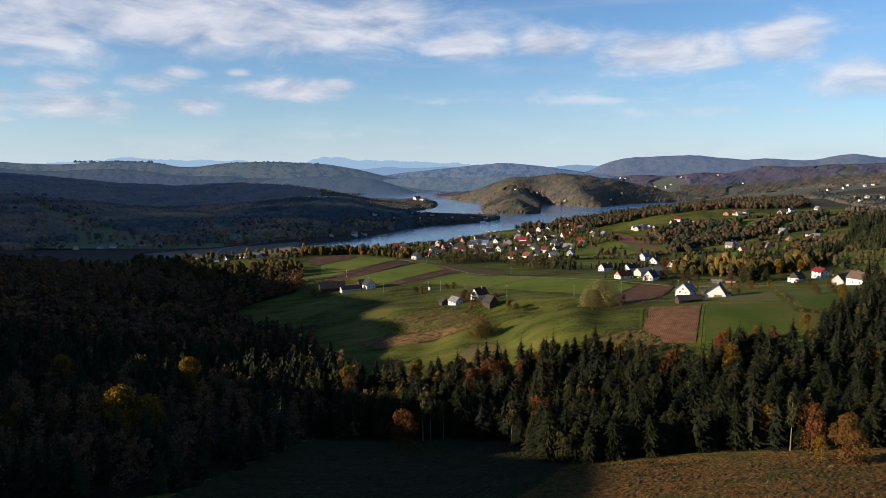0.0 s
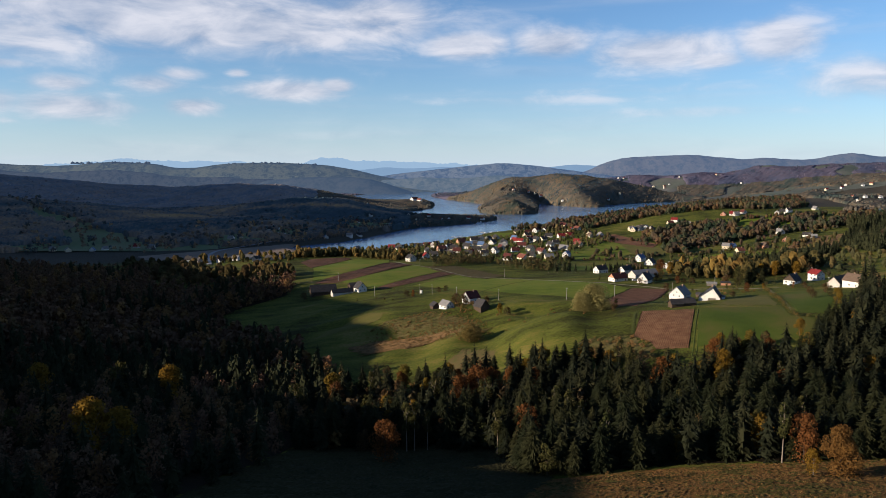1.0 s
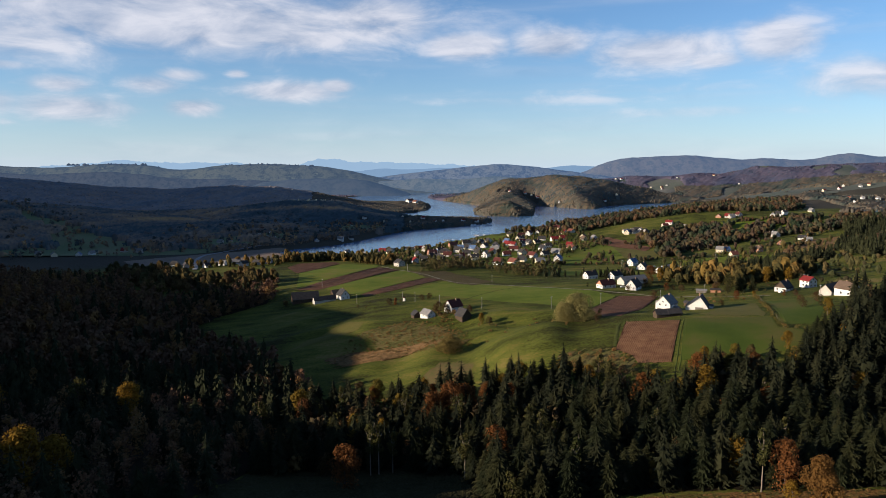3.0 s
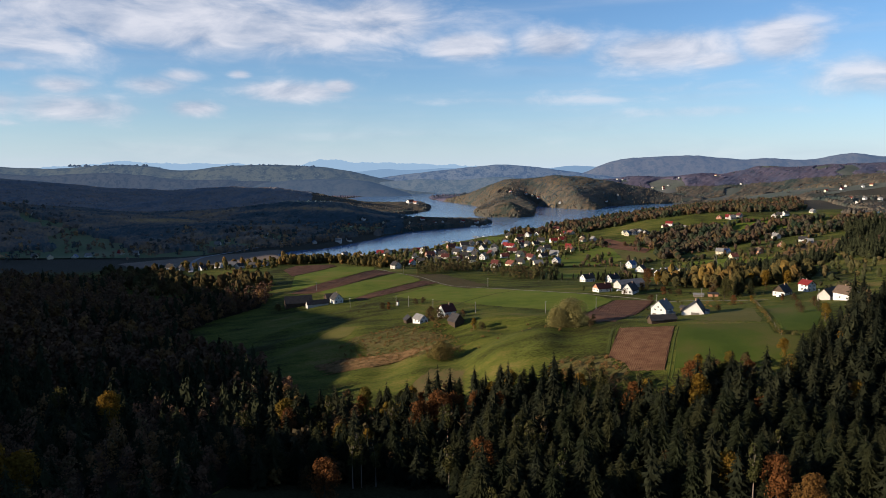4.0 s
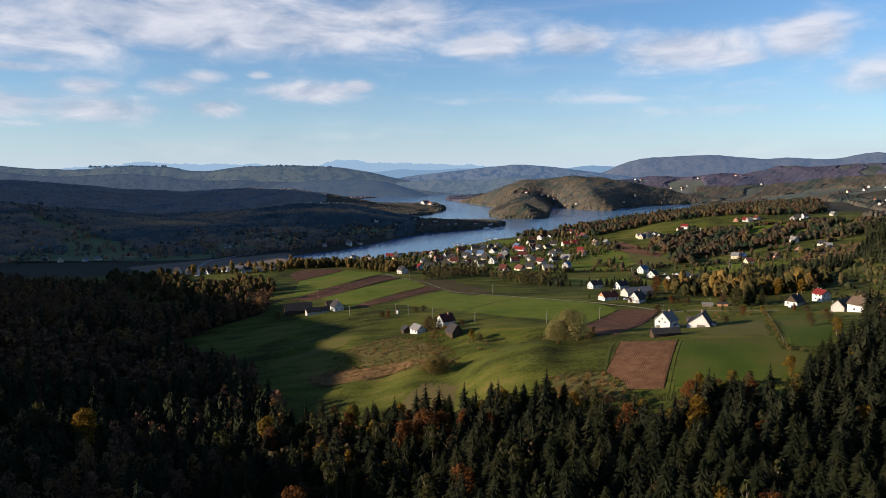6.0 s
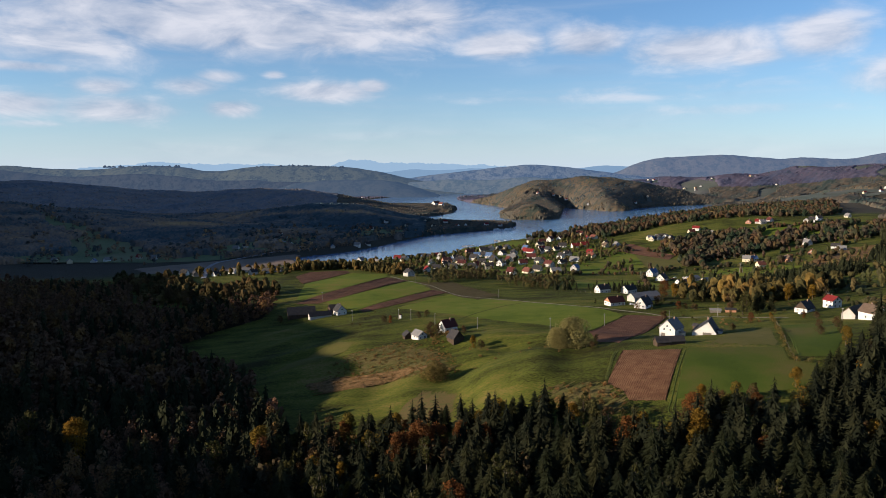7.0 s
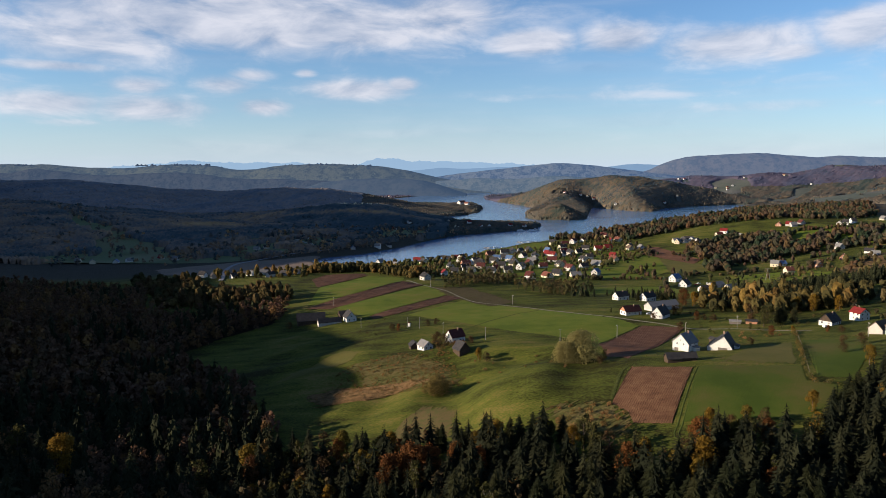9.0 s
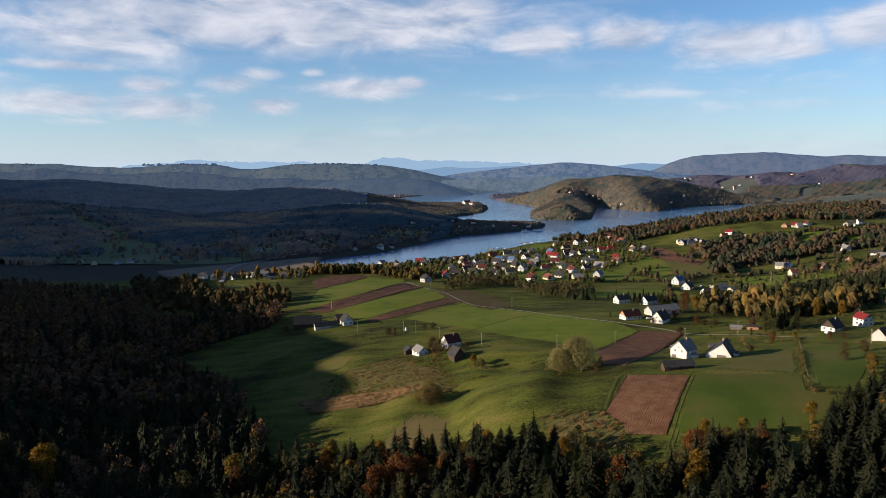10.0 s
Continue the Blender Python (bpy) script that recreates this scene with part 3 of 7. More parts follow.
def far_range(name, label, crest, y, depth, material, seed, rough, soft=15):
    """A mountain range with its crest through (x, z), standing at y."""
    xs = np.linspace(crest[0][0], crest[-1][0], 900 if soft < 9 else 420)
    zs = np.interp(xs, [c[0] for c in crest], [c[1] for c in crest])
    ker = np.hanning(soft) / np.hanning(soft).sum()
    zs = np.convolve(np.pad(zs, soft // 2, mode="edge"), ker, mode="valid") + rough * (ripple(xs, 0 * xs, 70, seed) + 0.5 * ripple(xs, 0 * xs, 23, seed + 1) + (0.9 * np.abs(ripple(xs, 0 * xs, 11, seed + 2)) if soft < 9 else 0.0))
    vs = np.linspace(-1, 1, 21)
    X, V = np.meshgrid(xs, vs)
    Z = -5 + (zs + 5) * np.cos(V * math.pi / 2) ** 1.1 + rough * 2.0 * ripple(X + 60 * V, V * depth, 60, seed) * np.sin(np.abs(V) * math.pi)
    v = np.stack([X, y + V * depth, Z], -1).reshape(-1, 3)
    ob = with_mat(new(name, mesh_of(name, v, grid_tris(len(xs), len(vs)), smooth=True)), material)
    return tagged(ob, label, "mountains", kind="structure")


PEAK_HAZE = haze_mat("far_haze", (0.008, 0.012, 0.016), (0.014, 0.02, 0.025), (0.30, 0.42, 0.54), 0.574, 300)
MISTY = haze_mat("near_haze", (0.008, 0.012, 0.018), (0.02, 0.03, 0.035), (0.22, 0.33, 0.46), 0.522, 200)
HILL_HAZE = haze_mat("hazy_blue_hills", (0.005, 0.01, 0.016), (0.17, 0.165, 0.12), (0.085, 0.15, 0.27), 0.383, 55)
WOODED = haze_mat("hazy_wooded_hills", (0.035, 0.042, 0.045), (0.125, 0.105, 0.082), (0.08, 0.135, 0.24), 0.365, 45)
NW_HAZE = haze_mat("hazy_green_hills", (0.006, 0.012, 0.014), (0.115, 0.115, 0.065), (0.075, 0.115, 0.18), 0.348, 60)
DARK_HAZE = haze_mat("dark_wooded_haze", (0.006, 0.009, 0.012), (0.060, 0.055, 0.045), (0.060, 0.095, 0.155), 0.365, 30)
SHORE_HAZE = haze_mat("hazy_wooded_shore", (0.015, 0.022, 0.026), (0.06, 0.058, 0.05), (0.05, 0.08, 0.13), 0.479, 40)
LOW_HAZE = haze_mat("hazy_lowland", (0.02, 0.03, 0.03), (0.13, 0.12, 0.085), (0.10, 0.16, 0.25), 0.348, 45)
far_range("backdrop", "far mountain range under the sky, glowing blue for haze", [(-4512, 151), (-3447, 151), (-2948, 159), (-2660, 165), (-2456, 175), (-2273, 189), (-2131, 203), (-1992, 194), (-1733, 184), (-1496, 186), (-1242, 180), (-1067, 149), (-971, 148), (-881, 189), (-815, 211), (-765, 203), (-681, 206), (-597, 190), (-490, 185), (-338, 180), (-150, 175), (37, 162), (242, 157), (335, 130), (777, 112), (1571, 99)], 4870, 40, PEAK_HAZE, 0.7, 7.0, 5)
far_range("backdrop", "second range before the peaks, glowing blue for haze", [(-1014, 111), (-558, 126), (-370, 143), (-184, 134), (1, 147), (221, 138), (477, 129), (694, 138), (802, 152), (892, 158), (1017, 150), (1195, 134), (1548, 121)], 4800, 40, MISTY, 2.7, 2.0, 9)
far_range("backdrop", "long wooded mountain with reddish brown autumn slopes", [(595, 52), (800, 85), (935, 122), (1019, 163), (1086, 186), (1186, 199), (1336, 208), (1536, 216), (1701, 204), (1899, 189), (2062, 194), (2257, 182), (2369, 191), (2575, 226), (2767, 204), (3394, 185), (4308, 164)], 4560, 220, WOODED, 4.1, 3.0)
far_range("backdrop", "hazy blue hills behind the lake", [(-573, 63), (-367, 88), (-129, 117), (39, 136), (207, 151), (340, 164), (439, 163), (572, 148), (704, 131), (868, 110), (1031, 85), (1418, 63), (2051, 52)], 4380, 150, HILL_HAZE, 2.2, 2.0)
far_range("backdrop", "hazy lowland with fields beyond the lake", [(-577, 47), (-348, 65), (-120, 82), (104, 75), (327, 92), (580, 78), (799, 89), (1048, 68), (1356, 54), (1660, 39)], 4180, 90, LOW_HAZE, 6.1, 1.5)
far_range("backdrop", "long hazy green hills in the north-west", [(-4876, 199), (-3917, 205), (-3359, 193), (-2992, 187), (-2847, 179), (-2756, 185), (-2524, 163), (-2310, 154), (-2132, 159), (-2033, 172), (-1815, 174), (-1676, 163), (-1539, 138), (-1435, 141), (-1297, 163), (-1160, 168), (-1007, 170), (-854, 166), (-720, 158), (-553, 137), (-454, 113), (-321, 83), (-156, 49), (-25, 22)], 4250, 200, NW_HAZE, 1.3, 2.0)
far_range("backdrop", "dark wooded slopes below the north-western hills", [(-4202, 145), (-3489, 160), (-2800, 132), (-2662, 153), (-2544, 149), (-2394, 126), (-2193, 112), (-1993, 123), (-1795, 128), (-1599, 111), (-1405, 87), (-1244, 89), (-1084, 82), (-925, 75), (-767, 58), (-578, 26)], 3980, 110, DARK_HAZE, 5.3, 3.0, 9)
far_range("backdrop", "dark wooded hill on the far shore", [(-1033, 34), (-910, 69), (-789, 83), (-638, 88), (-488, 87), (-369, 77), (-281, 53), (-207, 26), (-148, 8)], 3800, 150, SHORE_HAZE, 3.1, 2.0)

# fields on the farmed shoulder
field("ploughed_field", "brown ploughed field with fine furrows below the white house", [(123, 421), (151, 413), (129, 358), (114, 361), (113, 371), (107.5, 380)], MAIZE_EARTH, 65, 0.5, 0.08, 0.2, 0.9, 0.5)
field("ploughed_field", "dark ploughed field beside the willow", [(154, 560), (181, 553), (124, 436), (116, 452), (116, 494)], PLOUGH, 68, 0.5, 0.09, 0.2, 2.0, 0.6)
field("crop_field", "smooth green winter crop beside a hedge", [(154, 415), (202, 414), (195, 391), (207, 387), (196, 365), (175, 357), (134, 359)], OLIVE_CROP, 60, 0.9, 0.014, 0.15, 3.0, 0.8)
field("mown_plot", "short bright green grass plot behind the hedge", [(231, 486), (262, 484), (239, 428), (218, 396), (201, 395), (212, 428)], OLIVE_CROP, 70, 1.2, 0.01, 0.14, 3.0, 1.5)
field("rough_plot", "rank olive grass beside the wide white house", [(192, 462), (224, 484), (205, 428), (202, 420), (168, 424)], PALE_CROP, 70, 1.5, 0.0, 0.08, 2.0, 4.0)
field("ploughed_field", "ploughed brown strip on the hilltop", [(-170, 891), (-165, 943), (-119, 950), (-110, 924), (-143, 815)], PLOUGH, 75, 0.7, 0.10, 0.25, 4.0, 0.8)
field("ploughed_field", "long ploughed brown strip between green strips", [(-116, 676), (-102, 705), (-56, 856), (-27, 820), (-82, 690), (-94, 672)], PLOUGH, 70, 0.6, 0.10, 0.2, 4.0, 0.8)
field("ploughed_field", "narrow ploughed brown strip beside the track", [(-51, 633), (3, 747), (19, 730), (-29, 641), (-46, 622)], PLOUGH, 62, 0.6, 0.10, 0.2, 4.0, 0.8)
field("crop_field", "bright green strip between ploughed strips", [(-90, 678), (-80, 692), (-25, 820), (-2, 772), (2, 748), (-54, 632)], SPROUT, 64, 1.5, 0.012, 0.12, 5.0, 0.8)
field("crop_field", "green meadow strip behind the ploughed land", [(-140, 816), (-108, 925), (-60, 900), (-57, 858), (-105, 705), (-118, 690)], SPROUT, 70, 1.5, 0.012, 0.12, 5.0, 0.8)
field("crop_field", "broad even green field below the track", [(22, 720), (62, 676), (106, 619), (142, 582), (152, 561), (117, 500), (70, 540), (-20, 635)], SPROUT, 40, 1.1, 0.012, 0.1, 4.0, 1.0)
field("ploughed_field", "reddish ploughed slope above the village", [(251, 1198), (293, 1191), (326, 1067), (307, 1028), (263, 1122)], PLOUGH, 100, 1.2, 0.1, 0.4)
field("dry_meadow", "straw coloured dry grass in a hollow", [(-53, 458), (-36, 464), (12, 461), (16, 452), (-21, 441), (-42, 440)], DRY, 5, 0.7, 0.35, 0.12, 1.5, 5.0)
field("fallow", "brown fallow grass slope beside the track", [(-20, 806), (20, 804), (69, 706), (47, 676), (3, 747)], FALLOW, 30, 1.2, 0.1, 0.12, 3.0, 3.0)
field("stubble_field", "striped brown stubble at the wood's edge", [(18, 420), (36, 410), (34, 380), (6, 382), (8, 404)], STUBBLE, 70, 0.6, 0.09, 0.05, 2.0, 3.0)
field("terrace", "pale mown terrace on the slope", [(-83, 483), (-70, 499), (-47, 524), (-36, 516), (-38, 503), (-53, 489)], PALE_CROP, 33, 0.8, 0.1, 0.12, 4.0, 1.0)
field("rough_meadow", "overgrown brown and green meadow before the spruces", [(40, 227), (69, 232), (98, 234), (150, 226), (190, 225), (230, 200), (150, 150), (40, 150), (20, 185)], MEADOW, 10, 0.6, 0.3, 0.1, 1.2, 1.5)
field("rough_meadow", "dark rank grass and bracken at the foot of the wood", [(-49, 276), (-6, 288), (30, 282), (42, 229), (20, 185), (40, 150), (30, 100), (-70, 100), (-72, 185), (-52, 262)], SHADE_GRASS, 10, 0.8, 0.3, 0.08, 1.5, 1.0)
field("pasture", "bright green meadow between the lakeside houses", [(-105, 1050), (-40, 960), (20, 905), (110, 880), (235, 935), (300, 1020), (262, 1120), (250, 1195), (190, 1230), (150, 1290), (105, 1310), (80, 1260), (35, 1225), (30, 1170), (5, 1115), (-60, 1085)], SPROUT, 30, 6.0, 0.0, 0.25, 6.0, 3.0)
field("mud_flat", "grey brown dried mud flat at the lake's end", [(-420, 1000), (-360, 1060), (-322, 1085), (-300, 1085), (-265, 1111), (-228, 1140), (-222, 1105), (-192, 1052), (-245, 1003), (-275, 983), (-300, 960), (-380, 950)], MUD, 10, 4.0, 0.0, 0.3, 6.0, 4.0)
ribbon("track", "pale gravel farm track along the fields", [(-53, 869), (-30, 822), (1, 773), (27, 715), (63, 679), (107, 622), (144, 585), (168, 566), (185, 549), (215, 540), (250, 520)], 2.3, TRACK)
ribbon("road", "grey tarmac road curving along the lake's end", [(-288, 905), (-296, 930), (-308, 965), (-320, 1005), (-325, 1050), (-312, 1085), (-288, 1125), (-270, 1165), (-248, 1210), (-205, 1290), (-160, 1345)], 6, TARMAC, 0.9)

ribbon("road", "pale lane along the foot of the western spur", [(-305, 1118), (-267, 1160), (-219, 1210), (-184, 1313), (-153, 1418)], 5, TARMAC, 0.9)
ribbon("road", "pale lane winding up the western spur", [(-330, 1345), (-284, 1269), (-238, 1233), (-218, 1259)], 4, TARMAC, 0.9)

# ---- trees ----
SPRUCE_LEAF = foliage("spruce_needles", [(0.01153, 0.01465, 0.00716), (0.01502, 0.01783, 0.008299), (0.02422, 0.02492, 0.0105), (0.0173, 0.0195, 0.008868)], clear=0.1, patch=2.5)
GOLD_LEAF = foliage("golden_leaves", [(0.1181, 0.072, 0.01134), (0.1624, 0.0936, 0.01296), (0.08856, 0.072, 0.01458)], clear=0.3)
RUST_LEAF = foliage("rusty_leaves", [(0.0972, 0.04212, 0.01458), (0.1215, 0.05022, 0.01539), (0.081, 0.03645, 0.01539)], clear=0.3)
BROWN_LEAF = foliage("brown_leaves", [(0.0550, 0.0353, 0.0171), (0.0740, 0.0445, 0.0189), (0.0482, 0.0361, 0.0162)], clear=0.2)
OLIVE_LEAF = foliage("olive_leaves", [(0.0410, 0.0418, 0.0136), (0.0547, 0.0502, 0.0161), (0.0327, 0.0380, 0.0127)], clear=0.25)
WILLOW_LEAF = foliage("willow_leaves", [(0.225, 0.2, 0.075), (0.235, 0.203, 0.077)], clear=0.5, swing=0.6)
BARK = mat("bark", [(0.045, 0.035, 0.028), (0.08, 0.06, 0.045)], 1.0, 6, 0.95, 0.05)
PALE_BARK = mat("pale_bark", [(0.12, 0.10, 0.08), (0.20, 0.17, 0.14)], 1.0, 6, 0.9, 0.03)
# one conifer wood twice: darkened for the belt, lifted for the shaded slope
BELT_WOOD = foliage("darkened_belt_conifers", [(0.009408, 0.01159, 0.006686), (0.01367, 0.01557, 0.008359), (0.02132, 0.02231, 0.01087)], True, 0.05, 6.0)
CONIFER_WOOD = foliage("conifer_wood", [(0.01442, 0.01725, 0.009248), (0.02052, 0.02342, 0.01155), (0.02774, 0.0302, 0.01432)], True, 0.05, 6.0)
# mixed wood colours, lifted and blued to suit the shaded western side
WEST_WOOD = foliage("shade_lifted_wood", [(0.08143, 0.05409, 0.03304), (0.09222, 0.05953, 0.03554), (0.1036, 0.063, 0.03866), (0.1115, 0.06447, 0.03928), (0.1047, 0.06003, 0.03866), (0.1217, 0.06746, 0.03491), (0.1553, 0.08922, 0.03304), (0.09165, 0.06399, 0.03491)], True, 0.2, 6.0)
MIXED_WOOD = foliage("mixed_wood", [(0.02688, 0.03024, 0.01596), (0.03864, 0.03948, 0.01932), (0.0504, 0.04284, 0.02184), (0.06048, 0.0462, 0.02352), (0.05208, 0.04032, 0.02268), (0.07728, 0.04872, 0.02184), (0.1176, 0.07728, 0.02184), (0.04536, 0.04536, 0.021)], True, 0.15, 6.0)
# haze is put into these five far-wood colours as bluer and paler tones
FAR_LEAF = foliage("haze_tinted_brown_wood", [(0.03264, 0.04762, 0.04682), (0.04992, 0.0615, 0.05421), (0.08064, 0.07539, 0.0616), (0.1104, 0.0873, 0.06406), (0.06336, 0.06944, 0.05914), (0.1296, 0.09523, 0.0616), (0.0576, 0.06944, 0.05421)], True, 0.1, 25.0, 0.3)
HAZED_LEAF = foliage("haze_blue_wood", [(0.06411, 0.07291, 0.1199), (0.07463, 0.08056, 0.1249), (0.09252, 0.08712, 0.1249), (0.1048, 0.09041, 0.1249), (0.08622, 0.08603, 0.1299), (0.08095, 0.08603, 0.1283)], True, 0.1, 40.0, 0.4)
FAR_CON = foliage("haze_tinted_conifers", [(0.03404, 0.05579, 0.07459), (0.0406, 0.06376, 0.07939), (0.04714, 0.07012, 0.07939)], True, 0.0, 40.0, 0.5)
WEST_LEAF = foliage("haze_paled_wood", [(0.046, 0.069, 0.0805), (0.0713, 0.0897, 0.092), (0.1092, 0.1058, 0.0989), (0.1552, 0.1265, 0.1035), (0.2012, 0.1472, 0.1058), (0.2587, 0.1725, 0.1058), (0.3335, 0.2127, 0.1058)], True, 0.05, 30.0, 0.6)
WEST_FAR = foliage("haze_paled_far_wood", [(0.1378, 0.1527, 0.1782), (0.1765, 0.1826, 0.1976), (0.2561, 0.2125, 0.1912), (0.1625, 0.1727, 0.1912), (0.2915, 0.2192, 0.1814), (0.2031, 0.1958, 0.1976)], True, 0.05, 40.0, 0.5)
SLOPE_WOOD = foliage("slope_wood", [(0.026, 0.04, 0.024), (0.04, 0.054, 0.03), (0.064, 0.064, 0.036), (0.056, 0.048, 0.038), (0.092, 0.072, 0.036), (0.076, 0.054, 0.038), (0.108, 0.062, 0.034), (0.12, 0.09, 0.038)], True, 0.35, 5.0)
GROVE_WOOD = foliage("yellow_wood", [(0.05826, 0.05458, 0.02264), (0.08182, 0.06974, 0.02626), (0.1055, 0.08188, 0.02807), (0.137, 0.1009, 0.03351), (0.1683, 0.1009, 0.03351), (0.2075, 0.1386, 0.03712)], True, 0.4, 4.0)


def spruce_crown(rng, h, r, whorls, arms, jag=True, tiers=(0.30, 0.55, 0.78)):
    """Whorls of drooping boughs, long below and short at the top; returns corners and triangles."""
    v, t = [], []
    base = h * rng.uniform(0.06, 0.14)
    for i in range(whorls):
        f = i / (whorls - 1)
        zw = base + (h - base) * (f ** 0.92) * 0.97
        reach = r * ((1 - f) ** 0.68 * (1.0 - 0.28 * (1 - f) ** 4) + 0.03)
        spin = rng.uniform(0, 6.28)
        for k in range(arms):
            if rng.random() < 0.12:
                continue
            a = spin + 6.283 * (k + rng.uniform(-0.4, 0.4)) / arms
            q = reach * rng.uniform(0.55, 1.18)
            z = zw + (h - base) / whorls * rng.uniform(-0.75, 0.75)
            c, s = math.cos(a), math.sin(a)
            drop = q * rng.uniform(0.12, 0.5) if jag else q * rng.uniform(0.4, 0.85)
            w = q * (0.13 if jag else 0.30) + 0.10
            up = 0.16 * q
            n = len(v)
            v += [(0, 0, z + up), (c * q * 0.6 - s * w, s * q * 0.6 + c * w, z - drop * 0.62), (c * q, s * q, z - drop * rng.uniform(0.7, 1.0)), (c * q * 0.6 + s * w, s * q * 0.6 - c * w, z - drop * 0.62)]
            if not jag:
                v.append((c * q * 0.6, s * q * 0.6, z - drop * 0.25 + up))
                t += [(n, n + 1, n + 4), (n, n + 4, n + 3), (n + 1, n + 2, n + 4), (n + 4, n + 2, n + 3)]
                continue
            t += [(n, n + 1, n + 2), (n, n + 2, n + 3)]
            for f in tiers:
                for side in (-1, 1):
                    m = len(v)
                    u, g = q * (f + rng.uniform(0.16, 0.30)), side * q * ((1 - f) * rng.uniform(0.38, 0.62) + 0.06)
                    za, zb = z + up * (1 - f) - drop * f, z - drop * (f + 0.25) - abs(g) * rng.uniform(0.05, 0.35)
                    v += [(c * q * f, s * q * f, za), (c * u - s * g, s * u + c * g, zb), (c * q * (f + 0.2), s * q * (f + 0.2), za - drop * 0.2)]
                    t += [(m, m + 1, m + 2)]
    n = len(v)
    v += [(0, 0, h), (0.25, 0, h - 1.6), (-0.12, 0.2, h - 1.6), (-0.12, -0.2, h - 1.6)]
    t += [(n, n + 1, n + 2), (n, n + 2, n + 3), (n, n + 3, n + 1)]
    # the dense inner needles
    for top, low, wide in ((0.90, 0.50, 0.32), (0.72, 0.26, 0.50), (0.50, 0.15, 0.50)):
        n = len(v)
        v.append((0, 0, h * top))
        for k in range(8):
            q = r * wide * rng.uniform(0.55, 1.25)
            v.append((q * math.cos(k * 0.785), q * math.sin(k * 0.785), h * low * rng.uniform(0.75, 1.4)))
        t += [(n, n + 1 + k, n + 1 + (k + 1) % 8) for k in range(8)]
    return np.array(v), np.array(t)


def leaf_crown(rng, h, r, lobes, leaves, size, low=0.3, droop=0.0, loose=0.42):
    """Leaf sprays over uneven lobes, with gaps; returns corners and triangles."""
    balls = []
    for i in range(lobes):
        a, f = rng.uniform(0, 6.28), rng.uniform(0, 1)
        d = r * rng.uniform(0.2, 0.62) * math.sin(math.pi * (0.15 + 0.75 * f))
        balls.append((d * math.cos(a), d * math.sin(a), h * (low + (0.86 - low) * f), r * rng.uniform(0.28, 0.5) * (1.15 - 0.45 * f)))
    v, t = [], []
    for i in range(leaves):
        bx, by, bz, br = balls[rng.randrange(lobes)]
        d = Vector((rng.gauss(0, 1), rng.gauss(0, 1), rng.gauss(0.25, 1))).normalized()
        p = Vector((bx, by, bz)) + d * br * rng.uniform(0.72, 1.08)
        p.z -= droop * rng.uniform(0, 1) * (p.x ** 2 + p.y ** 2) / r
        nrm = (d + loose * Vector((rng.gauss(0, 1), rng.gauss(0, 1), rng.gauss(0, 1)))).normalized()
        side = nrm.orthogonal().normalized()
        side.rotate(Matrix.Rotation(rng.uniform(0, 6.28), 3, nrm))
        other = nrm.cross(side)
        s = size * rng.uniform(0.6, 1.3)
        n = len(v)
        v += [tuple(p + side * s), tuple(p + other * s * 0.7), tuple(p - side * s * 0.8 + nrm * s * 0.3), tuple(p - other * s * 0.75)]
        t += [(n, n + 1, n + 2), (n, n + 2, n + 3)]
    return np.array(v), np.array(t)


def clump(rng, h, r, rings=3, sides=6):
    """A far tree as a ragged dome."""
    v, t = [(0, 0, h)], []
    for i in range(rings):
        f = (i + 1) / rings
        for k in range(sides):
            a = 6.283 * (k + 0.5 * (i % 2)) / sides + rng.uniform(-0.2, 0.2)
            q = r * math.sin(f * 1.9) * rng.uniform(0.75, 1.25)
            v.append((q * math.cos(a), q * math.sin(a), h * (1 - f ** 1.4 * 0.95) + rng.uniform(-0.08, 0.08) * h))
    for k in range(sides):
        t.append((0, 1 + k, 1 + (k + 1) % sides))
        for i in range(rings - 1):
            a, b = 1 + i * sides, 1 + (i + 1) * sides
            t += [(a + k, b + k, b + (k + 1) % sides), (a + k, b + (k + 1) % sides, a + (k + 1) % sides)]
    return np.array(v), np.array(t)


def lobe(rng, x, y, z, r, tall, rings=2, sides=5):
    """An uneven rounded mass of foliage."""
    v, t = [(x, y, z + tall)], []
    for i in range(rings):
        f = math.pi * (i + 1) / (rings + 1)
        for k in range(sides):
            a, q = 6.283 * (k + 0.5 * (i % 2)) / sides + rng.uniform(-0.25, 0.25), rng.uniform(0.8, 1.2)
            v.append((x + r * q * math.sin(f) * math.cos(a), y + r * q * math.sin(f) * math.sin(a), z + tall * q * math.cos(f)))
    v.append((x, y, z - 0.9 * tall))
    for k in range(sides):
        m = (k + 1) % sides
        t += [(0, 1 + k, 1 + m), (len(v) - 1, 1 + (rings - 1) * sides + m, 1 + (rings - 1) * sides + k)]
        for i in range(rings - 1):
            a, b = 1 + i * sides, 1 + (i + 1) * sides
            t += [(a + k, b + k, b + m), (a + k, b + m, a + m)]
    return np.array(v), np.array(t)


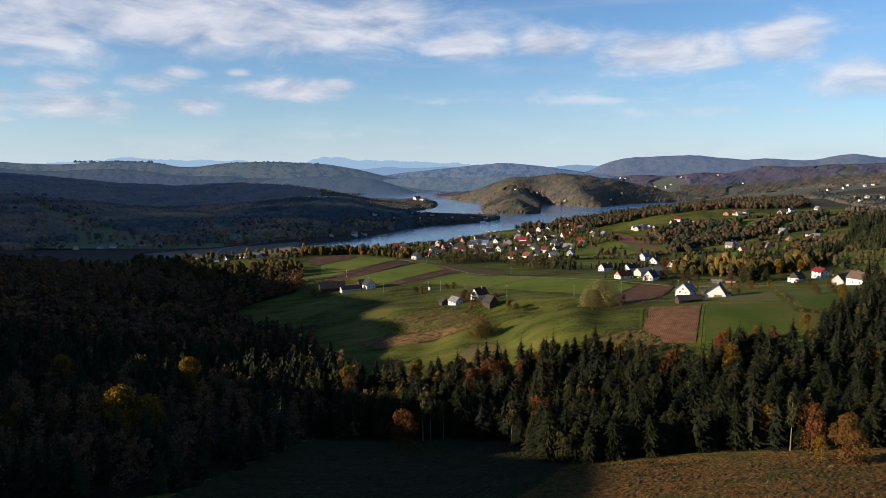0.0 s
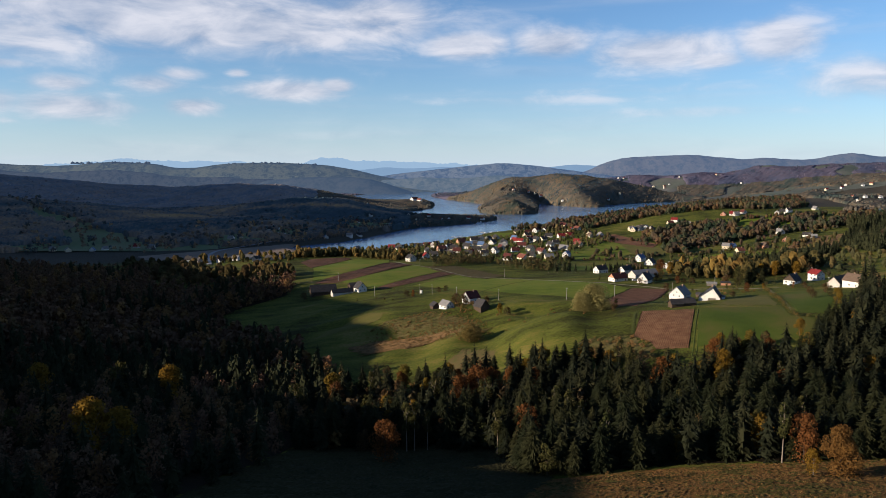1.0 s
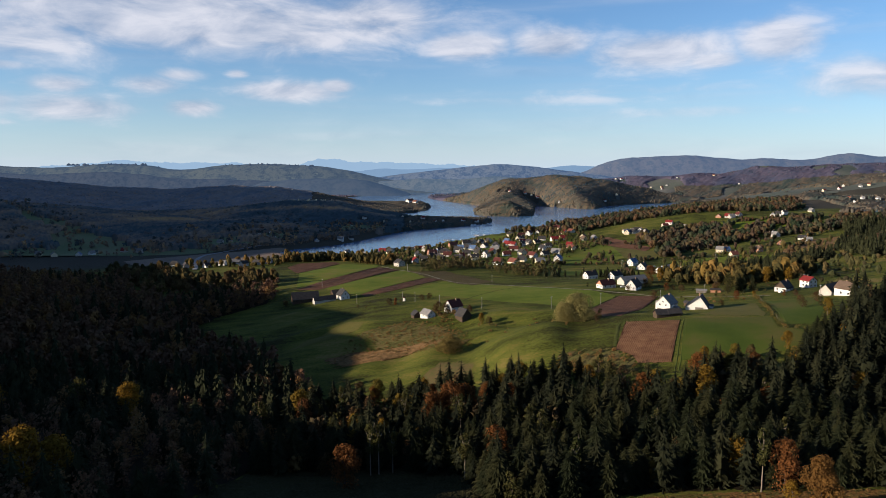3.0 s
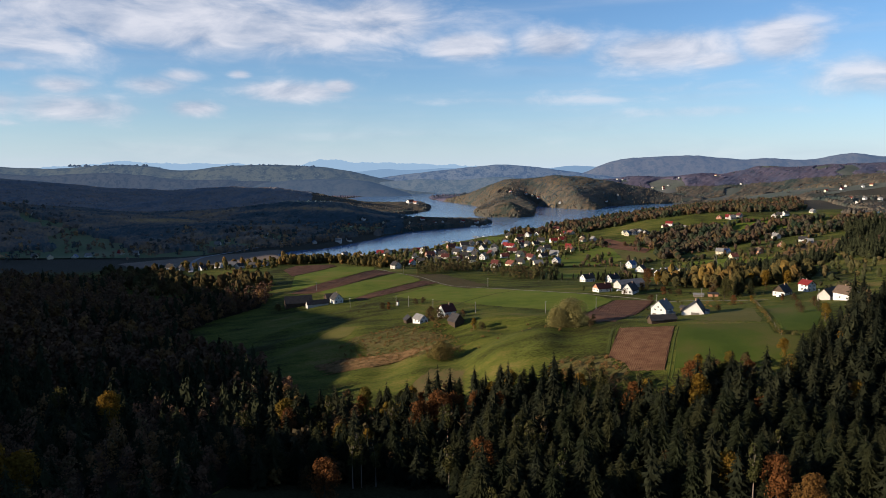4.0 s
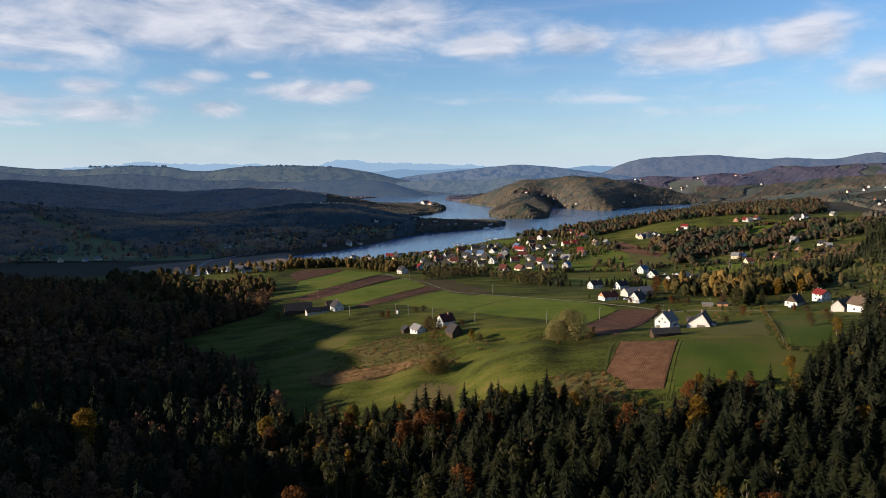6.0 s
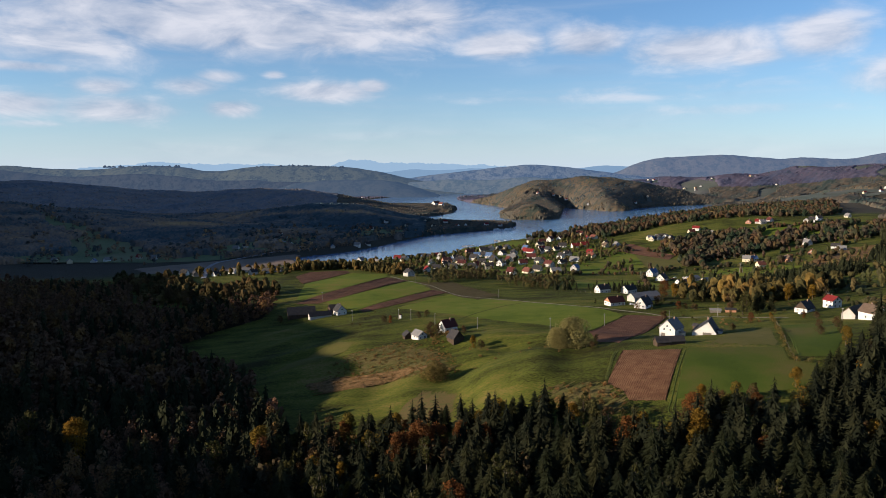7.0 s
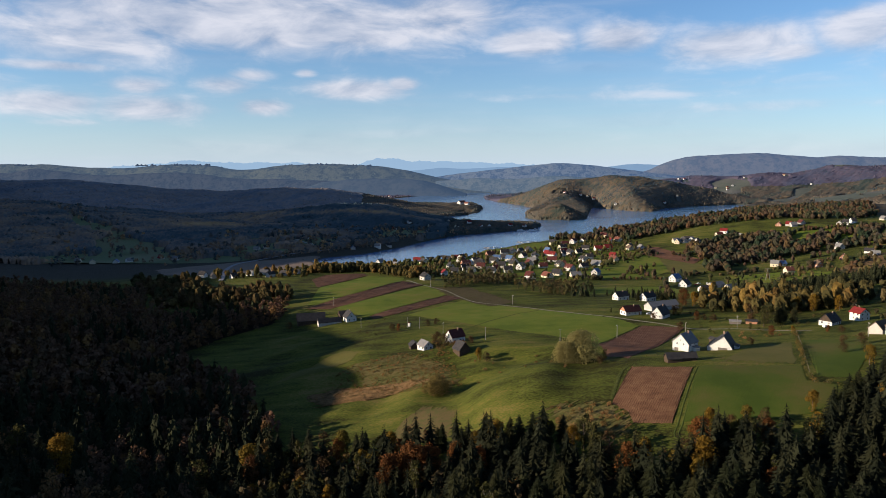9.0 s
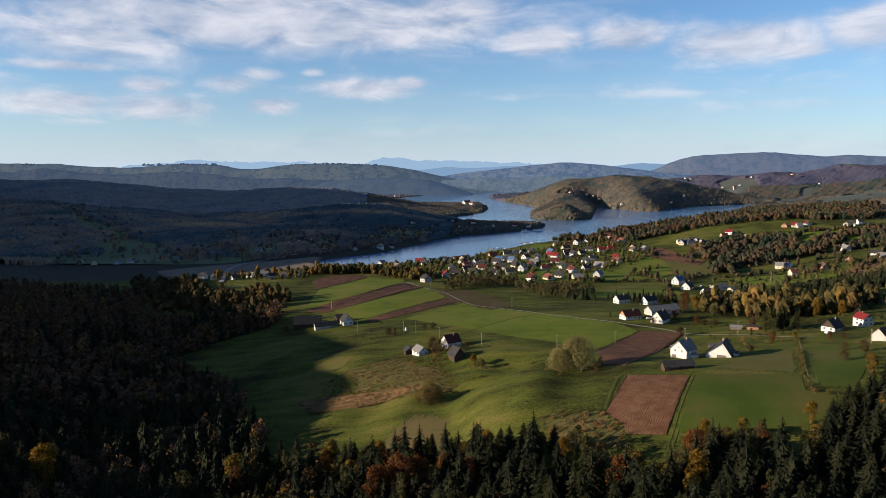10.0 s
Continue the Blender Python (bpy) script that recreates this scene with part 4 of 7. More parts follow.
def full_crown(rng, h, r, leaves, size, low=0.08):
    """A leafy tree seen from afar: rounded masses of foliage with loose sprays over them."""
    forms = [lobe(rng, 0, 0, h * 0.55, r * 0.72, h * 0.38, 3, 6), lobe(rng, 0, 0, h * 0.2, r * 0.45, h * 0.22, 2, 5)]
    for i in range(4):
        a, d, q = 1.57 * i + rng.uniform(-0.5, 0.5), r * rng.uniform(0.4, 0.6), r * rng.uniform(0.36, 0.5)
        forms.append(lobe(rng, d * math.cos(a), d * math.sin(a), h * rng.uniform(0.34, 0.72), q, 0.9 * q))
    forms.append(leaf_crown(rng, h, r, 9, leaves, size, low, 0.0, 0.3))
    v, t, n = [], [], 0
    for fv, ft in forms:
        v.append(fv)
        t.append(ft + n)
        n += len(fv)
    return np.concatenate(v), np.concatenate(t)


def spire(rng, h, r, tiers=3, sides=6):
    """A far conifer in a few ragged tiers."""
    v, t = [], []
    for i in range(tiers):
        z0, z1 = h * (0.08 + 0.26 * i), h * min(1.0, 0.5 + 0.26 * i)
        q = r * (1 - 0.27 * i)
        n = len(v)
        v.append((0, 0, z1))
        for k in range(sides):
            a = 6.283 * k / sides + rng.uniform(-0.3, 0.3)
            u = q * rng.uniform(0.7, 1.2)
            v.append((u * math.cos(a), u * math.sin(a), z0))
        t += [(n, n + 1 + k, n + 1 + (k + 1) % sides) for k in range(sides)]
    return np.array(v), np.array(t)


def trunk_solid(rng, h, r, limbs=0, spread_r=0.0, z0=0.25):
    s = Solid()
    top = h * (0.94 if not limbs else 0.7)
    s.tube((0, 0, -0.8), (0, 0, 0.6), r * 1.5, r * 1.05, 7).tube((0, 0, 0.6), (rng.uniform(-.3, .3), rng.uniform(-.3, .3), top), r * 1.05, r * 0.18, 7)
    for i in range(limbs):
        a, z = 6.283 * i / limbs + rng.uniform(-0.4, 0.4), h * rng.uniform(z0, 0.55)
        s.tube((0, 0, z), (spread_r * 0.6 * math.cos(a), spread_r * 0.6 * math.sin(a), z + h * rng.uniform(0.15, 0.3)), r * 0.45, r * 0.1, 5)
    return s


def tree_kind(name, label, trunk, crown, bark, leaf, category="tree", group=""):
    """A tree of its own: an Empty at its foot with trunk and crown."""
    root = tagged(new(name), label, category, group)
    part("trunk", trunk, bark, root)
    part("crown", mesh_of("crown", *crown), leaf, root)
    return root


def plant(kind, x, y, scale=1.0, turn=0.0, tall=1.0, first=[]):
    """Sets a copy of the kind on the ground."""
    z = float(ground_at(x, y))
    m = Matrix.LocRotScale((x, y, z - 0.1), Euler((0, 0, turn)), (scale, scale, scale * tall))
    if kind not in first:
        first.append(kind)
        kind.matrix_basis = m
        return kind
    base = kind.matrix_basis.copy()
    kind.matrix_basis = Matrix()
    ob = copy_thing(kind, m)
    kind.matrix_basis = base
    return ob


def scatter(poly, gap, seed, keep=None):
    """Uneven places about `gap` metres apart in the polygon."""
    rng = np.random.RandomState(seed)
    p = np.array(poly, float)
    xs, ys = np.arange(p[:, 0].min(), p[:, 0].max(), gap), np.arange(p[:, 1].min(), p[:, 1].max(), gap)
    X, Y = np.meshgrid(xs, ys)
    X, Y = (X + rng.uniform(-0.48, 0.48, X.shape) * gap).ravel(), (Y + rng.uniform(-0.48, 0.48, Y.shape) * gap).ravel()
    ok = inside(X, Y, p)
    if keep is not None:
        ok &= keep(X, Y)
    return X[ok], Y[ok]


def wood(name, label, templates, X, Y, material, seed, lo=0.8, hi=1.2, sink=0.3, tone_of=None, category="forest", smooth=False):
    """Many trees joined as one stretch of woodland."""
    rng = np.random.RandomState(seed)
    Z = ground_at(X, Y) - sink
    kind = rng.randint(0, len(templates), len(X))
    tone = np.clip(rng.uniform(0, 1, len(X)) if tone_of is None else tone_of(X, Y, rng), 0, 1)
    size, turn, tall = rng.uniform(lo, hi, len(X)), rng.uniform(0, 6.283, len(X)), rng.uniform(0.85, 1.2, len(X))
    vs, ts, tones, off = [], [], [], 0
    for k, (v, t) in enumerate(templates):
        i = np.nonzero(kind == k)[0]
        if not len(i):
            continue
        c, s = np.cos(turn[i])[:, None] * size[i][:, None], np.sin(turn[i])[:, None] * size[i][:, None]
        x = c * v[:, 0] - s * v[:, 1] + X[i][:, None]
        y = s * v[:, 0] + c * v[:, 1] + Y[i][:, None]
        z = v[:, 2] * (size[i] * tall[i])[:, None] + Z[i][:, None]
        vs.append(np.stack([x, y, z], -1).reshape(-1, 3))
        ts.append((t[None] + (np.arange(len(i)) * len(v))[:, None, None] + off).reshape(-1, 3))
        tones.append(np.repeat(tone[i], len(v)))
        off += len(i) * len(v)
    ob = with_mat(new(name, mesh_of(name, np.concatenate(vs), np.concatenate(ts), np.concatenate(tones), smooth)), material)
    return tagged(ob, label, category, kind="stuff")


trng = random.Random(11)
SPRUCES = [tree_kind("spruce_tree", "tall dark green spruce in the mixed wood", trunk_solid(trng, h, 0.26), spruce_crown(trng, h, r, 27, 11), BARK, SPRUCE_LEAF, group="spruces of the wood")
           for h, r in ((22, 6.3), (19, 6.1), (23, 6.4), (16, 5.6), (18, 5.4))]
GOLDS = [tree_kind("birch_tree", "golden yellow birch at the wood's edge", trunk_solid(trng, h, 0.22, 5, r), leaf_crown(trng, h, r * 1.45, 22, 2000, 0.40, 0.12), PALE_BARK, GOLD_LEAF, group="yellow trees of the wood") for h, r in ((17, 4.2), (14, 3.4))]
RUSTS = [tree_kind("beech_tree", "rust orange beech among the spruces", trunk_solid(trng, h, 0.3, 5, r), leaf_crown(trng, h, r * 1.4, 24, 2000, 0.42, 0.1), BARK, RUST_LEAF, group="orange trees of the wood") for h, r in ((18, 5.0), (15, 4.2))]
BROWNS = [tree_kind("oak_tree", "brown leaved oak thinning in autumn", trunk_solid(trng, h, 0.34, 6, r), leaf_crown(trng, h, r * 1.1, 17, 800, 0.43, 0.12), BARK, BROWN_LEAF, group="brown trees of the wood") for h, r in ((17, 5.0), (13, 4.4))]
OLIVES = [tree_kind("alder_tree", "olive green broadleaf tree turning yellow", trunk_solid(trng, h, 0.28, 5, r), leaf_crown(trng, h, r * 1.1, 17, 800, 0.43, 0.12), BARK, OLIVE_LEAF, group="green broadleaf trees") for h, r in ((16, 4.2), (12, 3.8))]
PINES = [tree_kind("pine_tree", "slender pine with a bare trunk and thin crown", trunk_solid(trng, 21, 0.24, 4, 3, 0.6), leaf_crown(trng, 21, 2.9, 12, 700, 0.36, 0.42), PALE_BARK, OLIVE_LEAF, group="pines of the wood")]

BELT = [(-53, 372), (-21, 374), (2, 362), (32, 362), (49, 360), (79, 348), (105, 330), (122, 320), (137, 334), (163, 338), (172, 332), (192, 350), (218, 380), (235, 405), (262, 440), (330, 430), (330, 240), (230, 212), (143, 228), (98, 238), (69, 236), (38, 232), (26, 272), (-5, 280), (-48, 268)]
LEFT_WOOD = [(-50, 390), (-62, 420), (-75, 431), (-95, 473), (-130, 500), (-156, 527), (-179, 551), (-157, 600), (-128, 630), (-134, 690), (-178, 668), (-222, 655), (-262, 672), (-300, 745), (-323, 780), (-369, 805), (-419, 783), (-520, 740), (-640, 600), (-460, 380), (-300, 210), (-170, 150), (-70, 185), (-50, 264)]

# litter colour taken almost to black for the shade between the trunks
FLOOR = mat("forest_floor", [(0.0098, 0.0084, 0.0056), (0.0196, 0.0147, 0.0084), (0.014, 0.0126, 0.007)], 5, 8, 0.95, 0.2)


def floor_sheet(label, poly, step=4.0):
    """Litter, darkened for shade, on the ground inside the polygon."""
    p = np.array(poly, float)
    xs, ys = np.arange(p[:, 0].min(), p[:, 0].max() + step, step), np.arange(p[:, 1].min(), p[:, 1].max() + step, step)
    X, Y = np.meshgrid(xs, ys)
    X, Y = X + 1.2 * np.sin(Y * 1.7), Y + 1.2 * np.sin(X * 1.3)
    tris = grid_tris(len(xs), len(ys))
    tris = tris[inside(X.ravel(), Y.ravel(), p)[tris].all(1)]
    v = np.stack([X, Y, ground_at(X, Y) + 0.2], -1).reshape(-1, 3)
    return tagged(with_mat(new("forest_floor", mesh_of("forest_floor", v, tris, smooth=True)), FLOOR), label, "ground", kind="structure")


floor_sheet("litter of needles and leaves, darkened for shade under the spruces", BELT, 3.0)
floor_sheet("leaf litter, darkened for shade under the western wood", LEFT_WOOD)


def belt_mix(x, y, r):
    """What grows at a place of the near wood: conifers to the east, more broadleaves to the west."""
    east = min(1.0, max(0.0, (x + 40) / 110))
    if r < 0.62 + 0.33 * east:
        return SPRUCES
    return GOLDS if r > 0.985 else RUSTS if r > 0.972 else PINES if r > 0.93 else OLIVES if r > 0.82 else BROWNS


bx, by = scatter(BELT, 6.4, 3)
order = np.argsort(np.hypot(bx - 60, by - 60))
bx, by = bx[order], by[order]
prng = random.Random(5)
near_count, spruce_count, rest = 0, 0, []
for x, y in zip(bx, by):
    if x > 250:
        if x < 295:
            rest.append((x, y))
        continue
    if near_count < 460 and prng.random() < 0.66:
        kinds = belt_mix(x, y, prng.random())
        if kinds is SPRUCES:
            spruce_count += 1
            if spruce_count > 235:
                rest.append((x, y))
                continue
        plant(kinds[prng.randrange(len(kinds))], x, y, prng.uniform(0.7, 1.08), prng.uniform(0, 6.28), prng.uniform(0.88, 1.06))
        near_count += 1
    else:
        rest.append((x, y))
rest = np.array(rest)
crng = random.Random(21)
con_mid = [spruce_crown(crng, h, r, 15, 8, True, (0.5,)) for h, r in ((20, 5.9), (17, 5.6), (21, 6.0), (13, 4.6))]
leaf_fine = [leaf_crown(crng, h, r, 11, 200, 0.85, 0.1) for h, r in ((16, 4.4), (13, 3.8), (18, 4.6), (11, 3.4))]
leaf_mid = [leaf_crown(crng, h, r, 8, 76, 1.1, 0.12) for h, r in ((15, 4.4), (12, 4.0), (17, 4.4), (10, 3.4))]
pick = np.random.RandomState(8).uniform(0, 1, len(rest)) < 0.64 + 0.31 * np.clip((rest[:, 0] + 40) / 110, 0, 1)
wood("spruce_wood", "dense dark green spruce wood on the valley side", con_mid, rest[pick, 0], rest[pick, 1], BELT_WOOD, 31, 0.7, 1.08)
wood("mixed_wood", "brown and rusty broadleaf trees in the dark wood", leaf_mid, rest[~pick, 0], rest[~pick, 1], MIXED_WOOD, 32, 0.7, 1.1)

leaf_slope = [full_crown(crng, h, r, 60, 1.0) for h, r in ((12, 5.6), (10, 5.2), (14, 5.4), (9, 4.6))]
leaf_grove = [full_crown(crng, h, r, 240, 0.72, 0.06) for h, r in ((14, 5.4), (12, 5.2), (16, 4.8), (9, 4.6))]
lx, ly = scatter(LEFT_WOOD, 7.0, 4, lambda x, y: x > -0.82 * y + 20)
pick = np.random.RandomState(9).uniform(0, 1, len(lx)) < np.where(ly < 300, 0.36, np.where(ly < 430, 0.72, 0.06)) + 0.25 * ripple(lx, ly, 40, 1.0)
con_low = [spruce_crown(crng, h, r, 8, 5, False) for h, r in ((18, 5.2), (15, 4.8), (19, 5.3))]
leaf_low = [leaf_crown(crng, h, r, 9, 60, 1.4, 0.1) for h, r in ((15, 4.6), (12, 4.2), (16, 4.8))]
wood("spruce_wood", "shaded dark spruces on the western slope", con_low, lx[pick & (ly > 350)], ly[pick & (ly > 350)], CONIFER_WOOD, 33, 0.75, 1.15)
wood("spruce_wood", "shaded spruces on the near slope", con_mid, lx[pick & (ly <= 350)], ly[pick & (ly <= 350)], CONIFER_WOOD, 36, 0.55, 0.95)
back = ly > 560
leaf_edge = [leaf_crown(crng, h, r, 9, 100, 0.95, 0.1) for h, r in ((15, 4.6), (12, 4.2), (16, 4.8))]
front = ly < 400
wood("mixed_wood", "shaded broadleaf wood with a few yellow crowns", leaf_low, lx[~pick & ~back & ~front], ly[~pick & ~back & ~front], WEST_WOOD, 34, 0.75, 1.15)
leaf_near = [leaf_crown(crng, h, r, 12, 190, 0.62, 0.1) for h, r in ((15, 5.2), (12, 4.8), (17, 5.4))]
wood("mixed_wood", "brown and yellow broadleaf trees among the near spruces", leaf_near, lx[~pick & front], ly[~pick & front], WEST_WOOD, 37, 0.6, 1.0)
wood("mixed_wood", "brown autumn wood with sunlit tops", leaf_edge, lx[~pick & back], ly[~pick & back], WEST_WOOD, 35, 0.7, 1.1)

# groves between the farms and the village
HOUSE_SPOTS = []


def clear_of_houses(x, y):
    ok = np.ones(np.shape(x), bool)
    for hx, hy, hr in HOUSE_SPOTS:
        ok &= np.hypot(x - hx, y - hy) > hr
    return ok

# ---- houses ----
PLASTER = mat("white_plaster", [(0.44, 0.43, 0.40), (0.53, 0.52, 0.49), (0.57, 0.56, 0.53)], 2.5, 10, 0.9, 0.01)
CREAM = mat("cream_plaster", [(0.464, 0.4, 0.272), (0.544, 0.48, 0.352)], 2.5, 10, 0.9, 0.01)
GREY_WALL = mat("grey_render", [(0.34, 0.32, 0.29), (0.46, 0.43, 0.39)], 2.0, 10, 0.9, 0.02)
BRICK = mat("brick_wall", [(0.30, 0.15, 0.09), (0.40, 0.21, 0.13)], 1.0, 6, 0.9, 0.02)
BOARDS = mat("weathered_boards", [(0.035, 0.0245, 0.0182), (0.063, 0.0455, 0.0315), (0.091, 0.07, 0.0525)], 0.8, 6, 0.9, 0.03, stretch=(3, 3, 0.4))
ROOFS = {"grey": mat("grey_sheet_roof", [(0.11, 0.11, 0.11), (0.18, 0.175, 0.17), (0.14, 0.13, 0.125)], 3, 8, 0.7, 0.03),
         "dark": mat("dark_tile_roof", [(0.022, 0.022, 0.025), (0.04, 0.038, 0.038), (0.055, 0.05, 0.048)], 2, 8, 0.65, 0.03),
         "red": mat("red_tile_roof", [(0.13, 0.018, 0.018), (0.18, 0.026, 0.024)], 2, 8, 0.65, 0.03),
         "orange": mat("clay_tile_roof", [(0.115, 0.046, 0.034), (0.155, 0.062, 0.045)], 2, 8, 0.7, 0.03),
         "blue": mat("blue_sheet_roof", [(0.06, 0.10, 0.19), (0.09, 0.14, 0.25)], 3, 8, 0.55, 0.02),
         "tan": mat("brown_roof", [(0.085, 0.060, 0.045), (0.125, 0.090, 0.066)], 2, 8, 0.8, 0.03),
         "maroon": mat("maroon_roof", [(0.030, 0.014, 0.014), (0.048, 0.020, 0.019)], 2, 8, 0.7, 0.03),
         "wine": mat("wine_red_roof", [(0.065, 0.022, 0.020), (0.10, 0.034, 0.028)], 2, 8, 0.7, 0.03)}
ROOF_ORDER = ["grey", "dark", "red", "orange", "blue", "tan"]
GREY_BOARDS = mat("grey_boards", [(0.11, 0.095, 0.08), (0.17, 0.15, 0.13)], 0.6, 6, 0.9, 0.02)
FRAME = mat("white_frame", [(0.7, 0.7, 0.68), (0.78, 0.78, 0.76)], 1, 6, 0.6)
WOOD_DOOR = mat("brown_door", [(0.12, 0.06, 0.03), (0.18, 0.09, 0.045)], 0.5, 5, 0.6)
GLASS = mat("window_glass", [(0.012, 0.015, 0.02), (0.02, 0.024, 0.03)], 1, 3, 0.08, spec=0.6)
CHIMNEY = mat("chimney_brick", [(0.22, 0.14, 0.10), (0.34, 0.24, 0.18)], 0.6, 5, 0.9, 0.02)


def window_part(root, x, y, z, w, h, face):
    """A framed window on a wall. face: 'y-' and 'y+' gables, 'x-' and 'x+' long sides."""
    axis, sign = face[0], (-1 if face[1] == "-" else 1)
    f, p = Solid(), Solid()
    a, b = 0.05 * sign, 0.09 * sign
    if axis == "y":
        f.box(x - w / 2 - 0.09, y, z - 0.09, x - w / 2, y + b, z + h + 0.09).box(x + w / 2, y, z - 0.09, x + w / 2 + 0.09, y + b, z + h + 0.09)
        f.box(x - w / 2, y, z + h, x + w / 2, y + b, z + h + 0.09).box(x - w / 2, y, z - 0.09, x + w / 2, y + b, z).box(x - 0.04, y, z, x + 0.04, y + b, z + h)
        p.box(x - w / 2, y, z, x + w / 2, y + a, z + h)
    else:
        f.box(x, y - w / 2 - 0.09, z - 0.09, x + b, y - w / 2, z + h + 0.09).box(x, y + w / 2, z - 0.09, x + b, y + w / 2 + 0.09, z + h + 0.09)
        f.box(x, y - w / 2, z + h, x + b, y + w / 2, z + h + 0.09).box(x, y - w / 2, z - 0.09, x + b, y + w / 2, z).box(x, y - 0.04, z, x + b, y + 0.04, z + h)
        p.box(x, y - w / 2, z, x + a, y + w / 2, z + h)
    win = part("window", f, FRAME, root)
    part("pane", p, GLASS, win)
    return win


def house(x, y, turn, w=9.0, l=11.0, eave=3.2, rise=4.2, wall=None, roof="dark", label="", name="house", windows=True, gable_only=False, chimney=True, over=0.5, category="house", gable=None, group="", door=True, lift=0.0, garage=None, porch=False, ridge=0.0, wing=False):
    """A gabled house; its front gable looks along -y before it is turned."""
    wall = wall or PLASTER
    root = tagged(new(name), label, category, group)
    zs = ground_at(np.array([x - 3, x + 3, x, x]), np.array([y, y, y - 3, y + 3]))
    root.matrix_basis = pose(x, y, float(np.mean(zs)) + lift, 0, 0, turn)
    ring = [(-w / 2, -2.2), (w / 2, -2.2), (w / 2, eave), (ridge, eave + rise), (-w / 2, eave)]
    part("wall", Solid().prism(ring, -l / 2, l / 2), wall, root)
    if gable:
        g = Solid().prism([(-w / 2 + 0.05, eave), (w / 2 - 0.05, eave), (0, eave + rise - 0.05)], -l / 2 - 0.04, -l / 2 - 0.001)
        part("gable", g, gable, root, "boarded gable")
    t = 0.28
    for sgn in (-1, 1):
        k = rise / (w / 2 - sgn * ridge)
        xo, zo = sgn * (w / 2 + over), eave - over * k
        ring = [(ridge, eave + rise + 0.02), (xo, zo + 0.02), (xo, zo + t), (ridge, eave + rise + t * 1.15)]
        if sgn > 0:
            ring = ring[::-1]
        part("roof", Solid().prism(ring[::-1], -l / 2 - over, l / 2 + over), ROOFS[roof], root)
    if wing:
        part("wing", Solid().box(-w / 2 - 2.8, 0.6, -2.0, -w / 2 - 0.003, l / 2 - 0.3, eave - 0.4), wall, root)
        part("wing_roof", Solid().prism([(-w / 2 - 3.2, eave - 0.35), (-w / 2 - 0.6, eave + 0.9), (-w / 2 - 0.6, eave + 1.15), (-w / 2 - 3.2, eave - 0.1)][::-1], 0.3, l / 2), ROOFS["grey"], root, "pale grey lean-to roof")
    if chimney:
        cz = eave + rise
        part("chimney", Solid().box(0.5, l * 0.12, cz - 1.6, 1.15, l * 0.12 + 0.65, cz + 0.95).box(0.44, l * 0.12 - 0.06, cz + 0.95, 1.21, l * 0.12 + 0.71, cz + 1.08), CHIMNEY, root)
    if gable_only:
        for u, z in ((-w * 0.2, 3.9), (w * 0.2, 3.9), (0, eave + 0.7)):
            window_part(root, u, -l / 2 - 0.001, z, 1.0, 1.2, "y-")
        for u in (-l * 0.3, l * 0.1):
            window_part(root, w / 2 + 0.001, u, 3.7, 1.1, 1.2, "x+")
    elif windows:
        lev = [1.0] if eave < 4.5 else [1.0, 3.7]
        for z in lev:
            for u in (-w * 0.25, w * 0.25):
                window_part(root, u, -l / 2 - 0.001, z, 1.2, 1.35, "y-")
            for u in (-l * 0.3, l * 0.1):
                window_part(root, w / 2 + 0.001, u, z, 1.2, 1.35, "x+")
                window_part(root, -w / 2 - 0.001, u, z, 1.2, 1.35, "x-")
        if not gable:
            window_part(root, 0, -l / 2 - 0.001, eave + 0.5, 1.1, 1.3, "y-")
        if door:
            part("door", Solid().box(w / 2 + 0.002, l * 0.32, 0.1, w / 2 + 0.07, l * 0.32 + 1.0, 2.15), WOOD_DOOR, root)
    if garage:
        gate = part("garage_door", Solid().box(garage[0], -l / 2 - 0.06, -0.4, garage[1], -l / 2 - 0.002, 2.2), GREY_BOARDS, root, "weathered grey boarded door")
        n = max(2, int((garage[1] - garage[0]) / 0.5))
        for q in range(n):
            u = garage[0] + (garage[1] - garage[0]) * (q + 0.08) / n
            part("plank", Solid().box(u, -l / 2 - 0.09, -0.35, u + 0.84 * (garage[1] - garage[0]) / n, -l / 2 - 0.061, 2.15), GREY_BOARDS, gate)
    if porch:
        part("porch", Solid().box(w / 2 + 0.003, -l * 0.1, -1.5, w / 2 + 2.4, l * 0.3, 2.5), wall, root)
        part("porch_roof", Solid().prism([(w / 2, 3.1), (w / 2, 3.3), (w / 2 + 2.8, 2.75), (w / 2 + 2.8, 2.55)], -l * 0.1 - 0.3, l * 0.3 + 0.3), ROOFS[roof], root)
    HOUSE_SPOTS.append((x, y, max(w, l) * 0.75 + 1.5))
    return root


# farmsteads on the shoulder
house(160, 466, -42, 9.6, 10.5, 5.2, 4.8, PLASTER, "grey", "tall white plastered house with a steep grey roof", name="farmhouse", garage=(-3.6, -1.2), porch=True, wing=True, gable_only=True)
house(180, 467, -25, 13.0, 13, 2.2, 6.6, PLASTER, "dark", "wide white house with a steep dark roof", name="farmhouse", windows=False, garage=(-0.8, 4.0), porch=True, ridge=2.0)
house(144.4, 426.4, -80, 5.2, 7.2, 2.3, 2.3, BOARDS, "dark", "weathered board shed with a dark roof below the white house", name="shed", windows=False, chimney=False, category="shed")
house(152.0, 427.7, -80, 5.0, 7.6, 2.1, 2.0, BOARDS, "dark", "low board shed with a dark roof joined to another shed", name="shed", windows=False, chimney=False, category="shed")
house(27, 524, -52, 8.5, 10, 4.0, 4.2, PLASTER, "wine", "white farmhouse with a wine red roof", name="farmhouse")
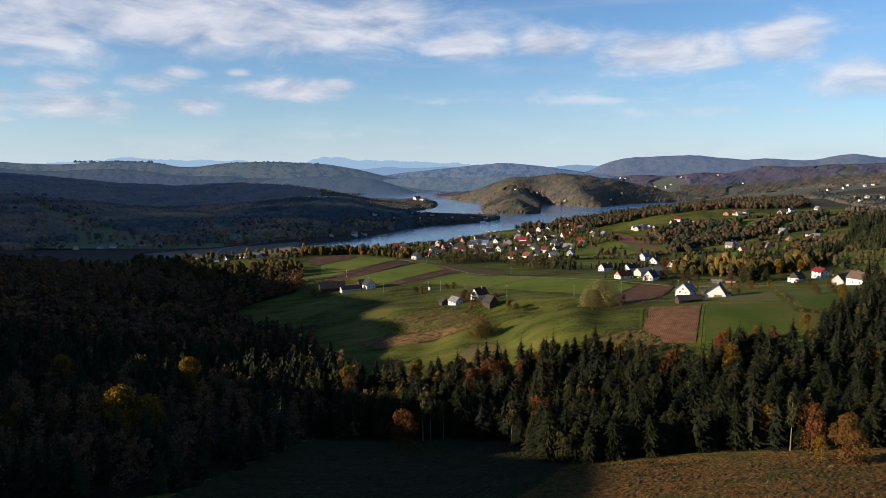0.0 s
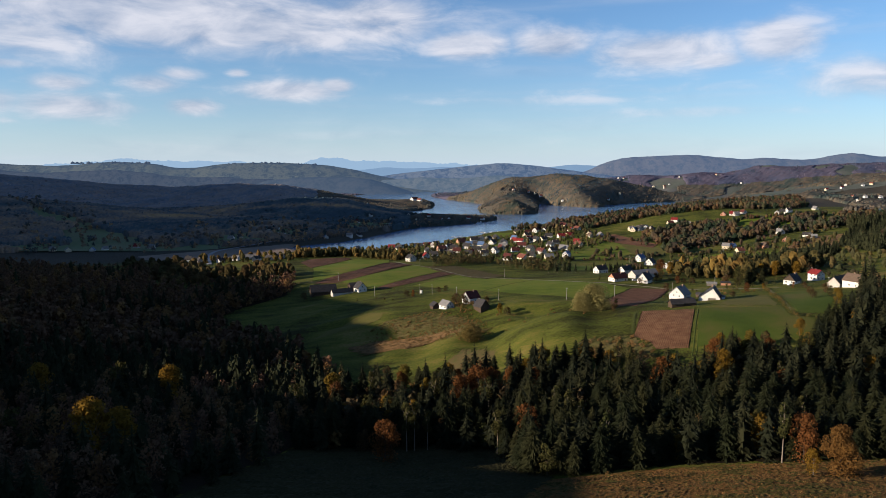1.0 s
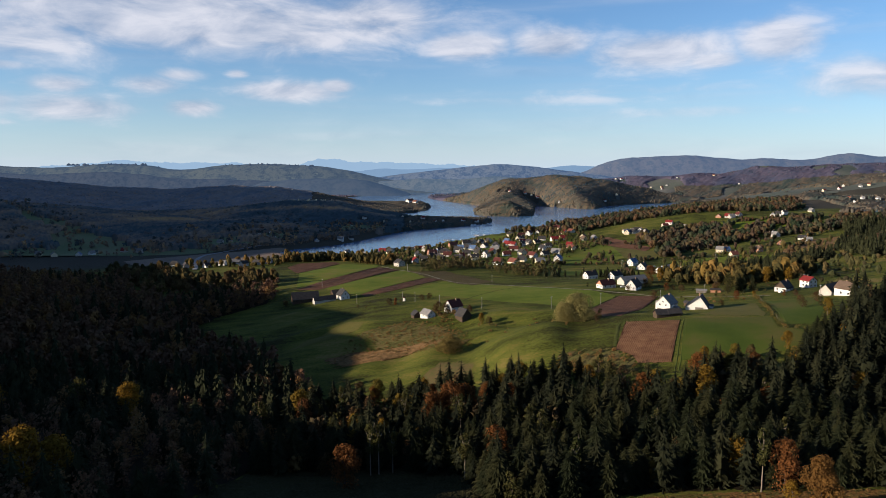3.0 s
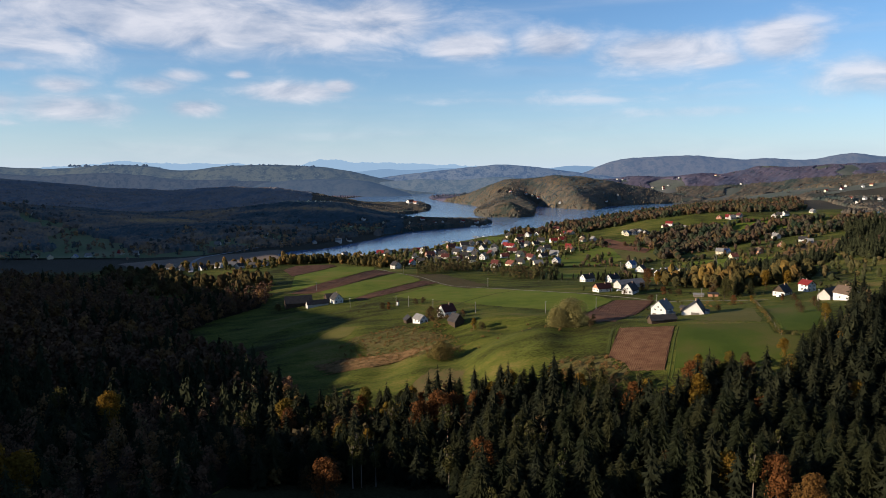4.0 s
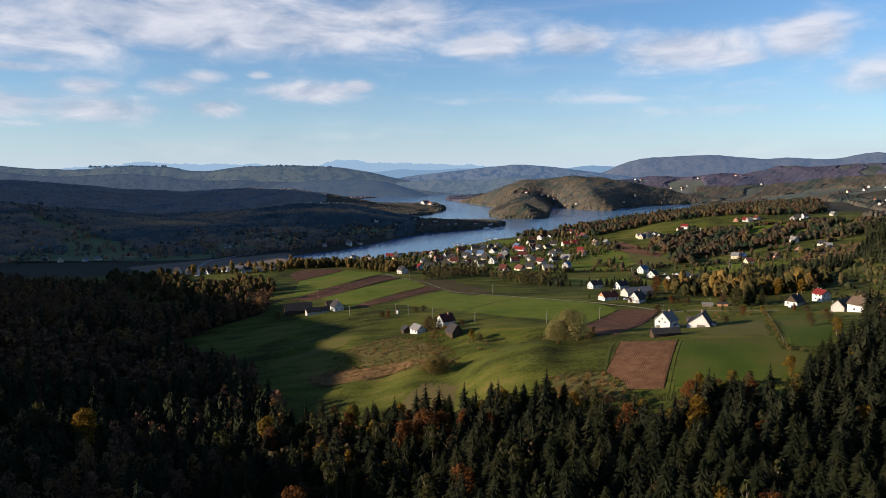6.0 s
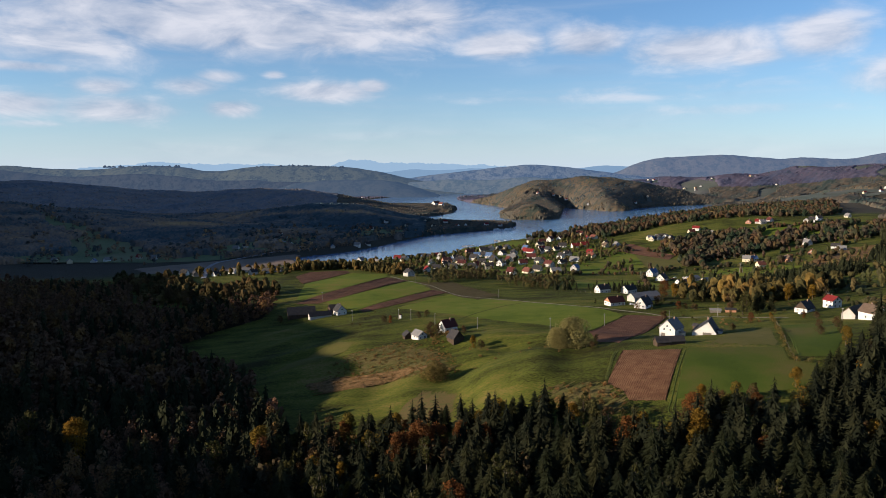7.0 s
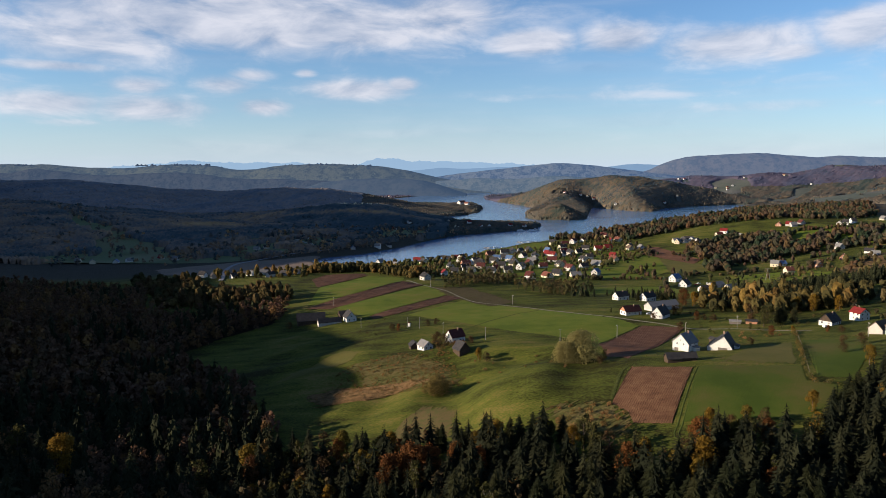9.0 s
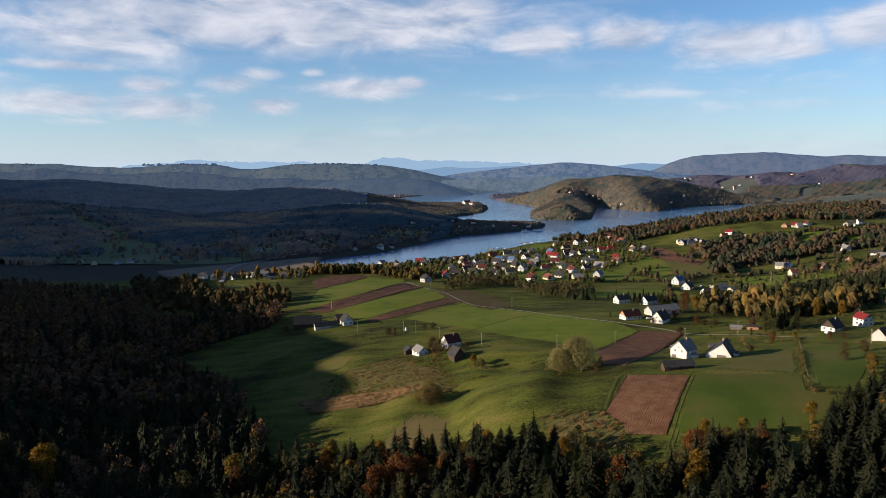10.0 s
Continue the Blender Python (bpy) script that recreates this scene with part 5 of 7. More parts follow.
house(9, 508, 35, 6.5, 9, 2.8, 2.8, PLASTER, "grey", "small white outbuilding with a grey roof", name="outbuilding", chimney=False)
house(1, 516, 20, 6.0, 7, 2.2, 2.4, BOARDS, "dark", "dark board shed beside the white outbuilding", name="shed", windows=False, chimney=False, category="shed")
house(33, 494, 35, 7.5, 8, 2.4, 4.4, BOARDS, "dark", "old dark board barn below the farmhouse", name="barn", windows=False, chimney=False, category="barn")
house(-65, 622, 30, 8.0, 10, 3.4, 4.6, PLASTER, "dark", "white house with a dark grey roof beside the old barn", name="farmhouse")
house(-98, 626, -70, 9, 22, 3.0, 5.2, BOARDS, "dark", "long dark barn with a sagging steep roof", name="barn", windows=False, chimney=False, category="barn")
house(-80, 615, -62, 6, 18, 2.4, 2.6, GREY_WALL, "dark", "low grey outbuilding along the barn", name="outbuilding", windows=False, chimney=False)
house(-72, 634, -60, 7, 9, 3.0, 3.2, BOARDS, "tan", "brown board barn between the houses", name="barn", windows=False, chimney=False, category="barn")
house(172, 588, -37, 9.0, 12, 3.0, 5.4, PLASTER, "dark", "white gabled house with a broad dark roof", name="farmhouse")
house(153, 601, -67, 8.5, 13, 3.0, 3.6, PLASTER, "maroon", "white bungalow with a dark maroon roof", name="bungalow", gable=BRICK)
house(180, 622, -62, 9, 26, 3.4, 3.2, GREY_WALL, "grey", "long grey barn behind the white house", name="barn", windows=False, chimney=False, category="barn")
house(163, 712, -60, 8, 12, 4.0, 3.6, PLASTER, "dark", "white house with a dark roof behind conifers", name="villa")
house(185, 703, -50, 8, 13, 4.0, 3.6, PLASTER, "dark", "white house with a dark roof beside the conifers", name="villa")
house(252, 892, -45, 9, 12, 4.6, 4.6, PLASTER, "blue", "white house with a steep blue grey roof", name="villa")
house(253, 852, -35, 10, 12, 3.0, 5.0, PLASTER, "dark", "white house with a large black roof", name="villa")
house(265, 811, -70, 10, 14, 3.0, 3.2, PLASTER, "dark", "white bungalow with a hipped dark roof", name="bungalow")
house(283, 842, -55, 9, 18, 3.2, 2.6, GREY_WALL, "grey", "long grey workshop with a shallow roof", name="workshop", chimney=False)
house(294, 826, -55, 7, 14, 2.8, 2.2, CREAM, "grey", "low cream annexe beside the workshop", name="workshop", chimney=False)
house(293, 552, 20, 8.0, 8.5, 5.2, 2.8, PLASTER, "red", "white two storey house with a bright red roof", name="villa")
house(269, 540, -50, 8.5, 11, 2.8, 4.6, PLASTER, "dark", "white house with boarded gable and dark roof", name="bungalow", gable=BOARDS)
house(284, 484, 20, 9, 13, 4.4, 4.2, PLASTER, "tan", "large white house with a brown roof by the spruces", name="farmhouse")
house(282, 500, -50, 8, 20, 3.2, 4.0, GREY_WALL, "tan", "long barn with a brown roof beside the white house", name="barn", windows=False, chimney=False, category="barn")
house(216, 560, 75, 3.8, 7, 1.9, 0.8, GREY_BOARDS, "grey", "low grey board shed by the larches", name="shed", windows=False, chimney=False, category="shed")
house(226, 558, 75, 4.0, 7, 2.0, 0.8, BRICK, "dark", "low brick shed by the larches", name="shed", windows=False, chimney=False, category="shed")
house(184, 497, 30, 3, 4, 2.2, 1.0, BOARDS, "dark", "small board hut behind the white house", name="shed", windows=False, chimney=False, category="shed")

# the village by the lake: (x, y, turn, roof)
VILLAGE_SHORE = [(-124, 1095, -30, 0), (-94, 1042, 60, 0), (-73, 1127, 80, 2), (-57, 1069, 35, 1), (-56, 1147, -60, 1), (-41, 1167, -75, 1), (-31, 1150, 80, 1), (-18, 1160, -75, 2), (-5, 1082, -30, 2), (5, 1039, -60, 3), (-6, 1118, -30, 1), (-15, 939, 20, 2), (-5, 959, 80, 1), (25, 1068, 35, 1), (43, 1068, 60, 1), (47, 1097, 80, 4), (54, 1012, 80, 1), (36, 1151, -60, 3), (58, 1167, -75, 1), (-32, 872, 40, 1)]
VILLAGE_MIDDLE = [(70, 1173, 20, 1), (82, 1187, -30, 1), (96, 1200, 20, 1), (58, 1108, 60, 1), (65, 1082, 60, 4), (85, 1125, -30, 1), (91, 1036, 20, 2), (101, 1083, 15, 0), (109, 1014, -75, 2), (125, 1074, 80, 2), (131, 1019, 35, 1), (141, 980, 35, 2), (162, 1013, -60, 1), (122, 938, 60, 1), (109, 918, 35, 3), (88, 899, 60, 2), (143, 924, -75, 0), (169, 941, -30, 4), (181, 1033, 60, 0), (210, 1077, 35, 3)]
VILLAGE_SLOPE = [(139, 1276, 60, 1), (157, 1264, -75, 2), (150, 1217, -60, 1), (173, 1282, -30, 2), (190, 1289, -30, 2), (184, 1200, 80, 1), (203, 1187, -75, 2), (219, 1201, -75, 2), (233, 1269, 15, 2), (143, 1130, -30, 1), (156, 1146, 35, 1), (170, 1163, -60, 1), (216, 1341, -75, 2), (231, 1336, 60, 2), (246, 1277, 35, 3), (250, 1182, 20, 5), (267, 1186, 15, 0), (328, 1210, -30, 4), (338, 1212, 15, 1), (346, 1220, 80, 1), (356, 1205, -30, 1)]
HILL_HOUSES = [(253, 1206, -30, 5), (213, 1105, 60, 2), (327, 1219, -75, 0), (338, 1218, 15, 0), (351, 1216, -30, 0), (409, 1249, 60, 2), (398, 1237, -75, 2), (422, 1206, 15, 0), (500, 1266, -30, 3), (514, 1262, 60, 2), (519, 1257, -75, 0), (536, 1269, 15, 2), (585, 1246, -30, 0), (593, 1244, 60, 1), (610, 1257, -75, 1), (665, 1274, 15, 0), (850, 2107, -30, 0), (391, 975, 60, 0), (399, 975, -75, 4), (425, 935, 15, 5), (474, 980, -30, 3), (521, 1016, 60, 1), (508, 1092, -75, 5), (510, 1073, 15, 0), (518, 1098, -30, 1), (516, 989, 60, 0), (384, 912, -75, 3)]
VALLEY_HOUSES = [(-267, 950, 80, 0), (-252, 960, -75, 0), (-236, 937, -30, 1), (-222, 948, 60, 1), (-210, 960, 80, 1), (-309, 932, 35, 1), (-282, 932, -30, 1), (-325, 938, 80, 1), (-573, 1068, 80, 0), (-547, 1062, 35, 0), (-515, 1070, 15, 4), (-502, 1083, -30, 0), (-469, 1117, 60, 2), (-441, 1105, 80, 0), (-424, 1178, -60, 1), (-770, 1414, 35, 0), (-680, 1292, 15, 4), (-724, 1555, -30, 0), (-753, 1556, 60, 2), (-344, 1192, 80, 0), (-333, 1207, -60, 1), (-304, 1215, 35, 0), (-378, 1389, 15, 4), (-322, 1341, -30, 0), (-316, 1357, 60, 2), (-298, 1325, 80, 0), (-306, 1298, -60, 1), (-268, 1242, 35, 0), (-190, 1215, 15, 4), (-200, 1493, -30, 0), (-181, 1593, 60, 2), (-155, 1248, 80, 0), (-141, 1276, -60, 1), (-97, 1573, 35, 0), (-101, 1504, 15, 4)]
ROOF_WORDS = {"grey": "grey sheet roof", "dark": "dark tiled roof", "red": "bright red roof", "orange": "orange clay roof", "blue": "blue grey roof", "tan": "brown roof", "wine": "wine red roof"}
# more roofs closely set along the shore lanes
lane = random.Random(29)
while len(VILLAGE_MIDDLE) < 42:
    x, y = lane.uniform(-20, 190), lane.uniform(960, 1230)
    if 915 < y - 0.75 * x < 1085 and all(math.hypot(x - h[0], y - h[1]) > 15 for h in VILLAGE_SHORE + VILLAGE_MIDDLE + VILLAGE_SLOPE):
        VILLAGE_MIDDLE.append((x, y, lane.choice((-75, -60, -30, 20, 35, 60, 80)), lane.choice((1, 1, 1, 2, 0, 3, 4, 1))))
hrng = random.Random(17)
for spots, where, dim in ((VILLAGE_SHORE, "in the lakeside village", PLASTER), (VILLAGE_MIDDLE, "among the village gardens", PLASTER), (VILLAGE_SLOPE, "on the village's upper slope", PLASTER), (HILL_HOUSES, "on the hill above the woods", PLASTER), (VALLEY_HOUSES, "in the shaded valley", PLASTER)):
    for x, y, turn, r in spots:
        roof = "wine" if r == 2 and int(x + y) % 2 else ROOF_ORDER[r]
        wall = hrng.choice([PLASTER, PLASTER, GREY_WALL, CREAM, GREY_WALL]) if r not in (3, 5) else hrng.choice([CREAM, BRICK])
        kind = {id(PLASTER): "white", id(CREAM): "cream", id(GREY_WALL): "grey rendered", id(BRICK): "brick"}[id(wall)]
        k = 0.78 if spots is VALLEY_HOUSES else 0.85 if spots is HILL_HOUSES else 0.95
        house(x, y, turn, k * hrng.uniform(8.2, 10.2), k * hrng.uniform(10.0, 13.5), k * hrng.choice([2.8, 3.2, 3.6, 4.8]), k * hrng.uniform(3.8, 5.0), wall, roof, "%s house, %s, %s" % (kind, ROOF_WORDS[roof], where), group="houses " + where, windows=y < 1300 and spots is not VALLEY_HOUSES)

# ---- groves, hedges and far woods ----
GARDEN_WOOD = foliage("garden_leaves", [(0.05356, 0.06079, 0.02725), (0.07651, 0.07894, 0.03292), (0.1071, 0.09187, 0.03796), (0.09564, 0.0731, 0.03796), (0.1376, 0.1087, 0.04079), (0.06886, 0.0731, 0.03118), (0.06503, 0.05433, 0.03292)], True, 0.4, 4.0)
END_WOOD = foliage("wood_end_leaves", [(0.0432, 0.04292, 0.0187), (0.0612, 0.05772, 0.0238), (0.0792, 0.06216, 0.0255), (0.0936, 0.06216, 0.0255), (0.0684, 0.04736, 0.0238), (0.1044, 0.0814, 0.0306)], True, 0.4, 4.0)
POPLARS = (-38, 998, 85, 975)
GROVES = [
    ("mixed_wood", "golden autumn trees behind the hilltop fields", [(-195, 958), (-115, 970), (-50, 892), (-36, 930), (-95, 1000), (-195, 1000)], 5.2, GROVE_WOOD, leaf_grove, 0.6, 0.95),
    ("mixed_wood", "dark tree belt between fields and village", [(-5, 790), (45, 828), (88, 768), (113, 748), (150, 768), (150, 800), (100, 835), (40, 880), (0, 860)], 6.5, GARDEN_WOOD, leaf_fine, 0.55, 0.9),
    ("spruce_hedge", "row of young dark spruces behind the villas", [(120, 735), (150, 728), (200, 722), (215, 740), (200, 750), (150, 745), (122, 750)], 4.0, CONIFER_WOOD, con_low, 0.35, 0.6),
    ("yellow_grove", "yellow and orange larches and birches", [(205, 640), (215, 606), (245, 600), (262, 590), (300, 600), (350, 640), (380, 720), (330, 735), (262, 715), (225, 700)], 8.0, GROVE_WOOD, leaf_grove, 0.55, 1.1),
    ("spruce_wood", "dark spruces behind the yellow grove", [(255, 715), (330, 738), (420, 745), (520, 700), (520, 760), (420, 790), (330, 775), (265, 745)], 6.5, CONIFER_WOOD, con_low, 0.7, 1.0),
    ("mixed_wood", "brown and olive trees on the eastern slope", [(304, 960), (330, 1090), (338, 1190), (405, 1215), (451, 1212), (560, 1190), (640, 1210), (760, 1150), (640, 1085), (571, 1080), (470, 1070), (413, 1037), (345, 1000), (323, 930)], 6.4, SLOPE_WOOD, leaf_slope, 0.6, 1.1),
    ("mixed_wood", "autumn wood on the lakeside hill", [(205, 1290), (250, 1262), (286, 1290), (401, 1322), (523, 1320), (644, 1290), (760, 1480), (860, 1720), (720, 1850), (770, 2300), (625, 1985), (445, 1705), (345, 1590), (255, 1485), (185, 1398), (130, 1352)], 8.0, SLOPE_WOOD, leaf_slope, 0.6, 1.05),
    ("yellow_grove", "sunlit autumn trees at the end of the dark wood", [(-375, 850), (-345, 905), (-300, 850), (-235, 790), (-195, 785), (-140, 735), (-150, 700), (-180, 685), (-265, 695), (-310, 780)], 8.0, END_WOOD, leaf_grove, 0.7, 1.2),
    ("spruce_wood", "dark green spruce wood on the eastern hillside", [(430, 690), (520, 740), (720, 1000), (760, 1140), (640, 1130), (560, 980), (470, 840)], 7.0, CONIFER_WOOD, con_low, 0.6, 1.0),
    ("mixed_wood", "rusty trees and spruces by the right hand meadows", [(380, 560), (330, 470), (420, 430), (700, 700), (900, 1000), (800, 1060), (600, 960), (520, 860)], 8.5, SLOPE_WOOD, leaf_slope, 0.75, 1.1),
]
for i, (name, label, poly, gap, material, kinds, lo, hi) in enumerate(GROVES):
    x, y = scatter(poly, gap, 50 + i, clear_of_houses)
    ok = ripple(x, y, 22, i) + 0.6 * ripple(x, y, 9, i + 3) > -0.35
    x, y = x[ok], y[ok]
    x, y = x[np.random.RandomState(i).uniform(0, 1, len(x)) < 0.85], y[np.random.RandomState(i).uniform(0, 1, len(y)) < 0.85]
    wood(name, label, kinds, x, y, material, 60 + i, lo, hi, tone_of=lambda a, b, r: 0.5 + 0.45 * ripple(a, b, 24, 1.5) + 0.2 * ripple(a, b, 9, 0.2) + r.uniform(-0.35, 0.35, np.shape(a)))

x, y = scatter([(205, 640), (262, 590), (350, 640), (380, 720), (330, 735), (225, 700)], 17, 66, clear_of_houses)
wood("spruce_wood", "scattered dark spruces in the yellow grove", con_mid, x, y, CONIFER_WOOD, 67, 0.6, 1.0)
# garden trees and bushes round the village
round_bush = [full_crown(crng, h, r, n, 0.75) for h, r, n in ((7, 3.6, 36), (5.5, 3.2, 30), (9, 4.0, 44), (11, 3.5, 50), (3.5, 2.5, 20))]
far_bush = [leaf_crown(crng, h, r, 6, 30, 1.3, 0.1) for h, r in ((7, 3.8), (5.5, 3.6), (10, 4.2), (12, 3.8))]
x, y = scatter([(-140, 1030), (0, 880), (110, 870), (240, 930), (280, 1150), (260, 1330), (200, 1320), (90, 1230), (30, 1190), (-70, 1120)], 11.5, 71, clear_of_houses)
ok = ripple(x, y, 33, 0.8) + 0.5 * ripple(x, y, 12, 1.8) > np.where(y - 0.9 * x > 960, -0.8, np.where(y - 0.9 * x > 850, -0.4, 0.4))
x, y = x[ok], y[ok]
wood("garden_trees", "small autumn garden trees between the village houses", round_bush, x, y, GARDEN_WOOD, 72, 0.5, 1.05, category="trees")
row = np.linspace(0, 1, 26)
slim = [leaf_crown(crng, h, r, 7, 60, 0.75, 0.12) for h, r in ((11, 2.4), (9, 2.2), (12, 2.6))]
wood("tree_row", "row of slim half bare trees below the village", slim, POPLARS[0] + (POPLARS[2] - POPLARS[0]) * row + 2 * np.sin(9 * row), POPLARS[1] + (POPLARS[3] - POPLARS[1]) * row + 3 * np.cos(23 * row), GARDEN_WOOD, 70, 0.7, 1.1, category="trees")
x, y = scatter([(-340, 920), (-190, 925), (-180, 1000), (-200, 1010), (-330, 960)], 11, 73, clear_of_houses)
wood("garden_trees", "autumn trees along the valley road", round_bush, x, y, GROVE_WOOD, 74, 0.6, 1.2, category="trees")
x, y = scatter([(270, 480), (420, 640), (620, 900), (480, 1000), (360, 940), (290, 900), (270, 820), (320, 780), (420, 800), (330, 640)], 15, 75, clear_of_houses)
wood("garden_trees", "scattered bushes and fruit trees on the slope", round_bush, x, y, GARDEN_WOOD, 76, 0.4, 1.1, category="trees")
# hedges and thickets along the lanes of the eastern slope
HEDGEROWS = [(225, 905, 330, 985), (330, 985, 420, 1030), (255, 905, 300, 955), (300, 925, 395, 955), (360, 870, 470, 990), (420, 860, 520, 1000), (300, 1040, 335, 1180), (400, 985, 500, 1050), (520, 1020, 620, 1100), (215, 760, 235, 860), (240, 905, 215, 985), (140, 905, 235, 915), (380, 1215, 640, 1225), (255, 1130, 320, 1110)]
hedge_x, hedge_y = [], []
hedge_rng = np.random.RandomState(151)
for ax, ay, cx, cy in HEDGEROWS:
    n = int(math.hypot(cx - ax, cy - ay) / 3.6)
    k = np.sort(hedge_rng.uniform(0, 1, n))
    k = k[ripple(200 * k, 0 * k + ax, 17, 0.4) > -0.35]
    hedge_x.append(ax + (cx - ax) * k + hedge_rng.normal(0, 2.2, len(k)))
    hedge_y.append(ay + (cy - ay) * k + hedge_rng.normal(0, 2.2, len(k)))
hedge_x, hedge_y = np.concatenate(hedge_x), np.concatenate(hedge_y)
keep = clear_of_houses(hedge_x, hedge_y)
wood("hedgerow", "dark ragged hedges along the lanes of the slope", round_bush, hedge_x[keep], hedge_y[keep], SLOPE_WOOD, 152, 0.4, 1.0, category="hedge")
x, y = scatter([(-900, 1500), (-580, 1010), (-345, 1060), (-300, 1120), (-195, 1230), (-90, 1460), (-100, 1630), (-260, 1560), (-420, 1400), (-500, 1230), (-760, 1500)], 13.0, 77, clear_of_houses)
ok = ripple(x, y, 26, 0.3) + 0.5 * ripple(x, y, 12, 1.3) > 0.15
x2, y2 = scatter([(-345, 1090), (-255, 1240), (-190, 1350), (-110, 1440), (-30, 1580), (5, 1582), (-62, 1476), (-103, 1390), (-144, 1302), (-175, 1212), (-226, 1157), (-292, 1092)], 9.0, 79, clear_of_houses)
wood("shore_trees", "dark bushes and trees along the far lake shore", far_bush, x2, y2, WEST_LEAF, 80, 0.5, 1.1)
wood("valley_trees", "shaded trees and hedges on the valley floor", far_bush, x[ok], y[ok], WEST_LEAF, 78, 0.8, 1.6)

# far houses and their clearings, which open towards the camera so the houses show
FAR_HOMES = [(1071, 1999), (1153, 2052), (1183, 2019), (1210, 2025), (934, 3007), (1259, 3023), (650, 2619), (588, 2525), (-26, 1734), (-110, 1658), (985, 1669), (-509, 3530), (792, 3002), (926, 1599), (1014, 1658), (960, 1680), (1120, 2010), (-160, 1680), (-75, 1745), (320, 2619), (363, 2603), (344, 2618), (418, 2462), (261, 2577), (942, 3039), (1043, 3153), (968, 3056), (1213, 3182), (810, 3190), (794, 3224), (902, 3056), (3, 1677), (69, 1696), (-51, 1676), (22, 1684), (101, 1695)]
for x, y in FAR_HOMES:
    HOUSE_SPOTS.append((x, y, 10))
HOUSE_SPOTS.append((-88, 2438, 26))
# woods on the hills round the lake: a closed canopy of many small crowns, with single trees standing out of it
frng = random.Random(41)
far_leaf = [clump(frng, h, r, 2, 5) for h, r in ((10.5, 5.2), (9.8, 5.4), (11.2, 5.0), (9.2, 4.8))]
far_con = [spire(frng, h, r, 2, 5) for h, r in ((13, 3.8), (11.5, 3.5))]
far_zone = [(-2600, 1900), (-1250, 1040), (-640, 1040), (-400, 1085), (-330, 1110), (-220, 1175), (-130, 1330), (-40, 1500), (40, 1600), (130, 1660), (160, 1860), (700, 1860), (900, 1750), (860, 1400), (700, 1250), (900, 1050), (1900, 1700), (3200, 3300), (2600, 4000), (-3000, 4000)]


WEST_PASTURE = np.array([(-1157, 1877), (-801, 1436), (-703, 1371), (-602, 1278), (-511, 1219), (-458, 1104), (-555, 1069), (-621, 1183), (-670, 1296), (-759, 1345)], float)
SPUR_LAND = np.array([(-391, 1176), (-402, 1330), (-353, 1390), (-242, 1330), (-225, 1540), (-186, 1600), (-101, 1625), (-82, 1458), (-175, 1206), (-265, 1129), (-334, 1099)], float)


def wooded(x, y):
    """True where the hills are under trees."""
    z = ground_at(x, y)
    cover_map = ripple(x, y, 120, 0.9) + 0.6 * ripple(x, y, 47, 1.9) + 0.25 * np.clip((z - 20) / 60, -1, 1) + np.where(x > 900, -0.35, 0.15)
    west = (x < -60) & (y < 2000)
    ragged = 14 * ripple(x, y, 23, 0.5)
    open_land = inside(x + ragged, y + ragged, WEST_PASTURE) | (inside(x + ragged, y, SPUR_LAND) & (ripple(x, y, 26, 2.2) > -0.45))
    ok = np.where(west, ~open_land & ((z > 3.0) | (ripple(x, y, 31, 1.4) > 0.2)), cover_map > np.where((x > 700) & (y < 2300), -0.25, -0.7))
    for hx, hy in FAR_HOMES:
        ok &= (np.abs(x - hx) > 13) | (y < hy - 38) | (y > hy + 9)
    return inside(x, y, np.array(far_zone, float)) & (z > 0.9) & ok


def hill_tone(x, y, rng):
    """How brown the wood is at a place."""
    return np.clip(0.45 + 0.4 * ripple(x, y, 90, 4.0) + 0.25 * ripple(x, y, 33, 5.0) + rng.uniform(-0.16, 0.16, np.shape(x)), 0, 1)


def west_tone(x, y, rng):
    """Mixed woods on the western side: dark conifers on the spur, rusty tones painted for a sunlit patch and a sunlit
    crest.
    """
    sun_patch = np.exp(-((x + 545) / 95) ** 2 - ((y - 1432) / 45) ** 2)
    spur = np.clip((x + 470) / 60, 0, 1) * np.clip((y - 1400) / 60, 0, 1)
    sun_rim = np.exp(-((y - 1712 - 0.05 * (x + 300)) / 16) ** 2) * np.clip((x + 480) / 60, 0, 1)
    return np.clip(0.42 + 0.34 * ripple(x, y, 90, 4.0) + 0.26 * ripple(x, y, 33, 5.0) + 0.16 * ripple(x, y, 13, 1.0) + rng.uniform(-0.22, 0.22, np.shape(x)) + 0.6 * sun_patch - 0.5 * spur + 0.75 * sun_rim, 0, 1)


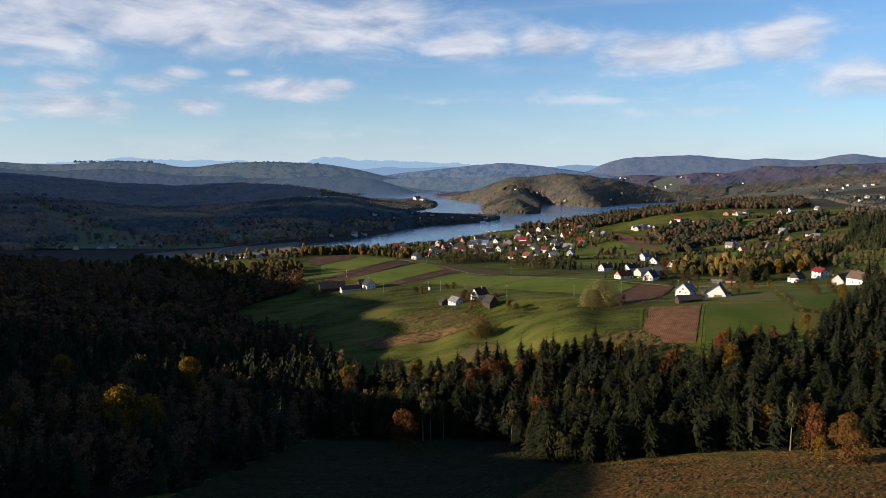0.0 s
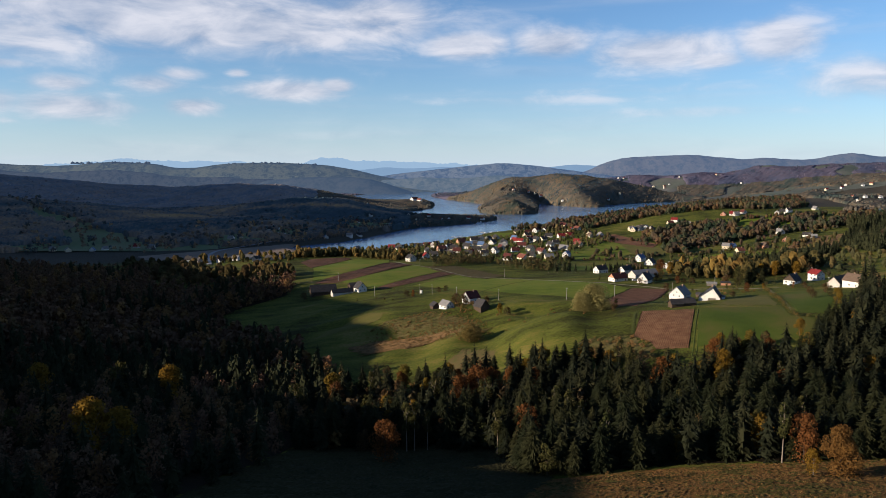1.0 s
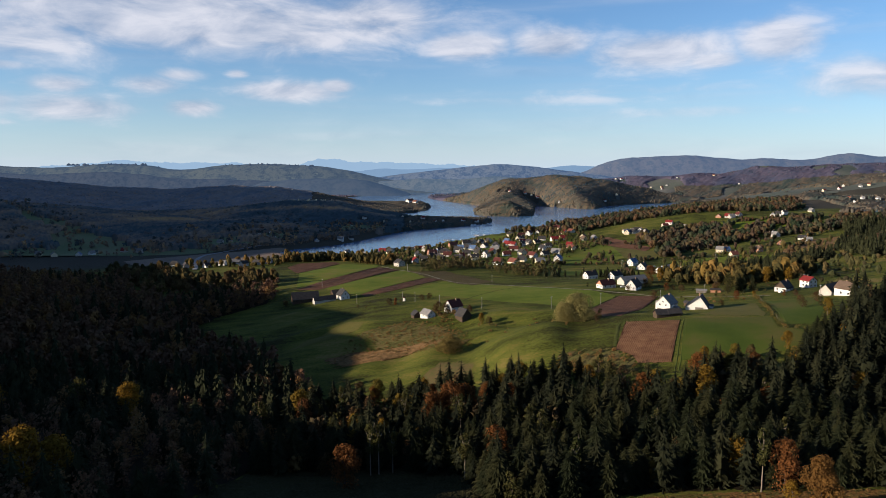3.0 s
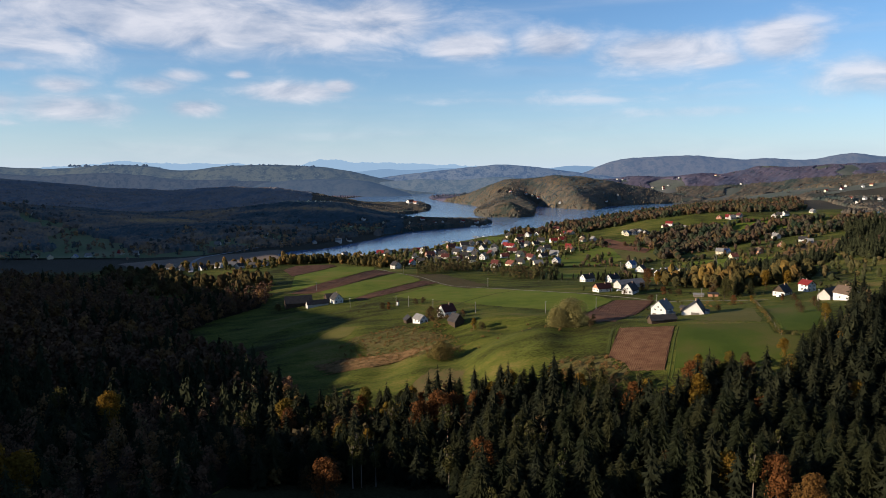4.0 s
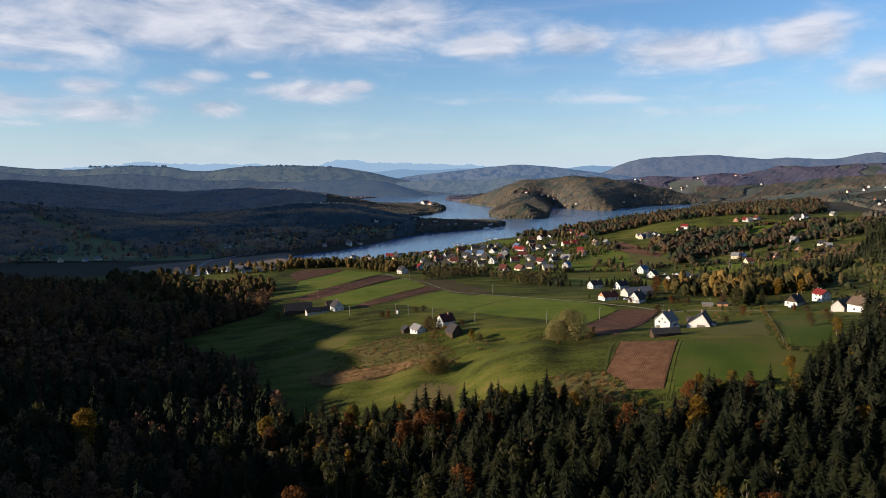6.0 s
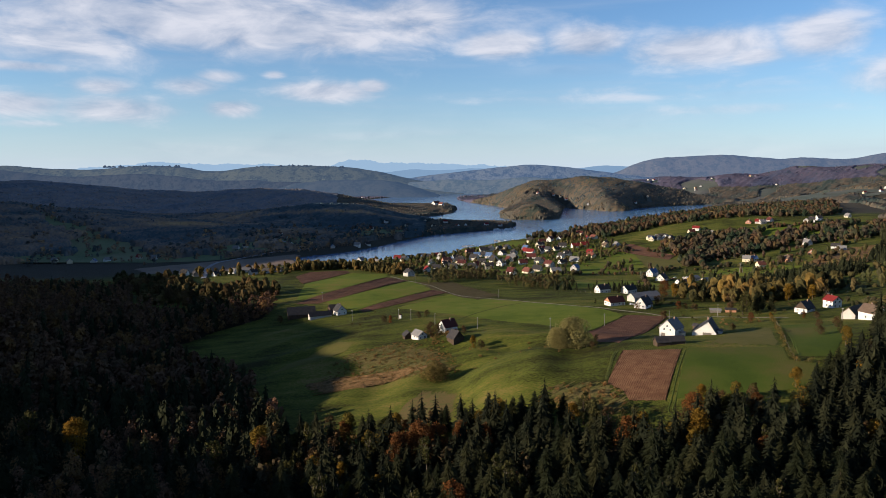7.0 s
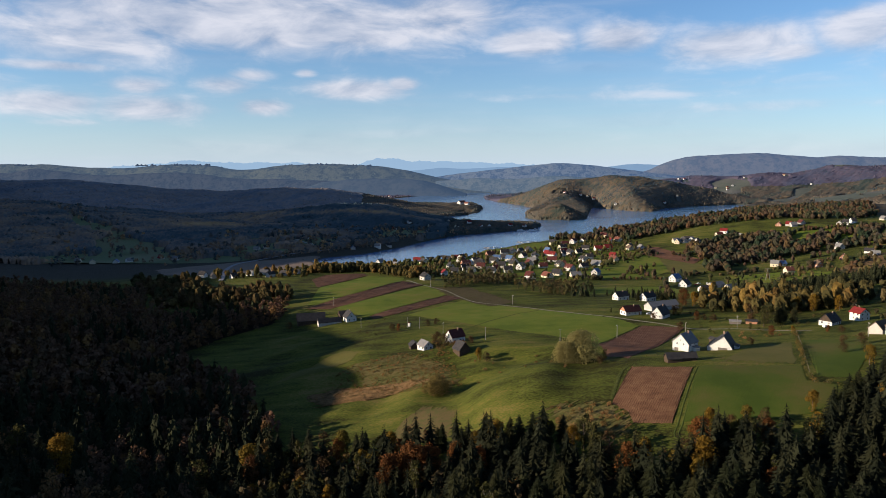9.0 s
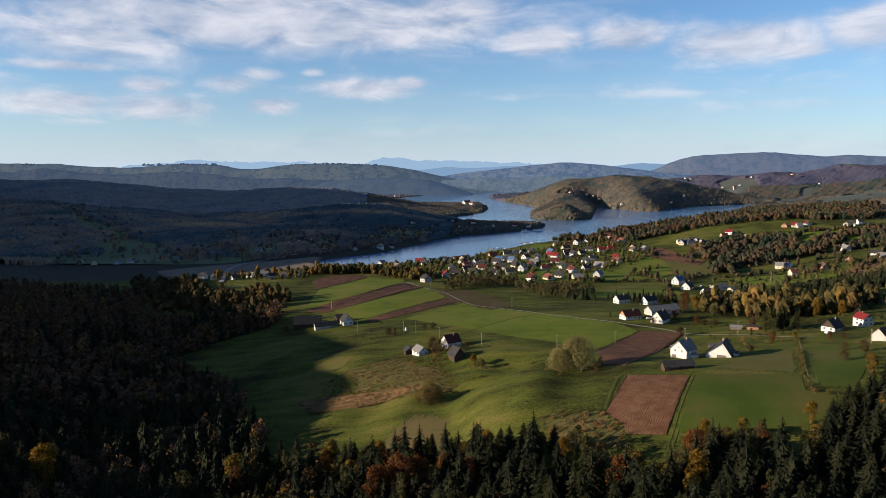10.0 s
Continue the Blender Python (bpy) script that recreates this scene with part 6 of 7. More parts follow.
def canopy(name, label, u0, u1, y0, y1, material, seed, rough=1.3, smooth=True, tall=4.9, tone_of=hill_tone):
    """A closed wood: one crown every few metres, wider apart with distance."""
    rng = np.random.RandomState(seed)
    u, rows = np.arange(u0, u1, 0.0024), np.exp(np.arange(math.log(y0), math.log(min(y1, 3400)), 0.0034))
    U, Y = np.meshgrid(u, rows)
    Y = Y * (1 + rng.uniform(-0.0014, 0.0014, Y.shape))
    X = (U + rng.uniform(-0.0009, 0.0009, U.shape)) * Y
    ok = wooded(X.ravel(), Y.ravel()).reshape(X.shape)
    crown = tall + rough * rng.uniform(-1, 1, X.shape) + 1.6 * ripple(X, Y, 31, 0.6) + 1.2 * ripple(X, Y, 11, 2.6)
    Z = ground_at(X.ravel(), Y.ravel()).reshape(X.shape) + np.where(ok, crown, -2.0)
    tone = tone_of(X, Y, rng)
    tris = grid_tris(len(u), len(rows))
    tris = tris[ok.ravel()[tris].any(1)]
    ob = with_mat(new(name, mesh_of(name, np.stack([X, Y, Z], -1).reshape(-1, 3), tris, tone.ravel(), smooth)), material)
    return tagged(ob, label, "forest", kind="stuff")


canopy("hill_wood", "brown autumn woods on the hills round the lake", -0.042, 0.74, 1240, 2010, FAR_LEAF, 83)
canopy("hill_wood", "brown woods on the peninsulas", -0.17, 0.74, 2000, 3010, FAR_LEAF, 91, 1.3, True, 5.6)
canopy("hill_wood", "woods with conifers on the far hills, tinted blue for haze", -0.10, 0.74, 3000, 4000, HAZED_LEAF, 87)
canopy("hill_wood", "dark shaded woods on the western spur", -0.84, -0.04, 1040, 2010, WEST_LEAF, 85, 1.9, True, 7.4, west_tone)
canopy("hill_wood", "shaded woods on the western hills, paled for haze", -0.84, -0.168, 2000, 4000, WEST_FAR, 89, 1.9, True, 7.4, west_tone)
x, y = scatter(far_zone, 6.6, 81)
ok = (np.random.RandomState(4).uniform(0, 1, len(x)) < np.where((x > -0.17 * y) & (x < 0.34 * y) & (y > 1880) & (y < 3005), 1.0, 0.6 * np.clip(1900 / np.maximum(y, 1), 0, 1) ** 1.8)) & (x < 0.70 * y + 60) & (x > -0.80 * y - 40) & wooded(x, y) & clear_of_houses(x, y)
x, y = x[ok], y[ok]
con = ripple(x, y, 160, 3.3) + np.random.RandomState(6).uniform(-0.7, 0.7, len(x)) + 1.3 * np.exp(-((x - 480) / 170) ** 2 - ((y - 2740) / 170) ** 2) > 0.45
west = x < np.where(y < 2005, -0.04, -0.17) * y
thin_out = ~west | (np.random.RandomState(12).uniform(0, 1, len(x)) < 0.5)
x, y, con, west = x[thin_out], y[thin_out], con[thin_out], west[thin_out]
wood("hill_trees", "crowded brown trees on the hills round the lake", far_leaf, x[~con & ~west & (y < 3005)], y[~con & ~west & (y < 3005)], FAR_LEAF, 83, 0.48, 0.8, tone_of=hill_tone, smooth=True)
wood("hill_trees", "crowded trees on the far hills, tinted blue for haze", far_leaf, x[~con & ~west & (y >= 3005)], y[~con & ~west & (y >= 3005)], HAZED_LEAF, 88, 0.45, 0.72, tone_of=hill_tone, smooth=True)
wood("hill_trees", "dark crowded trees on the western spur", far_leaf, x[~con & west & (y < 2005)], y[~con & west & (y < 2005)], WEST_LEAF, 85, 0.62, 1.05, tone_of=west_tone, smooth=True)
wood("hill_trees", "crowded trees on the western hills, paled for haze", far_leaf, x[~con & west & (y >= 2005)], y[~con & west & (y >= 2005)], WEST_FAR, 86, 0.62, 1.05, tone_of=west_tone, smooth=True)
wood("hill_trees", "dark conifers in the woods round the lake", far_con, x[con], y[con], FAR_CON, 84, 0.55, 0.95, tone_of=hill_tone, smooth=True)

# copses along the far skyline, as (x, height of the ground, half length)
COPSES = [(-2884, 179, 99), (-2661, 160, 46), (-2524, 156, 33), (-2417, 155, 26), (-1955, 172, 198), (-1780, 170, 82), (-1659, 156, 39), (-1126, 165, 132), (-990, 167, 99), (-821, 159, 99)]
srng = random.Random(47)
sky_tree = [clump(srng, h, r, 3, 6) for h, r in ((13, 9.0), (10, 8.0), (16, 9.5))]
copse_v, copse_t, copse_n = [], [], 0
for cx, cz, half in COPSES:
    for k in range(max(4, half // 5)):
        v, t = sky_tree[srng.randrange(3)]
        copse_v.append(v * srng.uniform(0.6, 1.0) + np.array([cx + srng.uniform(-half, half), 4235 + srng.uniform(-20, 20), cz - 7.0]))
        copse_t.append(t + copse_n)
        copse_n += len(v)
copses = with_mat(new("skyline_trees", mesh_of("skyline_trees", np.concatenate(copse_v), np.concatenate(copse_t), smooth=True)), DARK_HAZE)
tagged(copses, "dark copses along the far hazy skyline", "forest", kind="stuff")

# dull grazing land, its colour paled in the valley and blued on the far hills for haze
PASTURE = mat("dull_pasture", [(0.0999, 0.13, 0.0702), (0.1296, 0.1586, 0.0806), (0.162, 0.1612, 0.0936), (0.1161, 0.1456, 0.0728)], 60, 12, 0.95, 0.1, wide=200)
HILL_GRASS = mat("haze_tinted_grass", [(0.0552, 0.07176, 0.06496), (0.0828, 0.0936, 0.07888), (0.09936, 0.09984, 0.09744)], 60, 12, 0.95, 0.1, wide=200)
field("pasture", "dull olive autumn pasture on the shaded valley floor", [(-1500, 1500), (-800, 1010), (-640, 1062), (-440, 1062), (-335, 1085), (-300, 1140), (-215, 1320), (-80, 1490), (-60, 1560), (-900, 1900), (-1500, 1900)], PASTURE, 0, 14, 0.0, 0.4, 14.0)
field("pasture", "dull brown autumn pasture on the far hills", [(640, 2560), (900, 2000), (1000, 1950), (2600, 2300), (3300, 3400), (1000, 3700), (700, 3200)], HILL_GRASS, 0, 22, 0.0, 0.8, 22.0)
for label, poly, material, turn in (("bright green strip on the eastern slope", [(236, 700), (215, 790), (235, 850), (250, 800), (260, 730)], SPROUT, 80), ("mown green meadow above the villas", [(130, 760), (200, 765), (235, 800), (225, 850), (150, 830)], SPROUT, 30),
                                    ("green meadow round the pylon", [(300, 860), (360, 850), (420, 880), (400, 930), (320, 920)], SPROUT, 10), ("long green meadow under the hilltop houses", [(380, 1090), (560, 1100), (640, 1130), (620, 1220), (480, 1225), (390, 1215)], SPROUT, 20),
                                    ("straw brown slope beside the spruces", [(430, 800), (520, 900), (600, 1010), (520, 1000), (430, 900)], DRY, 40), ("pale green pasture behind the houses", [(262, 960), (300, 950), (330, 1000), (310, 1030), (275, 1090)], PALE_CROP, 60)):
    field("pasture", label, poly, material, turn, 3.0, 0.0, 0.3, 5.0, 3.0)
# single trees and bushes on the fields
FRUITS = [tree_kind("fruit_tree", "broad brown leaved tree beside the farm", trunk_solid(trng, 8, 0.25, 6, 4, 0.2), leaf_crown(trng, 9, 5.2, 18, 1500, 0.24, 0.12), BARK, BROWN_LEAF, group="farm trees")]
WILLOW = tree_kind("willow_tree", "broad yellow green willow beside the ploughed field", trunk_solid(trng, 13, 0.5, 9, 9), leaf_crown(trng, 13.5, 10.5, 26, 9500, 0.36, 0.08, 0.35), BARK, WILLOW_LEAF)
plant(WILLOW, 102, 447, 1.5, 0.0, 0.8)
plant(WILLOW, 91, 441, 0.85, 2.0)
BUSH = tree_kind("bush", "rounded olive brown bush in the meadow", trunk_solid(trng, 6, 0.2, 6, 5, 0.1), leaf_crown(trng, 8, 7.5, 26, 4200, 0.27, 0.06), BARK, foliage("bush_leaves", [(0.135, 0.10, 0.032), (0.125, 0.095, 0.03)]), "bush")
plant(BUSH, 23, 437, 1.22)
for x, y, s, kinds in ((44, 478, 0.5, GOLDS), (49, 474, 0.45, FRUITS), (16, 517, 0.75, FRUITS), (21, 509, 0.65, FRUITS), (38, 512, 0.4, FRUITS), (-22, 570, 0.45, FRUITS), (-17, 566, 0.35, RUSTS), (3, 577, 0.4, FRUITS), (9, 582, 0.4, FRUITS),
                       (112, 438, 0.45, OLIVES), (109, 433, 0.35, FRUITS), (48, 355, 0.8, GOLDS), (40, 352, 0.7, RUSTS), (176, 545, 0.5, FRUITS), (200, 480, 0.35, FRUITS), (-112, 612, 0.5, FRUITS), (222, 510, 0.4, RUSTS), (138, 345, 0.6, RUSTS), (142, 352, 0.62, GOLDS), (150, 350, 0.6, FRUITS), (157, 352, 0.62, GOLDS), (163, 350, 0.7, OLIVES), (186, 362, 0.6, GOLDS)):
    plant(kinds[0], x, y, s * (1.5 if kinds is FRUITS else 1.0), x * 0.7, 1.0)
# trees that stand out of the wood, as (x, y, height, kind)
for x, y, h, kinds in ((-47, 346, 21, GOLDS), (-44, 340, 18, RUSTS), (23, 338, 22, RUSTS), (14, 334, 20, RUSTS), (30, 342, 18, RUSTS), (-15, 260, 17, RUSTS), (114, 208, 9, GOLDS), (-102, 221, 24, GOLDS), (-96, 226, 20, GOLDS), (-135, 235, 16, OLIVES), (-140, 228, 15, GOLDS),
                       (123, 231, 18, RUSTS), (108, 246, 14, BROWNS), (88, 247, 10, GOLDS), (72, 240, 8, GOLDS), (28, 284, 9, GOLDS), (88, 252, 12, OLIVES), (100, 262, 15, BROWNS), (60, 300, 12, RUSTS), (-120, 330, 22, GOLDS), (-175, 320, 22, GOLDS), (-150, 345, 21, OLIVES), (-62, 330, 19, OLIVES), (-20, 330, 17, BROWNS), (5, 350, 15, GOLDS), (50, 340, 14, RUSTS)):
    full = {id(GOLDS): 17, id(RUSTS): 18, id(OLIVES): 16, id(BROWNS): 17}[id(kinds)]
    plant(kinds[0], x, y, h / full, x * 0.9, 1.0)
AMBER = tree_kind("beech_tree", "broad golden brown beech at the meadow's edge", trunk_solid(trng, 15, 0.4, 8, 6, 0.15), leaf_crown(trng, 16, 6.4, 30, 7000, 0.33, 0.08), BARK, foliage("amber_leaves", [(0.135, 0.072, 0.021), (0.128, 0.068, 0.020)], clear=0.4, swing=0.6))
plant(AMBER, 121, 206)
for x, y in ((-8, 278), (-5, 279), (116, 231)):
    plant(PINES[0], x, y, 1.05, x, 1.05)
# the wood's upper edge, tall trees of many kinds
EDGE = [(-21, 376), (2, 366), (20, 368), (34, 366), (50, 364), (66, 353), (80, 354), (105, 336), (122, 324), (137, 338), (150, 340), (163, 342), (173, 336), (192, 352), (206, 368)]
erng = random.Random(23)
for (ax, ay), (cx, cy) in zip(EDGE, EDGE[1:]):
    n = max(2, int(math.hypot(cx - ax, cy - ay) / 4.2))
    for k in range(n):
        kinds = erng.choice([SPRUCES, SPRUCES, SPRUCES, SPRUCES, BROWNS, OLIVES, SPRUCES, GOLDS, RUSTS] if ax < 60 else [OLIVES, BROWNS, SPRUCES, OLIVES, BROWNS, SPRUCES, SPRUCES, BROWNS, OLIVES, RUSTS, GOLDS])
        h = erng.uniform(11, 17)
        full = {id(GOLDS): 17, id(RUSTS): 18, id(OLIVES): 16, id(BROWNS): 17, id(SPRUCES): 20}[id(kinds)]
        plant(kinds[0], ax + (cx - ax) * k / n + erng.uniform(-2, 2), ay + (cy - ay) * k / n + erng.uniform(-4, 2), h / full, erng.uniform(0, 6.28), 1.0)
# gardens and yards by the red roofed house
for x, y, h, kinds in ((230, 546, 16, OLIVES), (236, 556, 17, OLIVES), (227, 561, 15, BROWNS), (241, 552, 14, SPRUCES), (247, 558, 13, SPRUCES), (251, 551, 12, SPRUCES), (273, 602, 12, GOLDS), (283, 598, 14, GOLDS), (297, 590, 13, GOLDS), (304, 584, 11, BROWNS), (202, 646, 15, RUSTS), (209, 640, 13, GOLDS),
                       (233, 441, 6, FRUITS), (252, 462, 7, FRUITS), (246, 470, 5, FRUITS), (205, 572, 6, FRUITS), (200, 578, 5, FRUITS), (195, 577, 7, RUSTS), (218, 536, 6, OLIVES), (238, 519, 5, GOLDS), (256, 512, 5, RUSTS), (262, 508, 5, FRUITS), (190, 484, 4, FRUITS), (243, 440, 8, OLIVES), (236, 420, 10, OLIVES), (232, 412, 11, GOLDS), (165, 578, 6, FRUITS), (184, 596, 8, FRUITS), (190, 604, 9, OLIVES),
                       (148, 610, 5, FRUITS), (140, 612, 5, OLIVES), (176, 700, 9, SPRUCES), (196, 698, 8, SPRUCES), (202, 706, 9, SPRUCES), (210, 712, 8, SPRUCES), (-30, 880, 9, FRUITS), (-22, 866, 7, OLIVES)):
    full = {id(GOLDS): 17, id(RUSTS): 18, id(OLIVES): 16, id(BROWNS): 17, id(FRUITS): 9, id(SPRUCES): 20}[id(kinds)]
    plant(kinds[0], x, y, h / full, x * 1.3, 1.0)

# ---- rough banks, hedges and shrubs on the shoulder ----
BANK = mat("rough_bank_grass", [(0.052, 0.050, 0.018), (0.088, 0.084, 0.026), (0.125, 0.095, 0.038), (0.080, 0.085, 0.024)], 9, 8, 0.95, 0.5)
BRAMBLE = foliage("bramble_leaves", [(0.1155, 0.0855, 0.0288), (0.1680, 0.0997, 0.0378), (0.2100, 0.1140, 0.0450), (0.1365, 0.1092, 0.0324)], True, 0.35, 2.0)
SHRUB_LEAF = foliage("shrub_leaves", [(0.036, 0.040, 0.014), (0.055, 0.054, 0.018), (0.082, 0.064, 0.022), (0.060, 0.048, 0.020)], True, 0.3, 2.0)
shrub_forms = [leaf_crown(crng, h, r, 8, 80, 0.28, 0.03) for h, r in ((1.8, 2.2), (1.2, 1.9), (2.4, 2.4))]
BANK_FIELDS = [("brown overgrown hollow with brambles", [(-39, 491), (-6, 503), (22, 483), (34, 450), (22, 436), (-19, 465)]),
               ("brambly bank at the field's corner", [(80, 384), (90, 385), (106, 379), (113, 364), (111, 353), (84, 362)])]
for i, (label, poly) in enumerate(BANK_FIELDS):
    field("rough_bank", label, poly, BANK, 20 + 17 * i, 0.7, 0.12, 0.05, 1.0, 5.0)
for i, (poly, gap, lo, hi) in enumerate((([(29, 472), (48, 484), (90, 480), (104, 455), (100, 410), (83, 438), (56, 428), (35, 441)], 15.0, 0.5, 1.2), ([(-39, 491), (-6, 505), (28, 483), (40, 445), (24, 432), (-19, 455), (-50, 450)], 2.9, 0.2, 0.75),
                                         ([(80, 386), (90, 387), (108, 379), (113, 364), (111, 350), (84, 360)], 5.0, 0.6, 1.4), ([(40, 232), (150, 228), (220, 205), (150, 160), (45, 165)], 5.0, 0.2, 0.5),
                                         ([(2, 500), (30, 486), (36, 508), (20, 530), (0, 520)], 4.5, 0.6, 1.4), ([(165, 480), (230, 500), (240, 530), (200, 520)], 9.0, 0.4, 1.2))):
    x, y = scatter(poly, gap, 90 + i, clear_of_houses)
    wood("brambles", "low brown brambles and shrubs on rough ground", shrub_forms, x, y, BRAMBLE, 100 + i, lo, hi, 0.15, category="shrubs")
x, y = scatter([(140, 500), (190, 505), (300, 560), (300, 600), (215, 600), (190, 620), (150, 590), (185, 540)], 13.0, 131, clear_of_houses)
wood("garden_shrubs", "small olive and brown garden shrubs round the yards", shrub_forms, x, y, SHRUB_LEAF, 132, 0.4, 1.3, 0.15, category="shrubs")
x, y = scatter([(-110, 560), (-60, 600), (-40, 640), (-20, 600), (0, 560), (-20, 545), (-70, 560)], 16.0, 133, clear_of_houses)
wood("garden_shrubs", "low shrubs on the meadow beside the barns", shrub_forms, x, y, SHRUB_LEAF, 134, 0.3, 0.8, 0.15, category="shrubs")
# a line of shrubs along the fence of the crop field
HEDGE_LEAF = foliage("hedge_leaves", [(0.05, 0.055, 0.018), (0.08, 0.07, 0.022), (0.12, 0.08, 0.024)], True, 0.2, 2.0)
HEDGE = [(240, 522), (225, 477), (208, 428), (200, 403), (197, 390), (207, 387), (222, 391)]
hx, hy = [], []
for (ax, ay), (cx, cy) in zip(HEDGE, HEDGE[1:]):
    n = max(2, int(math.hypot(cx - ax, cy - ay) / 2.6))
    hx += [ax + (cx - ax) * k / n + 0.5 * math.sin(7.0 * k + ax) for k in range(n)]
    hy += [ay + (cy - ay) * k / n + 0.5 * math.cos(5.0 * k + ay) for k in range(n)]
wood("hedge", "straggling olive hedge along the field fence", shrub_forms, np.array(hx), np.array(hy), HEDGE_LEAF, 120, 0.35, 1.2, 0.15, category="hedge")
fence = tagged(new("fence"), "line of grey wooden fence posts along the hedge", "fence")
post = Solid().tube((0, 0, -0.4), (0, 0, 1.5), 0.09, 0.08, 6).mesh("post")
for (ax, ay), (cx, cy) in zip(HEDGE[:-2], HEDGE[1:-1]):
    n = max(1, int(math.hypot(cx - ax, cy - ay) / 5))
    for k in range(n):
        x, y = ax + (cx - ax) * k / n + 1.2, ay + (cy - ay) * k / n
        part("post", post, PALE_BARK, fence).location = (x, y, float(ground_at(x, y)))
# white fence posts before the villas
villa_fence = tagged(new("fence"), "row of short pale fence posts before the villas", "fence")
pale_post = Solid().box(-0.09, -0.09, -0.3, 0.09, 0.09, 1.4).mesh("post")
for k in range(11):
    x, y = 112 + 4.4 * k, 716 - 0.7 * k
    part("post", pale_post, PALE_BARK, villa_fence).location = (x, y, float(ground_at(x, y)))

# ---- poles and pylon ----
CONCRETE = mat("pole_concrete", [(0.18, 0.168, 0.15), (0.24, 0.228, 0.204)], 1, 6, 0.9, 0.01)
POLES = [(94, 508), (131, 521), (176, 531), (47, 521), (17, 548), (-2, 569), (-12, 577), (267, 486), (-50, 594), (-93, 684), (213, 546), (66, 690), (-19, 806), (297, 566), (250, 860), (236, 880)]
pole_root = tagged(new("utility_pole"), "slim grey concrete utility pole with a crossarm", "pole", "utility poles")
part("pole", Solid().tube((0, 0, -0.6), (0, 0, 8.2), 0.20, 0.12, 8), CONCRETE, pole_root)
part("crossarm", Solid().box(-0.75, -0.07, 7.6, 0.75, 0.07, 7.75), CONCRETE, pole_root)
for k in (-0.62, 0.0, 0.62):
    part("insulator", Solid().tube((k, 0, 7.75), (k, 0, 8.0), 0.06, 0.04, 6), FRAME, pole_root)
for i, (x, y) in enumerate(POLES):
    m = pose(x, y, float(ground_at(x, y)), 0, 0, 20 + 13 * i)
    if i == 0:
        pole_root.matrix_basis = m
    else:
        copy_thing(pole_root, m)
pylon = tagged(new("pylon"), "pale A-frame power pylon on the meadow", "pylon")
for sx in (-2.6, 2.6):
    part("leg", Solid().tube((sx, 0, -0.5), (0.2 * sx, 0, 13), 0.28, 0.16, 6), CONCRETE, pylon)
part("crossarm", Solid().box(-3.2, -0.12, 12.2, 3.2, 0.12, 12.6), CONCRETE, pylon)
part("brace", Solid().box(-1.7, -0.1, 5.5, 1.7, 0.1, 5.8), CONCRETE, pylon)
pylon.matrix_basis = pose(350, 881, float(ground_at(350, 881)), 0, 0, 15)
# shrine by the path
shrine = tagged(new("shrine"), "small white wayside shrine on the meadow", "shrine")
part("pillar", Solid().box(-0.7, -0.6, -0.3, 0.7, 0.6, 2.6), PLASTER, shrine)
part("cap", Solid().prism([(-0.9, 2.6), (0.9, 2.6), (0, 3.5)], -0.8, 0.8), ROOFS["wine"], shrine)
shrine.matrix_basis = pose(-11, 581, float(ground_at(-11, 581)), 0, 0, -30)
# cut trunks lying on the grass
for x, y, turn, l in ((139, 353, 40, 7), (143, 352, 55, 6), (141, 349, 35, 5)):
    z = float(ground_at(x, y))
    log = with_mat(new("log", Solid().tube((-l / 2, 0, 0.22), (l / 2, 0, 0.26), 0.22, 0.16, 8).mesh("log")), PALE_BARK)
    log.matrix_basis = pose(x, y, z, 0, 0, turn)
    tagged(log, "pale cut log lying on the grass", "log", "logs")

# ---- boats and jetties on the lake ----
HULL = mat("white_hull", [(0.62, 0.62, 0.6), (0.72, 0.72, 0.7)], 2, 5, 0.4)
DECK = mat("jetty_planks", [(0.20, 0.17, 0.14), (0.30, 0.26, 0.22)], 1, 6, 0.9)


def ferry(x, y, turn, l):
    root = tagged(new("tour_boat"), "white tour boat moored at the headland", "boat")
    n = 7
    s = Solid()
    ring = [(-l / 2, 0.0), (-l / 2 + 0.4, 1.9), (l * 0.3, 1.9), (l * 0.44, 1.1), (l / 2, 0.0), (l * 0.44, -1.1), (l * 0.3, -1.9), (-l / 2 + 0.4, -1.9)]
    s.poly([(a, b, -0.3) for a, b in ring[::-1]])
    s.poly([(a, b * 1.1, 1.5) for a, b in ring])
    for i in range(len(ring)):
        (a, b), (c, d) = ring[i], ring[(i + 1) % len(ring)]
        s.poly([(c, d, -0.3), (c, d * 1.1, 1.5), (a, b * 1.1, 1.5), (a, b, -0.3)])
    part("hull", s, HULL, root)
    part("cabin", Solid().box(-l * 0.4, -1.6, 1.5, l * 0.22, 1.6, 3.4), HULL, root)
    for k in range(n):
        u = -l * 0.37 + k * l * 0.08
        part("window", Solid().box(u, -1.64, 2.2, u + l * 0.055, -1.601, 3.0), GLASS, root)
    part("roof", Solid().box(-l * 0.42, -1.8, 3.4, l * 0.25, 1.8, 3.55), HULL, root)
    part("wheelhouse", Solid().box(l * 0.02, -1.0, 3.55, l * 0.14, 1.0, 5.0), HULL, root)
    root.matrix_basis = pose(x, y, 0.0, 0, 0, turn)
    return root


ferry(120, 1632, 10, 26)
ferry(92, 1622, 12, 18)


